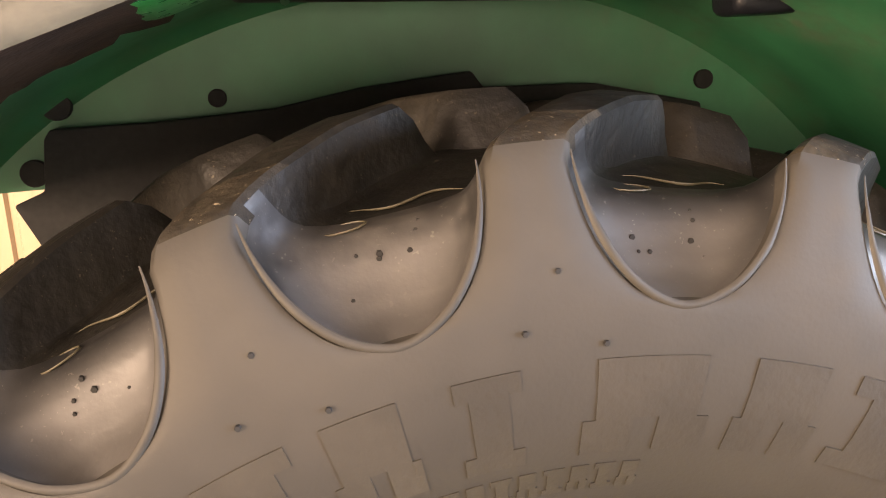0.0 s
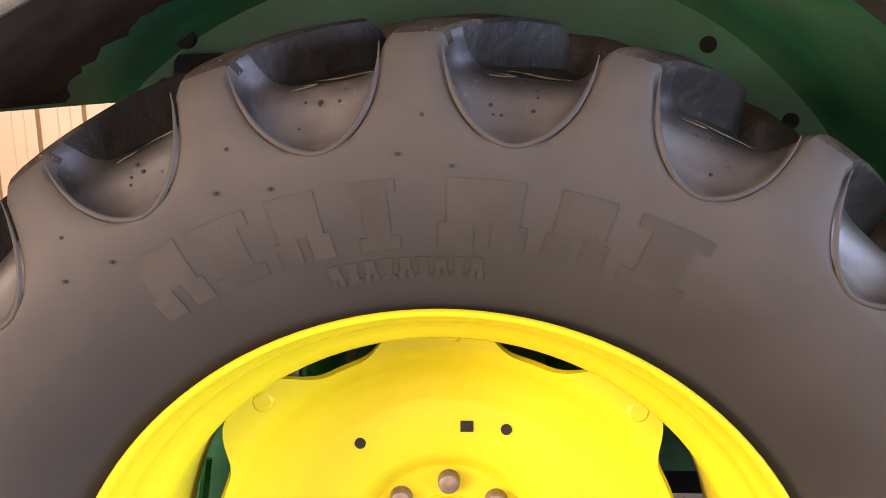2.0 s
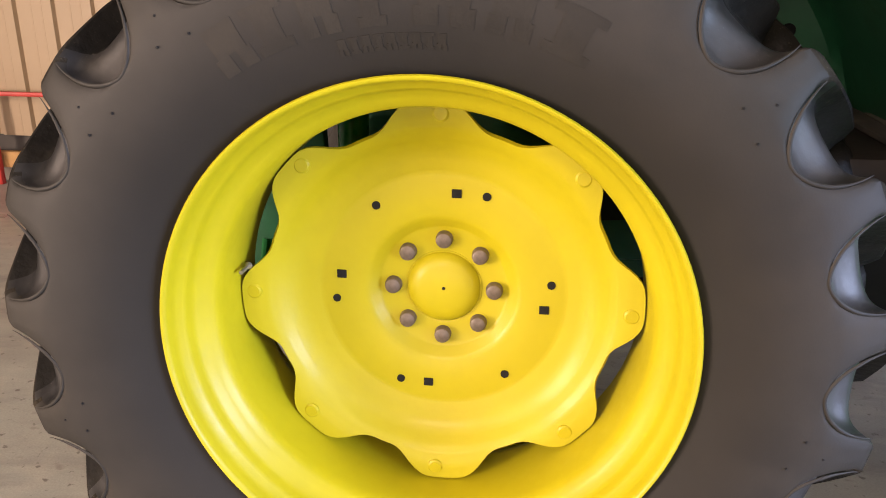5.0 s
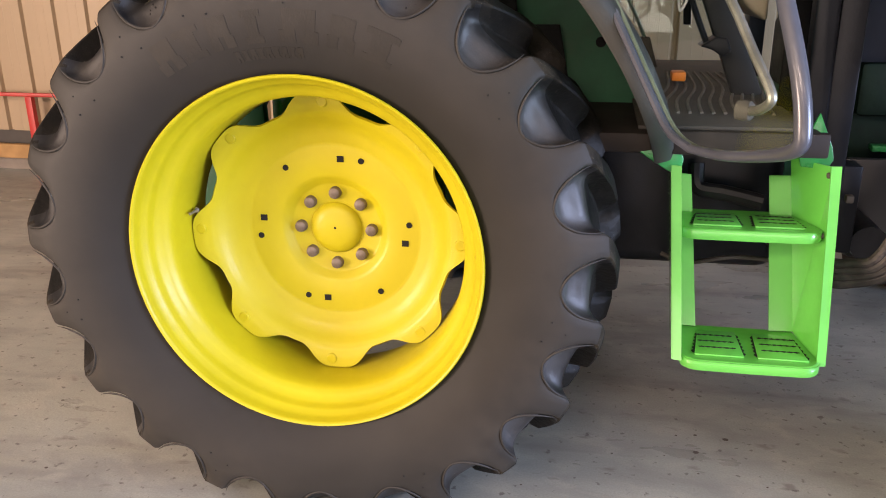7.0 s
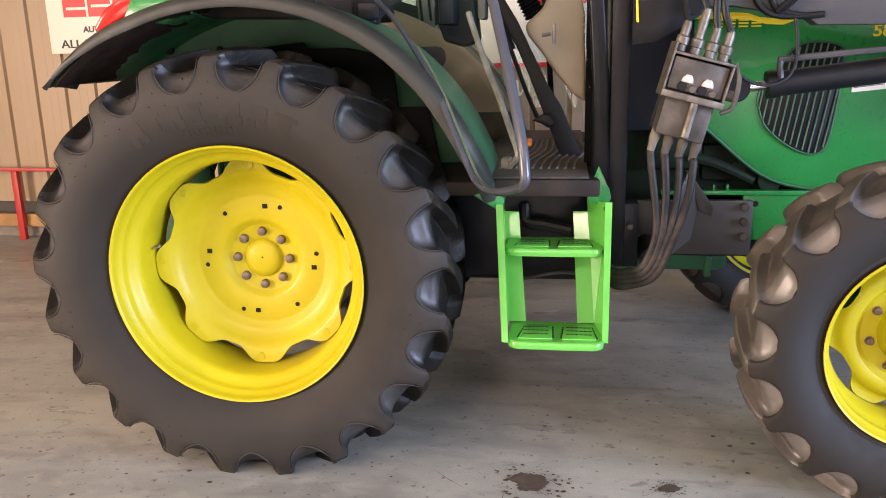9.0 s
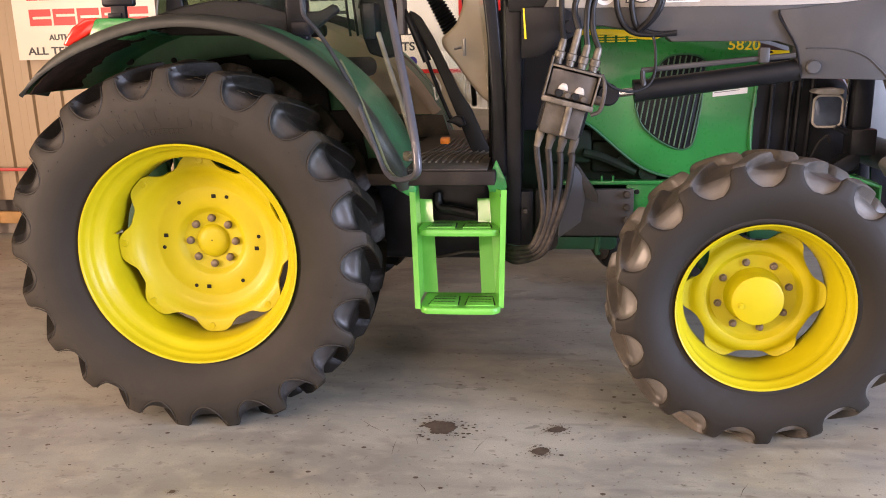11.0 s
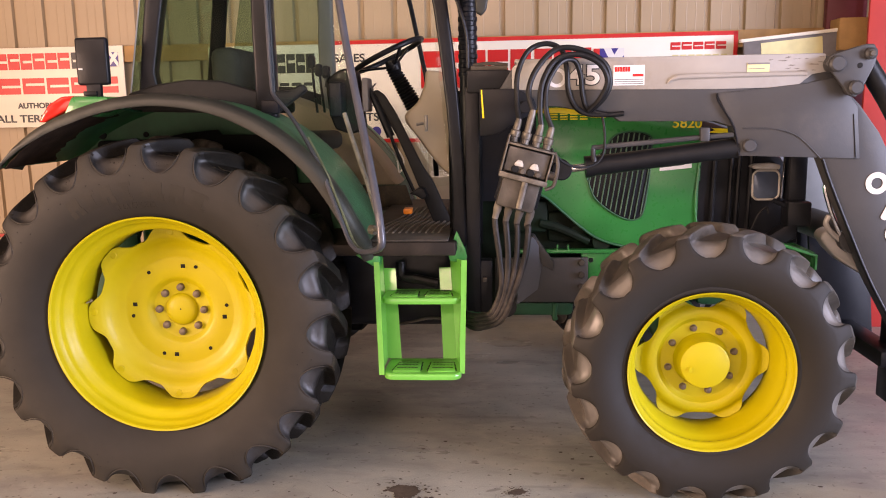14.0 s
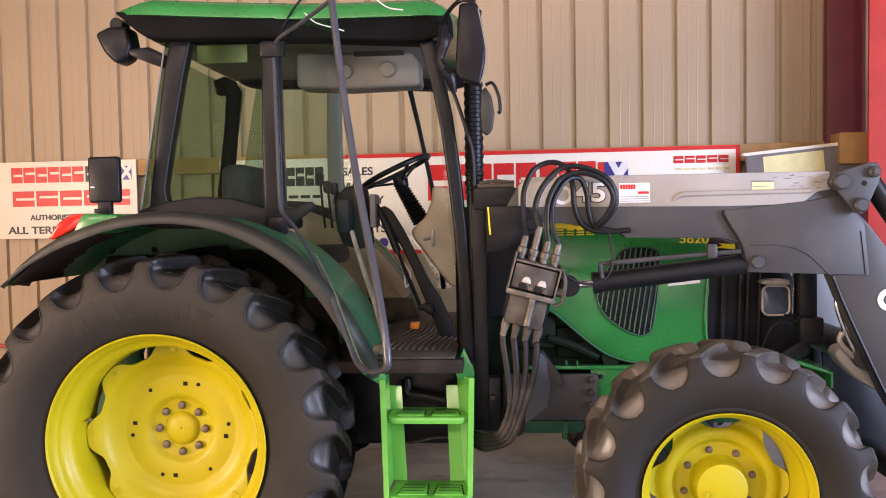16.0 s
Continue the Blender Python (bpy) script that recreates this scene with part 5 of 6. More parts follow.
part("assist_ram", solid([tube([(-0.255, 0.60, 0.70), (-0.250, 0.60, 1.12)], 0.036, 18, smooth_line=False), disc((-0.25, 0.555, 1.13), 0.045, 0.09, "y", 18)]), "green", tractor, "bright green lift assist ram")
part("hose_fitting", tube([(-0.19, 0.58, 0.93), (-0.175, 0.57, 0.965), (-0.15, 0.57, 0.975), (-0.13, 0.60, 0.975)], 0.008, 8), "silver_dull", tractor)
bracket = part("lift_bracket", solid([prism([(-0.70, 0.62), (-0.52, 0.58), (-0.40, 0.56), (-0.345, 0.72), (-0.325, 0.90), (-0.33, 1.03), (-0.37, 1.09), (-0.46, 1.08), (-0.56, 0.96), (-0.70, 0.90)], 0.62, 0.66, "y", 0.008), tube([(-0.42, 0.61, 0.62), (-0.405, 0.60, 0.74), (-0.41, 0.60, 0.90)], 0.022, 12)]), "green_dirty", tractor, "green lift linkage bracket")
part("hose", tube([(-0.49, 0.58, 0.60), (-0.475, 0.57, 0.68), (-0.47, 0.58, 0.73)], 0.012, 10), "green", tractor)
# unseen dark casing added to block the view through to the floor
part("dark_filler", box(0.34, 0.70, 0.95, 1.30, 0.455, 0.72, 0.03, seg=3), "underside", tractor, "dark casing added to close the view under the gearbox")
part("fuel_tank", box(0.60, 1.22, 0.52, 0.90, 0.60, 0.99, 0.05, seg=3), "black", tractor, "black plastic fuel tank under the platform")
part("pipe", tube([(0.90, 0.50, 0.645), (0.955, 0.48, 0.628), (1.00, 0.48, 0.632), (1.10, 0.47, 0.655), (1.22, 0.47, 0.648)], 0.007, 8), "dusty", tractor)
part("pipe", tube([(0.97, 0.46, 0.92), (0.98, 0.44, 0.86), (1.05, 0.42, 0.85), (1.14, 0.42, 0.83)], 0.022, 10), "hose", tractor)
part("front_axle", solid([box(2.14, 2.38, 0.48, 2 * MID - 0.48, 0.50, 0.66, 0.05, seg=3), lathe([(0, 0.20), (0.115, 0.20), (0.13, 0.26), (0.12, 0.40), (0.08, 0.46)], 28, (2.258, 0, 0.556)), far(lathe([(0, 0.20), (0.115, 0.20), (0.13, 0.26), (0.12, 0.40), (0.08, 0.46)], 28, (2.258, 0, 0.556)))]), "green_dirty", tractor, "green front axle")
part("steering_rod", tube([(2.06, 0.40, 0.55), (2.06, 0.8, 0.56), (2.06, 1.84, 0.55)], 0.02, 8), "steel", tractor)

# ---- access step ----
step = part("access_step", sheet([[Vector((0.889, 0.222, 0.965)), Vector((0.897, 0.405, 0.958))], [Vector((0.916, 0.098, 0.507)), Vector((0.925, 0.29, 0.518))]], 0.007), "lime", tractor, "bright light-green two-tread access step")
part("step_edge", sheet([[Vector((0.884, 0.224, 0.967)), Vector((0.908, 0.220, 0.967))], [Vector((0.914, 0.098, 0.507)), Vector((0.934, 0.094, 0.507))]], 0.007), "lime", step)
part("step_side", sheet([[Vector((1.272, 0.255, 0.966)), Vector((1.205, 0.41, 0.956))], [Vector((1.264, 0.120, 0.508)), Vector((1.236, 0.29, 0.518))]], 0.007), "lime", step)
part("step_edge", sheet([[Vector((1.256, 0.256, 0.968)), Vector((1.280, 0.258, 0.968))], [Vector((1.250, 0.117, 0.506)), Vector((1.271, 0.120, 0.506))]], 0.007), "lime", step)
part("step_flange", sheet([[Vector((0.900, 0.4072, 0.905)), Vector((0.953, 0.407, 0.902))], [Vector((0.9065, 0.3717, 0.805)), Vector((0.9615, 0.3710, 0.803))], [Vector((0.925, 0.292, 0.518)), Vector((0.985, 0.288, 0.518))]], 0.006), "lime", step, "", 4)
part("step_flange", sheet([[Vector((1.150, 0.409, 0.905)), Vector((1.209, 0.405, 0.908))], [Vector((1.155, 0.3735, 0.805)), Vector((1.2165, 0.3695, 0.806))], [Vector((1.170, 0.288, 0.518)), Vector((1.238, 0.292, 0.518))]], 0.006), "lime", step, "", 4)
part("step_bracket", prism([(1.268, 0.945), (1.280, 0.97), (1.274, 1.0), (1.235, 1.085), (1.195, 0.985), (1.205, 0.95)], 0.325, 0.334, "y", 0.002), "green", tractor)
for bx, by, bz, ax in ((1.252, 0.262, 0.945, "x"), (0.935, 0.352, 0.74, "y"), (0.938, 0.342, 0.70, "y"), (1.205, 0.345, 0.71, "y"), (1.248, 0.235, 0.80, "x")):
    part("bolt", disc((bx, by, bz), 0.0075, 0.008, ax, 12), "dusty", step)


def jagged(x0, y0, x1, y1, z, half):
    """A narrow slot with toothed edges, on a flat tread."""
    n, way = 12, Vector((x1 - x0, y1 - y0)).normalized()
    side = Vector((-way.y, way.x))
    mid = [Vector((x0, y0)).lerp(Vector((x1, y1)), i / n) for i in range(n + 1)]
    wide = [half * (1.7 if i % 2 else 0.5) for i in range(n + 1)]
    edge = [(p + side * w)[:] for p, w in zip(mid, wide)] + [(p - side * w)[:] for p, w in zip(mid[::-1], wide[::-1])]
    return prism(edge, z, z + 0.001, "z", 0)


def tread(z, y0, y1):
    """A pressed tread: a plate with round front corners and a rolled lip, two raised pads and their toothed slots."""
    a, b = (0.913, 1.256) if z > 0.7 else (0.930, 1.258)
    front = []
    for i in range(9):
        f = radians(90 * i / 8)
        front.append((a + 0.045 - 0.045 * math.cos(f), y0 + 0.042 - 0.040 * math.sin(f)))
    pts = [(a + 0.006, y1)] + front + [((a + b) / 2, y0)] + [(a + b - x, y) for x, y in front[::-1]] + [(b - 0.030, y1)]
    lip = [[Vector((x, y, z)) + Vector((((a + b) / 2 - x) * g, (y1 - y) * g, -d)) for x, y in pts[1:-1]] for g, d in ((0.035, -0.0005), (0.010, 0.001), (0.0, 0.006), (0.0, 0.022), (0.012, 0.027))]
    t = part("tread", solid([prism(pts, z - 0.006, z - 0.001, "z", 0), sheet(lip, 0.004)]), "lime", step, "light-green pressed step tread", 60)
    deep = (y1 - y0) - 0.075
    for x0, lean in ((a + 0.035, 0.022), (a + 0.185, -0.010)):
        w = 0.118
        q = [(x0, y0 + 0.034), (x0 + w, y0 + 0.034), (x0 + w - 0.012 + lean * 0.4, y0 + 0.034 + deep), (x0 + 0.012 + lean * 0.4, y0 + 0.034 + deep)]
        part("pad", prism(q, z - 0.001, z + 0.0045, "z", 0.002), "lime", t, "raised pad of the tread")
        for k in range(1, 4):
            f = k / 4 + 0.04
            y = y0 + 0.034 + deep * f
            part("slot", jagged(x0 + 0.014, y, x0 + w - 0.014, y, z + 0.0045, 0.0022), "hole", t, "near-black toothed strip standing in for a grip slot", 0)
        for (x1, y2), (x3, y4) in ((q[0], q[3]), (q[1], q[2])):
            part("slot", jagged(x1, y2 + 0.012, x3, y4 - 0.012, z + 0.0002, 0.0042), "hole", t, "near-black toothed strip standing in for a grip slot", 0)
    return t


tread(0.812, 0.205, 0.395)
tread(0.517, 0.075, 0.295)

# ---- mirrors, lamps, exhaust ----
mirror = part("side_mirror", prism([(1.245, 2.515), (1.235, 2.40), (1.224, 2.24), (1.245, 2.205), (1.325, 2.179), (1.343, 2.25), (1.353, 2.32), (1.335, 2.45), (1.318, 2.515)], 0.19, 0.235, "y", 0.014, seg=3), "black", tractor, "tall black side mirror")
part("mirror_arm", tube([(1.14, 0.40, 2.44), (1.19, 0.30, 2.50), (1.25, 0.22, 2.53), (1.31, 0.21, 2.52)], 0.009, 8), "black", mirror)
part("mirror_arm", tube([(1.14, 0.40, 2.30), (1.20, 0.30, 2.26), (1.24, 0.24, 2.27)], 0.008, 8), "black", mirror)
part("mirror_face", prism(rounded(0.085, 0.26, 0.03), 0.236, 0.239, "y", 0, Matrix.Translation((1.285, 0, 2.35)) @ pose(0, 0, 0, 0, -6, 0)), "mirror", mirror)
part("mirror_edge", tube([(1.322, 0.195, 2.49), (1.350, 0.195, 2.33), (1.342, 0.195, 2.24), (1.326, 0.195, 2.19)], 0.003, 8), "silver_dull", mirror)
mirror = part("round_mirror", prism([(1.325, 2.17), (1.345, 2.19), (1.37, 2.15), (1.382, 2.08), (1.372, 2.01), (1.35, 1.985), (1.328, 2.0), (1.322, 2.08)], 0.29, 0.32, "y", 0.008, seg=3), "flare", tractor, "small grey convex mirror")
part("mirror_arm", tube([(1.345, 0.31, 2.20), (1.375, 0.31, 2.205), (1.40, 0.31, 2.15), (1.405, 0.31, 2.09), (1.395, 0.31, 2.08)], 0.007, 8), "black", mirror)
part("mirror_bracket", solid([tube([(1.16, 0.38, 2.49), (1.17, 0.36, 2.40), (1.15, 0.36, 2.32), (1.19, 0.36, 2.25), (1.21, 0.37, 2.18)], [0.02, 0.028, 0.02, 0.026, 0.012], 10), box(1.12, 1.20, 0.37, 0.43, 2.40, 2.50, 0.012), tube([(1.20, 0.38, 2.20), (1.25, 0.38, 2.05), (1.285, 0.39, 1.92), (1.29, 0.40, 1.78)], 0.008, 8)]), "black", tractor, "black mirror bracket and cable")
stack = [(0, 0.0)]
for i in range(41):
    stack += [(0.040 if i % 2 else 0.0435, 0.02 * i), (0.040 if i % 2 else 0.0435, 0.02 * i + 0.016)]
stack += [(0, 0.83)]
bm = lathe(stack, 24)
bmesh.ops.transform(bm, matrix=Matrix.Translation((1.285, 0.55, 1.75)) @ pose(0, 0, 0, 90, 0, 0), verts=bm.verts)
part("exhaust_shield", bm, "black", tractor, "ribbed black exhaust shield", 20)
part("exhaust_pipe", tube([(1.285, 0.55, 1.00), (1.285, 0.55, 1.76)], 0.038, 20, smooth_line=False), "black", tractor, "black exhaust pipe below the shield")
# black filler added to close the gap behind the mast
part("side_panel", box(1.19, 1.345, 0.60, 0.62, 0.98, 1.69, 0.004), "underside", tractor, "black filler between cab and bonnet")
wl = part("work_lamp", solid([prism([(-0.425, 2.505), (-0.36, 2.535), (-0.27, 2.535), (-0.255, 2.45), (-0.275, 2.39), (-0.33, 2.365), (-0.385, 2.42)], 0.46, 0.58, "y", 0.02, seg=3)]), "black", tractor, "black rear work lamp under the roof")
part("lamp_bracket", solid([prism([(-0.28, 2.43), (-0.26, 2.40), (-0.12, 2.345), (-0.10, 2.40), (-0.18, 2.44)], 0.47, 0.55, "y", 0.01), disc((-0.325, 0.47, 2.545), 0.03, 0.08)]), "black", wl)
part("aerial_cable", tube([(0.47, 0.36, 2.475), (0.53, 0.33, 2.55), (0.60, 0.33, 2.63)], 0.005, 6), "black", tractor)
part("aerial_cable", tube([(0.56, 0.35, 2.55), (0.62, 0.33, 2.49), (0.70, 0.34, 2.465), (0.74, 0.36, 2.455)], 0.003, 6), "decal_white", tractor)
part("aerial_cable", tube([(0.86, 0.33, 2.60), (0.93, 0.34, 2.545), (1.00, 0.34, 2.53)], 0.003, 6), "decal_white", tractor)

# ---- front loader ----
front_loader = thing("front_loader", (2.0, 0.45, 0.75), "grey and silver hydraulic front loader mounted on the tractor", "front loader")


def pair(name, make, mat, parent, label="", smooth=35):
    a = part(name, make(), mat, parent, label, smooth)
    part(name, far(make()), mat, parent, label, smooth)
    return a


pair("mast", lambda: solid([box(1.273, 1.337, 0.42, 0.53, 0.70, 1.70, 0.006), box(1.30, 1.388, 0.44, 0.52, 0.69, 0.93, 0.006), prism([(1.284, 1.675), (1.284, 1.772), (1.45, 1.772), (1.482, 1.765), (1.482, 1.675)], 0.41, 0.54, "y", 0.006)]), "black", front_loader, "black loader mast beside the bonnet")
part("mast_top", solid([box(1.30, 1.46, 0.43, 0.52, 1.7705, 1.79, 0.004), tube([(1.31, 0.45, 1.793), (1.38, 0.44, 1.80), (1.46, 0.46, 1.793)], 0.008, 8)]), "dusty", front_loader)
part("mast_cheek", prism([(1.338, 1.69), (1.50, 1.69), (1.54, 1.668), (1.572, 1.645), (1.586, 1.60), (1.50, 1.548), (1.42, 1.50), (1.338, 1.49)], 0.374, 0.384, "y", 0.003), "black", front_loader, "black steel cheek plate of the mast")
part("mast_stripe", prism([(1.344, 1.687), (1.350, 1.687), (1.359, 1.567), (1.350, 1.568)], 0.371, 0.3735, "y", 0.0005), "decal", front_loader, "short yellow stripe")
part("mast_pin", disc((1.535, 0.352, 1.612), 0.026, 0.03), "black", front_loader)
part("mast_plate", sheet([[Vector((1.503, 0.50, 0.712)), Vector((1.506, 0.50, 0.836)), Vector((1.545, 0.53, 0.95)), Vector((1.572, 0.55, 1.022))], [Vector((1.555, 0.56, 0.735)), Vector((1.560, 0.565, 0.85)), Vector((1.58, 0.575, 0.955)), Vector((1.590, 0.58, 1.00))], [Vector((1.603, 0.62, 0.757)), Vector((1.624, 0.62, 0.881)), Vector((1.615, 0.61, 0.93)), Vector((1.605, 0.60, 0.97))]], 0.006), "blue_grey", front_loader, "grey folded mast plate, blue daylight put into its colour")
part("mast_plate", prism([(1.572, 1.022), (1.588, 1.018), (1.678, 0.886), (1.674, 0.848), (1.622, 0.875), (1.60, 0.96)], 0.60, 0.66, "y", 0.004), "loader", front_loader)
sub = part("subframe", box(1.40, 1.85, 0.725, 0.755, 0.668, 0.888, 0.004), "loader", front_loader, "grey loader subframe plate with bolts")
for bz in (0.865, 0.805, 0.745):
    part("bolt", disc((1.818, 0.705, bz), 0.0165, 0.022, "y", 14, 0.004), "dusty", sub)
part("subframe_pin", tube([(1.695, 0.74, 0.66), (1.69, 0.74, 0.60), (1.695, 0.74, 0.575)], 0.014, 8), "green_dirty", sub)
part("cross_tube", tube([(1.45, 0.5, 0.70), (1.45, 1.74, 0.70)], 0.05, 16, smooth_line=False), "black", front_loader)


def boom():
    return prism([(1.42, 1.68), (1.44, 1.621), (1.501, 1.612), (1.668, 1.612), (1.788, 1.589), (1.893, 1.578), (1.937, 1.544), (2.337, 1.538), (2.41, 1.515), (2.433, 1.395), (2.94, 1.378), (2.90, 1.60), (2.815, 1.72), (2.79, 1.802), (1.487, 1.79)], 0.385, 0.47, "y", 0.005)


arm = pair("arm", boom, "loader", front_loader, "dark grey loader boom")
pair("arm_cover", lambda: solid([prism([(1.478, 1.684), (1.478, 1.775), (1.50, 1.797), (2.775, 1.810), (2.785, 1.737), (2.725, 1.727), (2.660, 1.676), (2.35, 1.672)], 0.378, 0.388, "y", 0.003), box(1.49, 2.77, 0.379, 0.475, 1.795, 1.812, 0.004)]), "silver", front_loader, "silver painted loader boom cover")
part("cover_fold", tube([(2.13, 0.3765, 1.700), (2.16, 0.3745, 1.722), (2.24, 0.3745, 1.728), (2.70, 0.3745, 1.731)], [0.004, 0.011, 0.012, 0.010], 10), "silver", front_loader)
for k in range(16):
    sx, sz = 2.77 - 0.24 * random.random() ** 1.6, random.uniform(1.742, 1.80)
    ln, dz = random.uniform(0.012, 0.05), random.uniform(-0.004, 0.004)
    edge = [(sx - ln * c, sz + dz * c + 0.0022 * q * random.uniform(0.4, 1.3)) for c, q in ((0, 0.2), (0.2, 1), (0.45, 0.6), (0.7, 1.1), (1, 0.1), (0.8, -0.6), (0.5, -1), (0.3, -0.5))]
    part("scuff", prism(edge, 0.3768, 0.3776, "y", 0), "scuff", front_loader)
pair("gusset", lambda: prism([(2.335, 1.655), (2.408, 1.517), (2.438, 1.392), (2.938, 1.374), (2.915, 1.59), (2.82, 1.715), (2.70, 1.69), (2.40, 1.66)], 0.372, 0.384, "y", 0.003), "loader", front_loader, "grey welded side plate")
part("weld_line", tube([(2.338, 0.371, 1.655), (2.345, 0.371, 1.62), (2.41, 0.371, 1.515), (2.438, 0.371, 1.395)], 0.004, 6), "black", front_loader)
part("weld_line", tube([(2.45, 0.371, 1.508), (2.58, 0.371, 1.503), (2.67, 0.371, 1.475), (2.735, 0.371, 1.42), (2.775, 0.371, 1.378)], 0.004, 6), "loader", front_loader)
part("weld_line", tube([(2.90, 0.371, 1.56), (2.92, 0.371, 1.378)], 0.002, 6), "grille", front_loader)


def leg():
    return prism([(2.765, 1.42), (2.85, 1.68), (2.93, 1.60), (3.02, 1.48), (3.42, 0.70), (3.45, 0.36), (3.30, 0.30), (3.235, 0.46), (3.155, 0.60), (3.015, 0.85), (2.895, 1.11), (2.825, 1.27)], 0.388, 0.468, "y", 0.006)


pair("lower_arm", leg, "loader", front_loader, "grey lower loader arm")
part("leg_seam", tube([(2.79, 0.384, 1.372), (2.83, 0.384, 1.27), (2.90, 0.384, 1.11), (3.02, 0.384, 0.85), (3.16, 0.384, 0.60)], 0.007, 8), "black", front_loader)
link = pair("link_plate", lambda: prism([(2.755, 1.765), (2.775, 1.800), (2.83, 1.818), (2.91, 1.842), (2.945, 1.842), (2.962, 1.815), (2.955, 1.765), (2.91, 1.665), (2.885, 1.628), (2.855, 1.638), (2.80, 1.71)], 0.325, 0.343, "y", 0.005, seg=3), "loader", front_loader, "grey triangular pivot plate")
for px, pz, pr in ((2.799, 1.765, 0.034), (2.929, 1.803, 0.024), (2.878, 1.668, 0.030)):
    part("pivot_pin", disc((px, 0.300, pz), pr, 0.16, "y", 24, 0.008), "loader", link)
part("plate_hole", disc((2.893, 0.3235, 1.757), 0.012, 0.004), "hole", link)
part("pin_head", disc((2.929, 0.292, 1.803), 0.012, 0.01, "y", 12), "dusty", link)
part("link_rod", tube([(2.93, 0.41, 1.80), (3.05, 0.41, 1.62), (3.42, 0.41, 0.98)], 0.042, 16, smooth_line=False), "hose", front_loader, "dark loader tilt cylinder")
# white brand shapes on the lower arm
for px, pz, a in ((3.022, 1.268, 0), (3.075, 1.15, 1), (3.118, 1.05, 0)):
    if a:
        part("arm_mark", prism(rounded(0.03, 0.085, 0.012), 0.383, 0.3865, "y", 0.001, Matrix.Translation((px, 0, pz)) @ pose(0, 0, 0, 0, 25, 0)), "decal_white", front_loader, "white painted mark")
    else:
        bm = lathe([(0.024, 0), (0.024, -0.003), (0.047, -0.003), (0.047, 0)], 28, closed=True)
        bmesh.ops.transform(bm, matrix=Matrix.Translation((px, 0.3865, pz)), verts=bm.verts)
        part("arm_mark", bm, "decal_white", front_loader, "white painted ring mark")
# lift cylinder
cyl = part("lift_cylinder", solid([tube([(1.80, 0.41, 1.350), (2.44, 0.41, 1.425)], 0.043, 20, smooth_line=False), tube([(1.795, 0.41, 1.3495), (1.83, 0.41, 1.3535)], 0.047, 20, smooth_line=False)]), "hose", front_loader, "black hydraulic lift cylinder")
part("cylinder_rod", tube([(1.70, 0.41, 1.340), (1.80, 0.41, 1.350)], 0.017, 16, smooth_line=False), "chrome", cyl)
part("rod_eye", solid([disc((1.69, 0.365, 1.340), 0.045, 0.09, "y", 20, 0.006), tube([(1.60, 0.41, 1.36), (1.70, 0.41, 1.34)], 0.035, 12, smooth_line=False)]), "black", cyl)
part("cylinder_pin", disc((2.478, 0.352, 1.435), 0.028, 0.03, "y", 20, 0.005), "loader", cyl)
part("pipe", tube([(1.83, 0.375, 1.375), (1.825, 0.37, 1.428), (1.85, 0.37, 1.437), (2.15, 0.37, 1.462), (2.30, 0.37, 1.474), (2.41, 0.37, 1.482)], 0.011, 8), "loader", cyl)
part("pipe_clamp", box(2.27, 2.31, 0.352, 0.385, 1.455, 1.515, 0.006), "loader", cyl)
pair("lift_cylinder", lambda: tube([(1.80, 0.43, 1.352), (2.44, 0.43, 1.427)], 0.030, 10, smooth_line=False), "hose", front_loader)
# writing and labels on the boom cover
writing("boom_number", "45", 0.112, Matrix.Translation((1.716, 0.3765, 1.704)) @ pose(0, 0, 0, 90, 0, 0), "decal_white", front_loader, 0.0012, 1.22, 0.0025)
writing("boom_number_shadow", "45", 0.112, Matrix.Translation((1.715, 0.3773, 1.703)) @ pose(0, 0, 0, 90, 0, 0), "sign_black", front_loader, 0.0005, 1.22, 0.0065)
bm = lathe([(0.026, 0), (0.026, -0.002), (0.041, -0.002), (0.041, 0)], 24, closed=True)
bmesh.ops.transform(bm, matrix=Matrix.Translation((1.667, 0.3775, 1.732)), verts=bm.verts)
part("boom_ring", bm, "decal_white", front_loader, "white outlined ring mark")
lab = part("dealer_label", box(1.905, 2.035, 0.3755, 0.3785, 1.695, 1.778, 0), "decal_white", front_loader, "white dealer label with red print", 0)
part("label_bars", solid([box(1.91 + 0.011 * k, 1.919 + 0.011 * k, 0.3745, 0.3757, 1.752, 1.772, 0) for k in range(6)] + [box(1.985, 2.03, 0.3745, 0.3757, 1.731, 1.742, 0)]), "sign_red", lab, smooth=0)
part("label_lines", solid([box(1.91, 2.03, 0.3745, 0.3757, z, z + 0.003, 0) for z in (1.700, 1.709, 1.718)]), "board_grey", lab, smooth=0)
lab = part("rating_label", box(2.458, 2.548, 0.3755, 0.3785, 1.728, 1.778, 0), "decal_yellow", front_loader, "small yellow rating label", 0)
part("label_lines", solid([box(2.458, 2.548, 0.3745, 0.3757, 1.771, 1.778, 0), box(2.462, 2.53, 0.3745, 0.3757, 1.752, 1.755, 0)]), "board_grey", lab, smooth=0)
# valve block: sits askew beside the mast
V = Matrix.Translation((1.527, 0.22, 1.357)) @ pose(0, 0, 0, 0, 15, 0)
valve = local("valve_block", box(-0.080, 0.080, -0.02, 0.10, -0.17, -0.035, 0.008), "oily", front_loader, V, "oily steel hydraulic coupling block")
local("top_plate", box(-0.10, 0.10, -0.038, 0.11, 0.088, 0.097, 0.002), "oily_bright", valve, V)
for cx in (-0.10, 0.092):
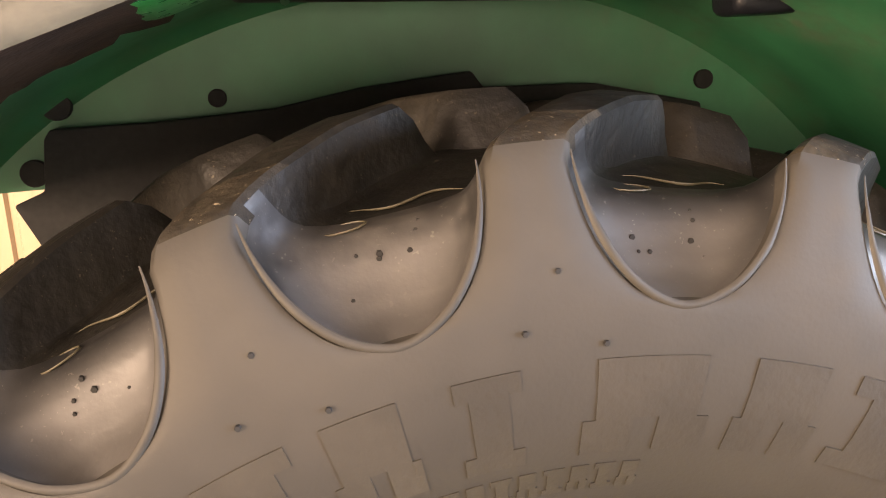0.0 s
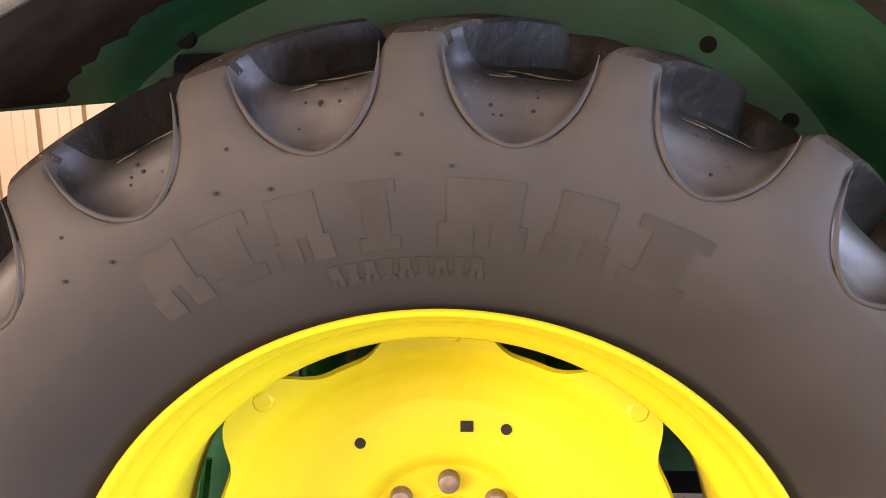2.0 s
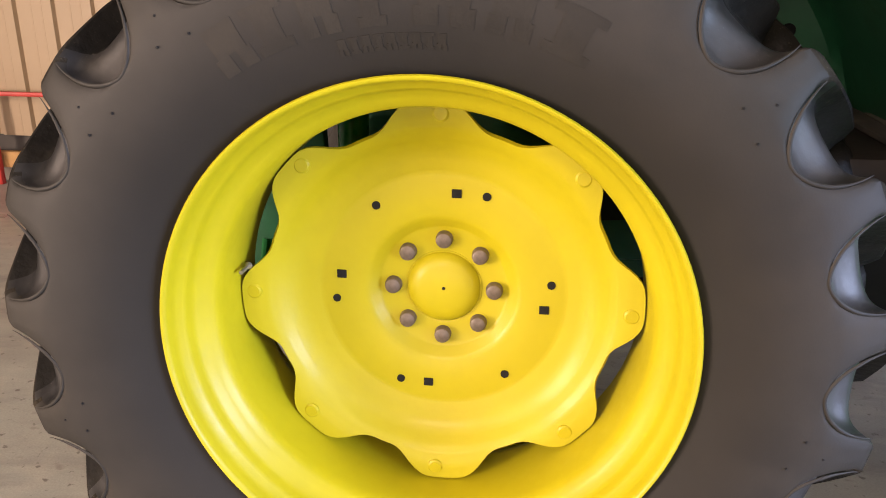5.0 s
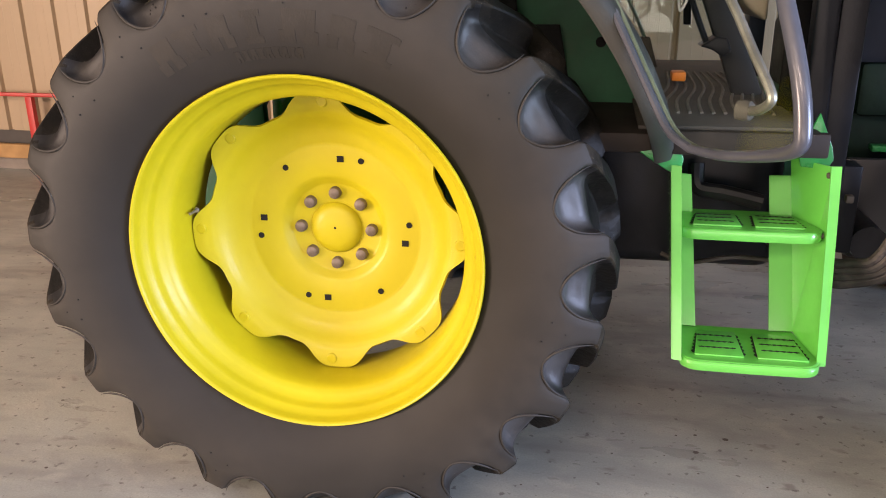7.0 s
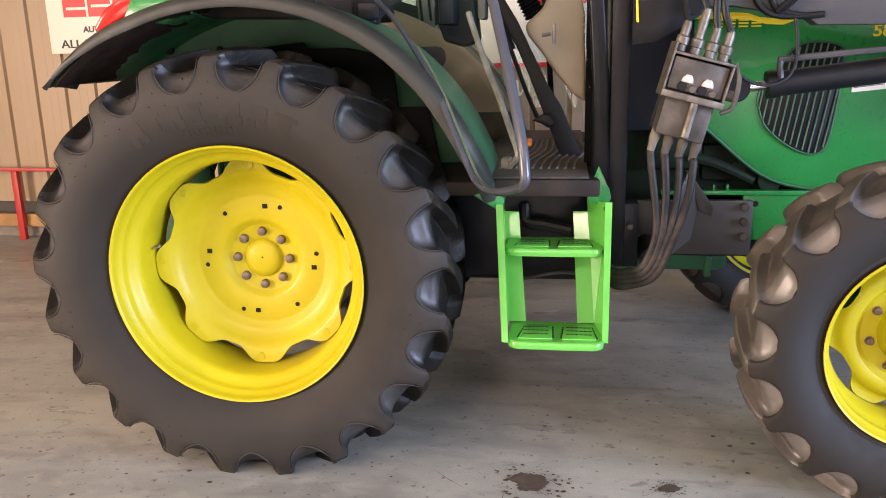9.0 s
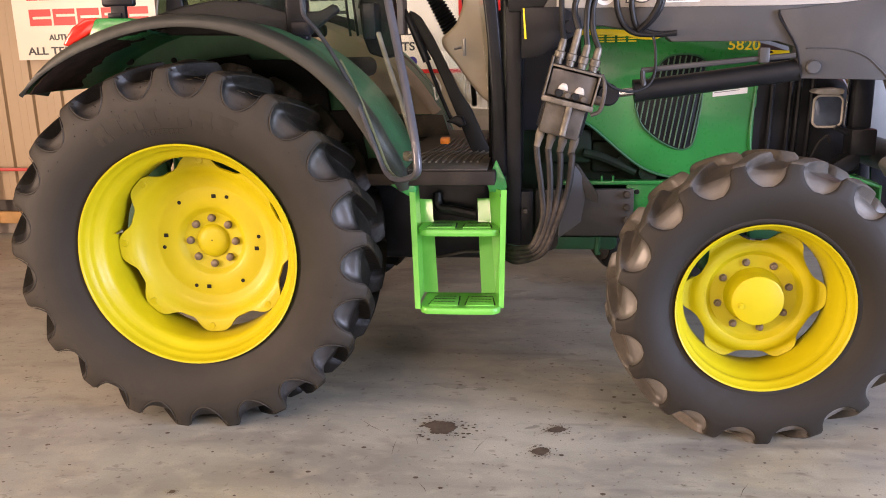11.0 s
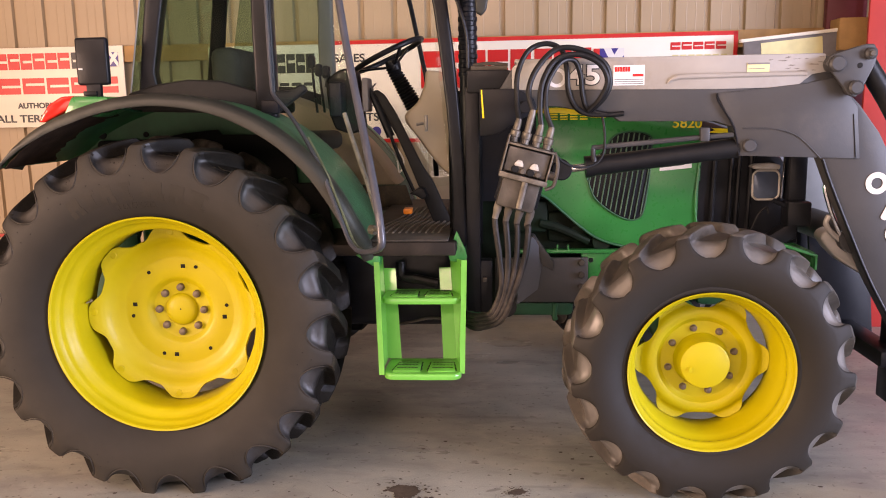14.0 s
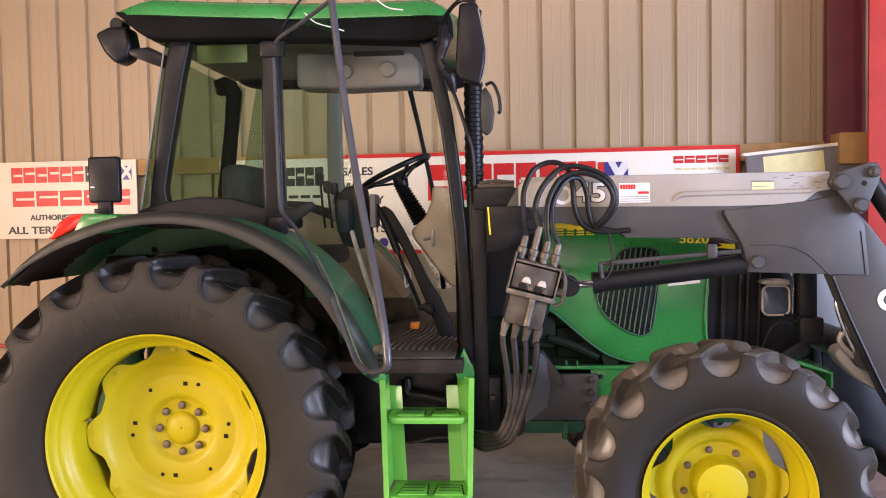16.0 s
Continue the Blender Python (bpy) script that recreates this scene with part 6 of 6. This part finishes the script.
    local("side_plate", box(cx, cx + 0.007, -0.042, 0.11, -0.05, 0.125 if cx < 0 else 0.088, 0.002), "oily_bright", valve, V)
local("valve_body", box(-0.09, 0.09, 0.02, 0.10, -0.03, 0.085, 0.004), "oily", valve, V)
local("clamp_bar", solid([box(-0.102, 0.102, -0.052, -0.036, -0.048, -0.026, 0.004), tube([(0.012, -0.036, -0.045), (0.014, -0.036, -0.16)], 0.013, 10)]), "oily_bright", valve, V, "worn steel clamp bar")
local("block_face", box(-0.088, 0.088, -0.028, 0.02, -0.02, 0.082, 0.004), "oily", valve, V)
for cx in (-0.03, 0.035):
    local("port_cover", prism([(cx - 0.020, 0.008), (cx + 0.020, 0.008), (cx + 0.017, 0.022), (cx + 0.008, 0.034), (cx - 0.008, 0.034), (cx - 0.017, 0.022)], -0.037, -0.026, "y", 0.004), "port_cover", valve, V, "pale worn port cover")
    local("port", lathe([(0, -0.003), (0.012, -0.003), (0.016, 0.0), (0.016, 0.01)], 14, (cx - 0.012, -0.032, -0.006)), "hole", valve, V)
    local("port", lathe([(0, -0.006), (0.010, -0.006), (0.013, 0.0), (0.013, 0.01)], 14, (cx + 0.022, -0.032, -0.008)), "dusty", valve, V)
for cx in (-0.075, -0.028, 0.020, 0.065):
    h = 0.075 if cx != -0.028 else 0.125
    local("coupler", lathe([(0, 0), (0.017, 0), (0.017, 0.02), (0.021, 0.022), (0.021, 0.045), (0.015, 0.05), (0.015, h), (0.012, h + 0.02), (0, h + 0.02)], 12, m=Matrix.Translation((cx, 0.03, 0.10)) @ pose(0, 0, 0, 90, 0, 0)), "oily_bright", valve, V, "dusty steel hose coupler")
    local("coupler", lathe([(0, 0), (0.016, 0), (0.018, 0.03), (0.014, 0.05), (0.013, 0.075), (0, 0.075)], 12, m=Matrix.Translation((cx + 0.008, 0.04, -0.16)) @ pose(0, 0, 0, -90, 0, 0)), "mat_rib" if cx < -0.05 else "dusty", valve, V, "dusty steel hose coupler")
local("side_bolt", solid([disc((0.095, 0.0, 0.07), 0.014, 0.025, "x"), disc((0.095, 0.0, 0.0), 0.018, 0.03, "x"), tube([(0.10, -0.02, 0.10), (0.125, -0.03, 0.05), (0.13, -0.03, -0.03), (0.10, -0.03, -0.06)], 0.008, 8)]), "oily", valve, V)
local("backing_plate", box(-0.09, 0.10, 0.10, 0.115, -0.16, 0.10, 0.004), "black", valve, V)


def at(cx, cz, cy=0.03):
    return V @ Vector((cx, cy, cz))


for pts, r in (
    ([at(-0.075, 0.19), (1.497, 0.28, 1.64), (1.500, 0.30, 1.75), (1.545, 0.33, 1.842), (1.62, 0.35, 1.872), (1.685, 0.36, 1.845), (1.708, 0.365, 1.77), (1.715, 0.365, 1.68), (1.745, 0.365, 1.61), (1.80, 0.365, 1.578), (1.90, 0.368, 1.573)], 0.0112),
    ([at(-0.028, 0.24), (1.545, 0.27, 1.68), (1.580, 0.28, 1.77), (1.66, 0.30, 1.845), (1.76, 0.31, 1.842), (1.855, 0.32, 1.79), (1.885, 0.33, 1.715), (1.865, 0.34, 1.65), (1.815, 0.36, 1.595)], 0.0122),
    ([at(0.020, 0.19), (1.590, 0.25, 1.60), (1.600, 0.26, 1.71), (1.655, 0.28, 1.80), (1.745, 0.29, 1.822), (1.835, 0.30, 1.785), (1.872, 0.31, 1.715), (1.845, 0.33, 1.64), (1.80, 0.36, 1.59)], 0.0116),
    ([at(0.065, 0.19), (1.615, 0.25, 1.60), (1.62, 0.27, 1.70), (1.675, 0.30, 1.79), (1.735, 0.33, 1.80), (1.765, 0.35, 1.74), (1.775, 0.36, 1.66), (1.80, 0.365, 1.60), (1.88, 0.368, 1.575), (1.95, 0.37, 1.578)], 0.0112),
    ([at(0.085, 0.11), (1.650, 0.25, 1.42), (1.70, 0.28, 1.375), (1.77, 0.31, 1.355), (1.84, 0.34, 1.375), (1.868, 0.35, 1.43), (1.868, 0.36, 1.52), (1.855, 0.365, 1.585)], 0.0055),
):
    part("hose", tube(pts, r, 10, 8), "hose", front_loader, "black looped hydraulic hose")
for k, (cx, low) in enumerate(((-0.067, 0.0), (-0.02, 0.012), (0.028, 0.02), (0.073, 0.03))):
    s = at(cx, -0.235, 0.04)
    f = k / 3
    part("hose", tube([s, (1.405 + 0.138 * f, 0.25, 1.10), (1.421 + 0.108 * f, 0.245, 0.98), (1.428 + 0.055 * f, 0.24, 0.855 - 0.02 * f), (1.390 + 0.045 * f, 0.25, 0.745 - 0.03 * f), (1.345 + 0.02 * f, 0.28, 0.718 - 0.05 * f), (1.285, 0.33, 0.708 - 0.05 * f), (1.16, 0.52, 0.72)], 0.0125 + 0.001 * (k % 2), 10, 8), "hose_dusty", front_loader, "black hydraulic hose with dust")
part("hose_clip", box(1.345, 1.365, 0.40, 0.425, 0.84, 0.86, 0.004), "dusty", front_loader)
# parts between the lower arms, ahead of the nose
part("implement_carrier", solid([box(3.10, 3.22, 0.40, 2 * MID - 0.40, 0.44, 0.52, 0.02), box(3.18, 3.26, 0.45, 0.60, 0.25, 0.95, 0.01), box(3.18, 3.26, 2 * MID - 0.6, 2 * MID - 0.45, 0.25, 0.95, 0.01)]), "black", front_loader, "black implement carrier frame")
part("third_service_block", prism([(2.848, 1.015), (2.862, 1.042), (2.893, 1.056), (2.945, 1.020), (2.998, 0.981), (3.033, 0.896), (3.066, 0.835), (3.00, 0.872), (2.933, 0.915), (2.88, 0.968)], 0.50, 0.60, "y", 0.012, seg=3), "silver", front_loader, "pale metal valve cover on the loader")
part("hose", tube([(2.857, 0.46, 1.295), (2.843, 0.46, 1.27), (2.838, 0.46, 1.235), (2.868, 0.46, 1.142), (2.906, 0.46, 1.06), (2.965, 0.46, 0.965)], 0.010, 8), "chrome", front_loader, "grey loader pipe")
part("hose", tube([(2.866, 0.47, 1.12), (2.855, 0.47, 1.085), (2.880, 0.47, 1.045), (2.920, 0.47, 1.01), (2.965, 0.47, 0.975)], 0.012, 8), "silver", front_loader)
part("cross_member", tube([(2.98, 0.45, 1.02), (2.98, 2 * MID - 0.45, 1.02)], 0.07, 20, smooth_line=False), "loader", front_loader, "grey loader cross tube")
part("guard_plate", prism([(2.70, 1.42), (2.98, 1.42), (3.36, 0.75), (3.30, 0.55), (2.78, 0.60)], 1.70, 1.73, "y", 0.004), "silver_dull", front_loader, "grey inner plate of the far loader arm")
part("inner_plate", prism([(2.90, 1.42), (3.01, 1.42), (3.125, 1.11), (3.125, 1.03), (3.00, 0.975), (2.93, 1.02)], 0.98, 1.0, "y", 0.004), "silver_dull", front_loader, "pale grey plate behind the lower arm")
part("carrier_plate", prism([(2.96, 0.985), (3.02, 0.965), (3.13, 1.02), (3.27, 0.86), (3.32, 0.36), (3.09, 0.36), (2.98, 0.78)], 0.95, 0.975, "y", 0.01), "black", front_loader, "black steel plate of the implement carrier")

# ---- things along the wall ----


def wall_part(name, bm, mat, parent, label="", smooth=35):
    bmesh.ops.transform(bm, matrix=WALL, verts=bm.verts)
    return part(name, bm, mat, parent, label, smooth)


def sign(x0, x1, z0, z1, label, border=0.0, lean=0.0):
    s = thing("wall_sign", on_wall((x0 + x1) / 2, -0.09, z0), label, "sign", "signs along the wall")
    wall_part("board", box(x0, x1, -0.095, -0.085, z0, z1, 0.001), "sign", s)
    if border:
        b = border
        wall_part("border", solid([box(x0, x1, -0.0985, -0.0955, z1 - b, z1, 0), box(x0, x1, -0.0985, -0.0955, z0, z0 + b, 0), box(x0, x0 + b, -0.0985, -0.0955, z0, z1, 0), box(x1 - b, x1, -0.0985, -0.0955, z0, z1, 0)]), "sign_red", s, smooth=0)
    return s


def hollow(s, x0, x1, z0, z1, n, mat, stroke=0.3, gap=0.14):
    """A brand name as plain heavy blocks, one for each letter, each split by a thin level slit."""
    w = (x1 - x0) / n
    h = z1 - z0
    for k in range(n):
        a, b = x0 + k * w + w * gap / 2, x0 + (k + 1) * w - w * gap / 2
        t = (b - a) * stroke * 0.5
        lift = 0.40 + 0.12 * (k % 2)
        bms = [box(a, b, -0.0985, -0.0955, z0, z0 + h * lift, 0), box(a, b, -0.0985, -0.0955, z0 + h * (lift + 0.16), z1, 0)]
        bms.append(box(a, a + t, -0.0985, -0.0955, z0 + h * lift, z0 + h * (lift + 0.16), 0))
        wall_part("name_block", solid(bms), mat, s, smooth=0)


def flag(s, x0, x1, z0, z1):
    wall_part("flag", box(x0, x1, -0.0985, -0.0955, z0, z1, 0), "sign_blue", s, smooth=0)
    w, h = x1 - x0, z1 - z0
    wall_part("flag_cross", solid([prism([(x0 + w * 0.1, z0), (x0 + w * 0.35, z0), (x1, z1 - h * 0.2), (x1, z1), (x1 - w * 0.2, z1)], -0.1005, -0.099, "y", 0), prism([(x0 + w * 0.3, z1), (x0 + w * 0.55, z1), (x1, z0 + h * 0.25), (x1, z0), (x1 - w * 0.1, z0)], -0.1012, -0.1007, "y", 0)]), "decal_white", s, smooth=0)
    wall_part("flag_edge", box(x0 - w * 0.05, x0 + w * 0.16, -0.1018, -0.1014, z0, z1, 0), "sign_red", s, smooth=0)


def words(s, text, x, z, size, mat="sign_black", squeeze=1.0, bold=0.002):
    return writing("lettering", text, size, WALL @ Matrix.Translation((x, -0.097, z)) @ pose(0, 0, 0, 90, 0, 0), mat, s, 0.0012, squeeze, bold)


s = sign(0.52, 1.775, 1.503, 2.152, "white dealer sign with red and black print")
hollow(s, 0.655, 1.315, 1.975, 2.105, 6, "sign_red", 0.36, 0.10)
hollow(s, 1.325, 1.58, 1.975, 2.105, 4, "sign_black", 0.36, 0.10)
flag(s, 1.61, 1.735, 1.985, 2.10)
hollow(s, 0.655, 1.725, 1.775, 1.905, 5, "sign_red", 0.27, 0.10)
words(s, "AUTHORISED DEALER", 0.82, 1.660, 0.062, squeeze=1.10)
words(s, "ALL TERRAIN", 0.615, 1.545, 0.085, squeeze=1.28)
s = sign(2.50, 3.46, 1.70, 2.12, "white dealer sign with dark print")
hollow(s, 2.56, 3.05, 1.90, 2.05, 5, "sign_red", 0.36, 0.12)
hollow(s, 3.06, 3.38, 1.90, 2.05, 4, "sign_black", 0.36, 0.12)
wall_part("small_print", solid([box(2.58 + 0.1 * k, 2.66 + 0.1 * k, -0.0985, -0.0955, 1.80, 1.825, 0) for k in range(8)]), "sign_black", s, smooth=0)
s = sign(3.49, 6.64, 1.34, 2.142, "long white dealer sign with red border", 0.03)
words(s, "SALES", 3.53, 1.978, 0.088, squeeze=1.12)
for z, t, x in ((1.745, "ERY", 3.70), (1.63, "CE", 3.80), (1.515, "RTS", 3.72)):
    words(s, t, x, z, 0.088, squeeze=1.12)
words(s, "W", 3.53, 1.86, 0.088, squeeze=1.12)
wall_part("badge", solid([disc((3.86, -0.0985, 1.43), 0.038, 0.003, "y", 24, 0)]), "sign_blue", s, smooth=0)
hollow(s, 4.22, 5.10, 1.76, 2.045, 5, "sign_red", 0.34, 0.10)
hollow(s, 5.11, 5.56, 1.76, 2.045, 3, "sign_red", 0.34, 0.10)
flag(s, 5.58, 5.80, 1.78, 2.035)
hollow(s, 6.14, 6.56, 2.012, 2.068, 5, "sign_red", 0.28, 0.12)
wall_part("small_print", solid([box(6.16 + 0.06 * k, 6.205 + 0.06 * k, -0.0985, -0.0955, 1.96, 1.975, 0) for k in range(7)]), "decal_yellow", s, smooth=0)

# red guard rail on the left
rail = thing("guard_rail", on_wall(0.0, -0.12, 0.2), "red painted steel rail on posts along the wall", "guard rail")
wall_part("rail", box(-4.5, 0.62, -0.135, -0.105, 0.575, 0.602, 0.004), "red", rail)
for px in (-3.6, -1.8, 0.02):
    wall_part("post", box(px, px + 0.055, -0.14, -0.10, 0.0, 0.575, 0.004), "red", rail)

# boards, column and crate on the right
b = thing("leaning_panel", on_wall(7.0, -0.2, 1.8), "printed board lying along the wall rail", "board")
m = Matrix.Translation((6.64, -0.25, 2.045)) @ pose(0, 0, 0, 0, -5.3, 0)
bm = box(0.0, 0.78, -0.02, 0.02, -0.42, 0.0, 0.004)
bmesh.ops.transform(bm, matrix=m, verts=bm.verts)
wall_part("panel", bm, "board_grey", b)
bm = box(0.12, 0.55, -0.024, -0.0205, -0.42, -0.022, 0)
bmesh.ops.transform(bm, matrix=m, verts=bm.verts)
wall_part("print", bm, "decal_yellow", b, smooth=0)
bm = box(-0.02, 0.80, -0.03, 0.03, -0.002, 0.022, 0.003)
bmesh.ops.transform(bm, matrix=m, verts=bm.verts)
wall_part("edge_strip", bm, "sign", b)
c = thing("shelf_box", on_wall(7.5, -0.2, 1.97), "brown cardboard box on the pine rail beside the column", "box")
wall_part("body", box(7.29, 7.62, -0.32, -0.12, 1.97, 2.195, 0.004), "timber", c)
col = thing("steel_column", on_wall(7.5, -0.1, 0), "red painted steel portal column", "column", kind="structure")
# same red column; the web's shade is put into its colour
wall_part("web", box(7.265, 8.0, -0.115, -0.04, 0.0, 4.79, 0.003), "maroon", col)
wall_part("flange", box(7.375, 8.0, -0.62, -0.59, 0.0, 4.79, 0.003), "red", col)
wall_part("conduit", tube([(7.545, -0.16, 2.2), (7.54, -0.16, 3.0), (7.55, -0.16, 4.7)], 0.018, 10), "silver", col)

# marks on the floor
random.seed(4)


def blot(bm, cx, cy, r0, n, wild):
    ring = []
    for k in range(n):
        a = 2 * math.pi * k / n
        d = Vector((math.cos(a) * 0.9 + cx * 7, math.sin(a) * 0.9, cy * 5))
        r = r0 * (0.85 + wild * (0.30 * noise.noise(d) + 0.12 * noise.noise(d * 3.1) + 0.10 * noise.noise(d * 9.0) + 0.06 * noise.noise(d * 24.0)))
        ring.append(bm.verts.new((cx + r * math.cos(a) * 1.2, cy + r * math.sin(a), 0.0025)))
    bm.faces.new(ring)


for sx, sy, sr in ((1.015, 0.05, 0.072), (1.42, -0.13, 0.032), (1.49, 0.06, 0.033), (0.09, -0.52, 0.013)):
    bm = bmesh.new()
    blot(bm, sx, sy, sr, 120, 1.0)
    for k in range(70):
        a, d = random.uniform(0, 6.283), sr * random.triangular(0.9, 1.9, 0.95)
        blot(bm, sx + d * math.cos(a) * 1.2, sy + d * math.sin(a), sr * random.uniform(0.02, 0.12), 9, 0.9)
    tagged(part("floor_stain", bm, "stain", smooth=0), "dark oil stain on the concrete", kind="structure")
bm = bmesh.new()
for k in range(150):
    x, y = random.uniform(-1.6, 3.0), random.uniform(-1.2, 0.6)
    blot(bm, x, y, random.choice((0.003, 0.004, 0.006, 0.010)), 7, 0.6)
tagged(part("floor_specks", bm, "stain", smooth=0), "small dark specks and grit on the concrete", "grit", kind="stuff")
bm = bmesh.new()
for k in range(14):
    x, y, a, ln = random.uniform(0.6, 2.2), random.uniform(-0.9, 0.2), random.uniform(0.2, 2.8), random.uniform(0.05, 0.22)
    d, w = Vector((math.cos(a), math.sin(a), 0)), 0.0013
    side = Vector((-d.y, d.x, 0)) * w
    bend = side * random.uniform(-9, 9)
    p = [Vector((x, y, 0.002)), Vector((x, y, 0.002)) + d * ln / 2 + bend, Vector((x, y, 0.002)) + d * ln]
    v = [bm.verts.new(q) for q in (p[0], p[1] - side, p[2], p[1] + side)]
    bm.faces.new(v)
tagged(part("floor_scratches", bm, "stain", smooth=0), "fine dark scratches in the concrete", "scratches", kind="stuff")
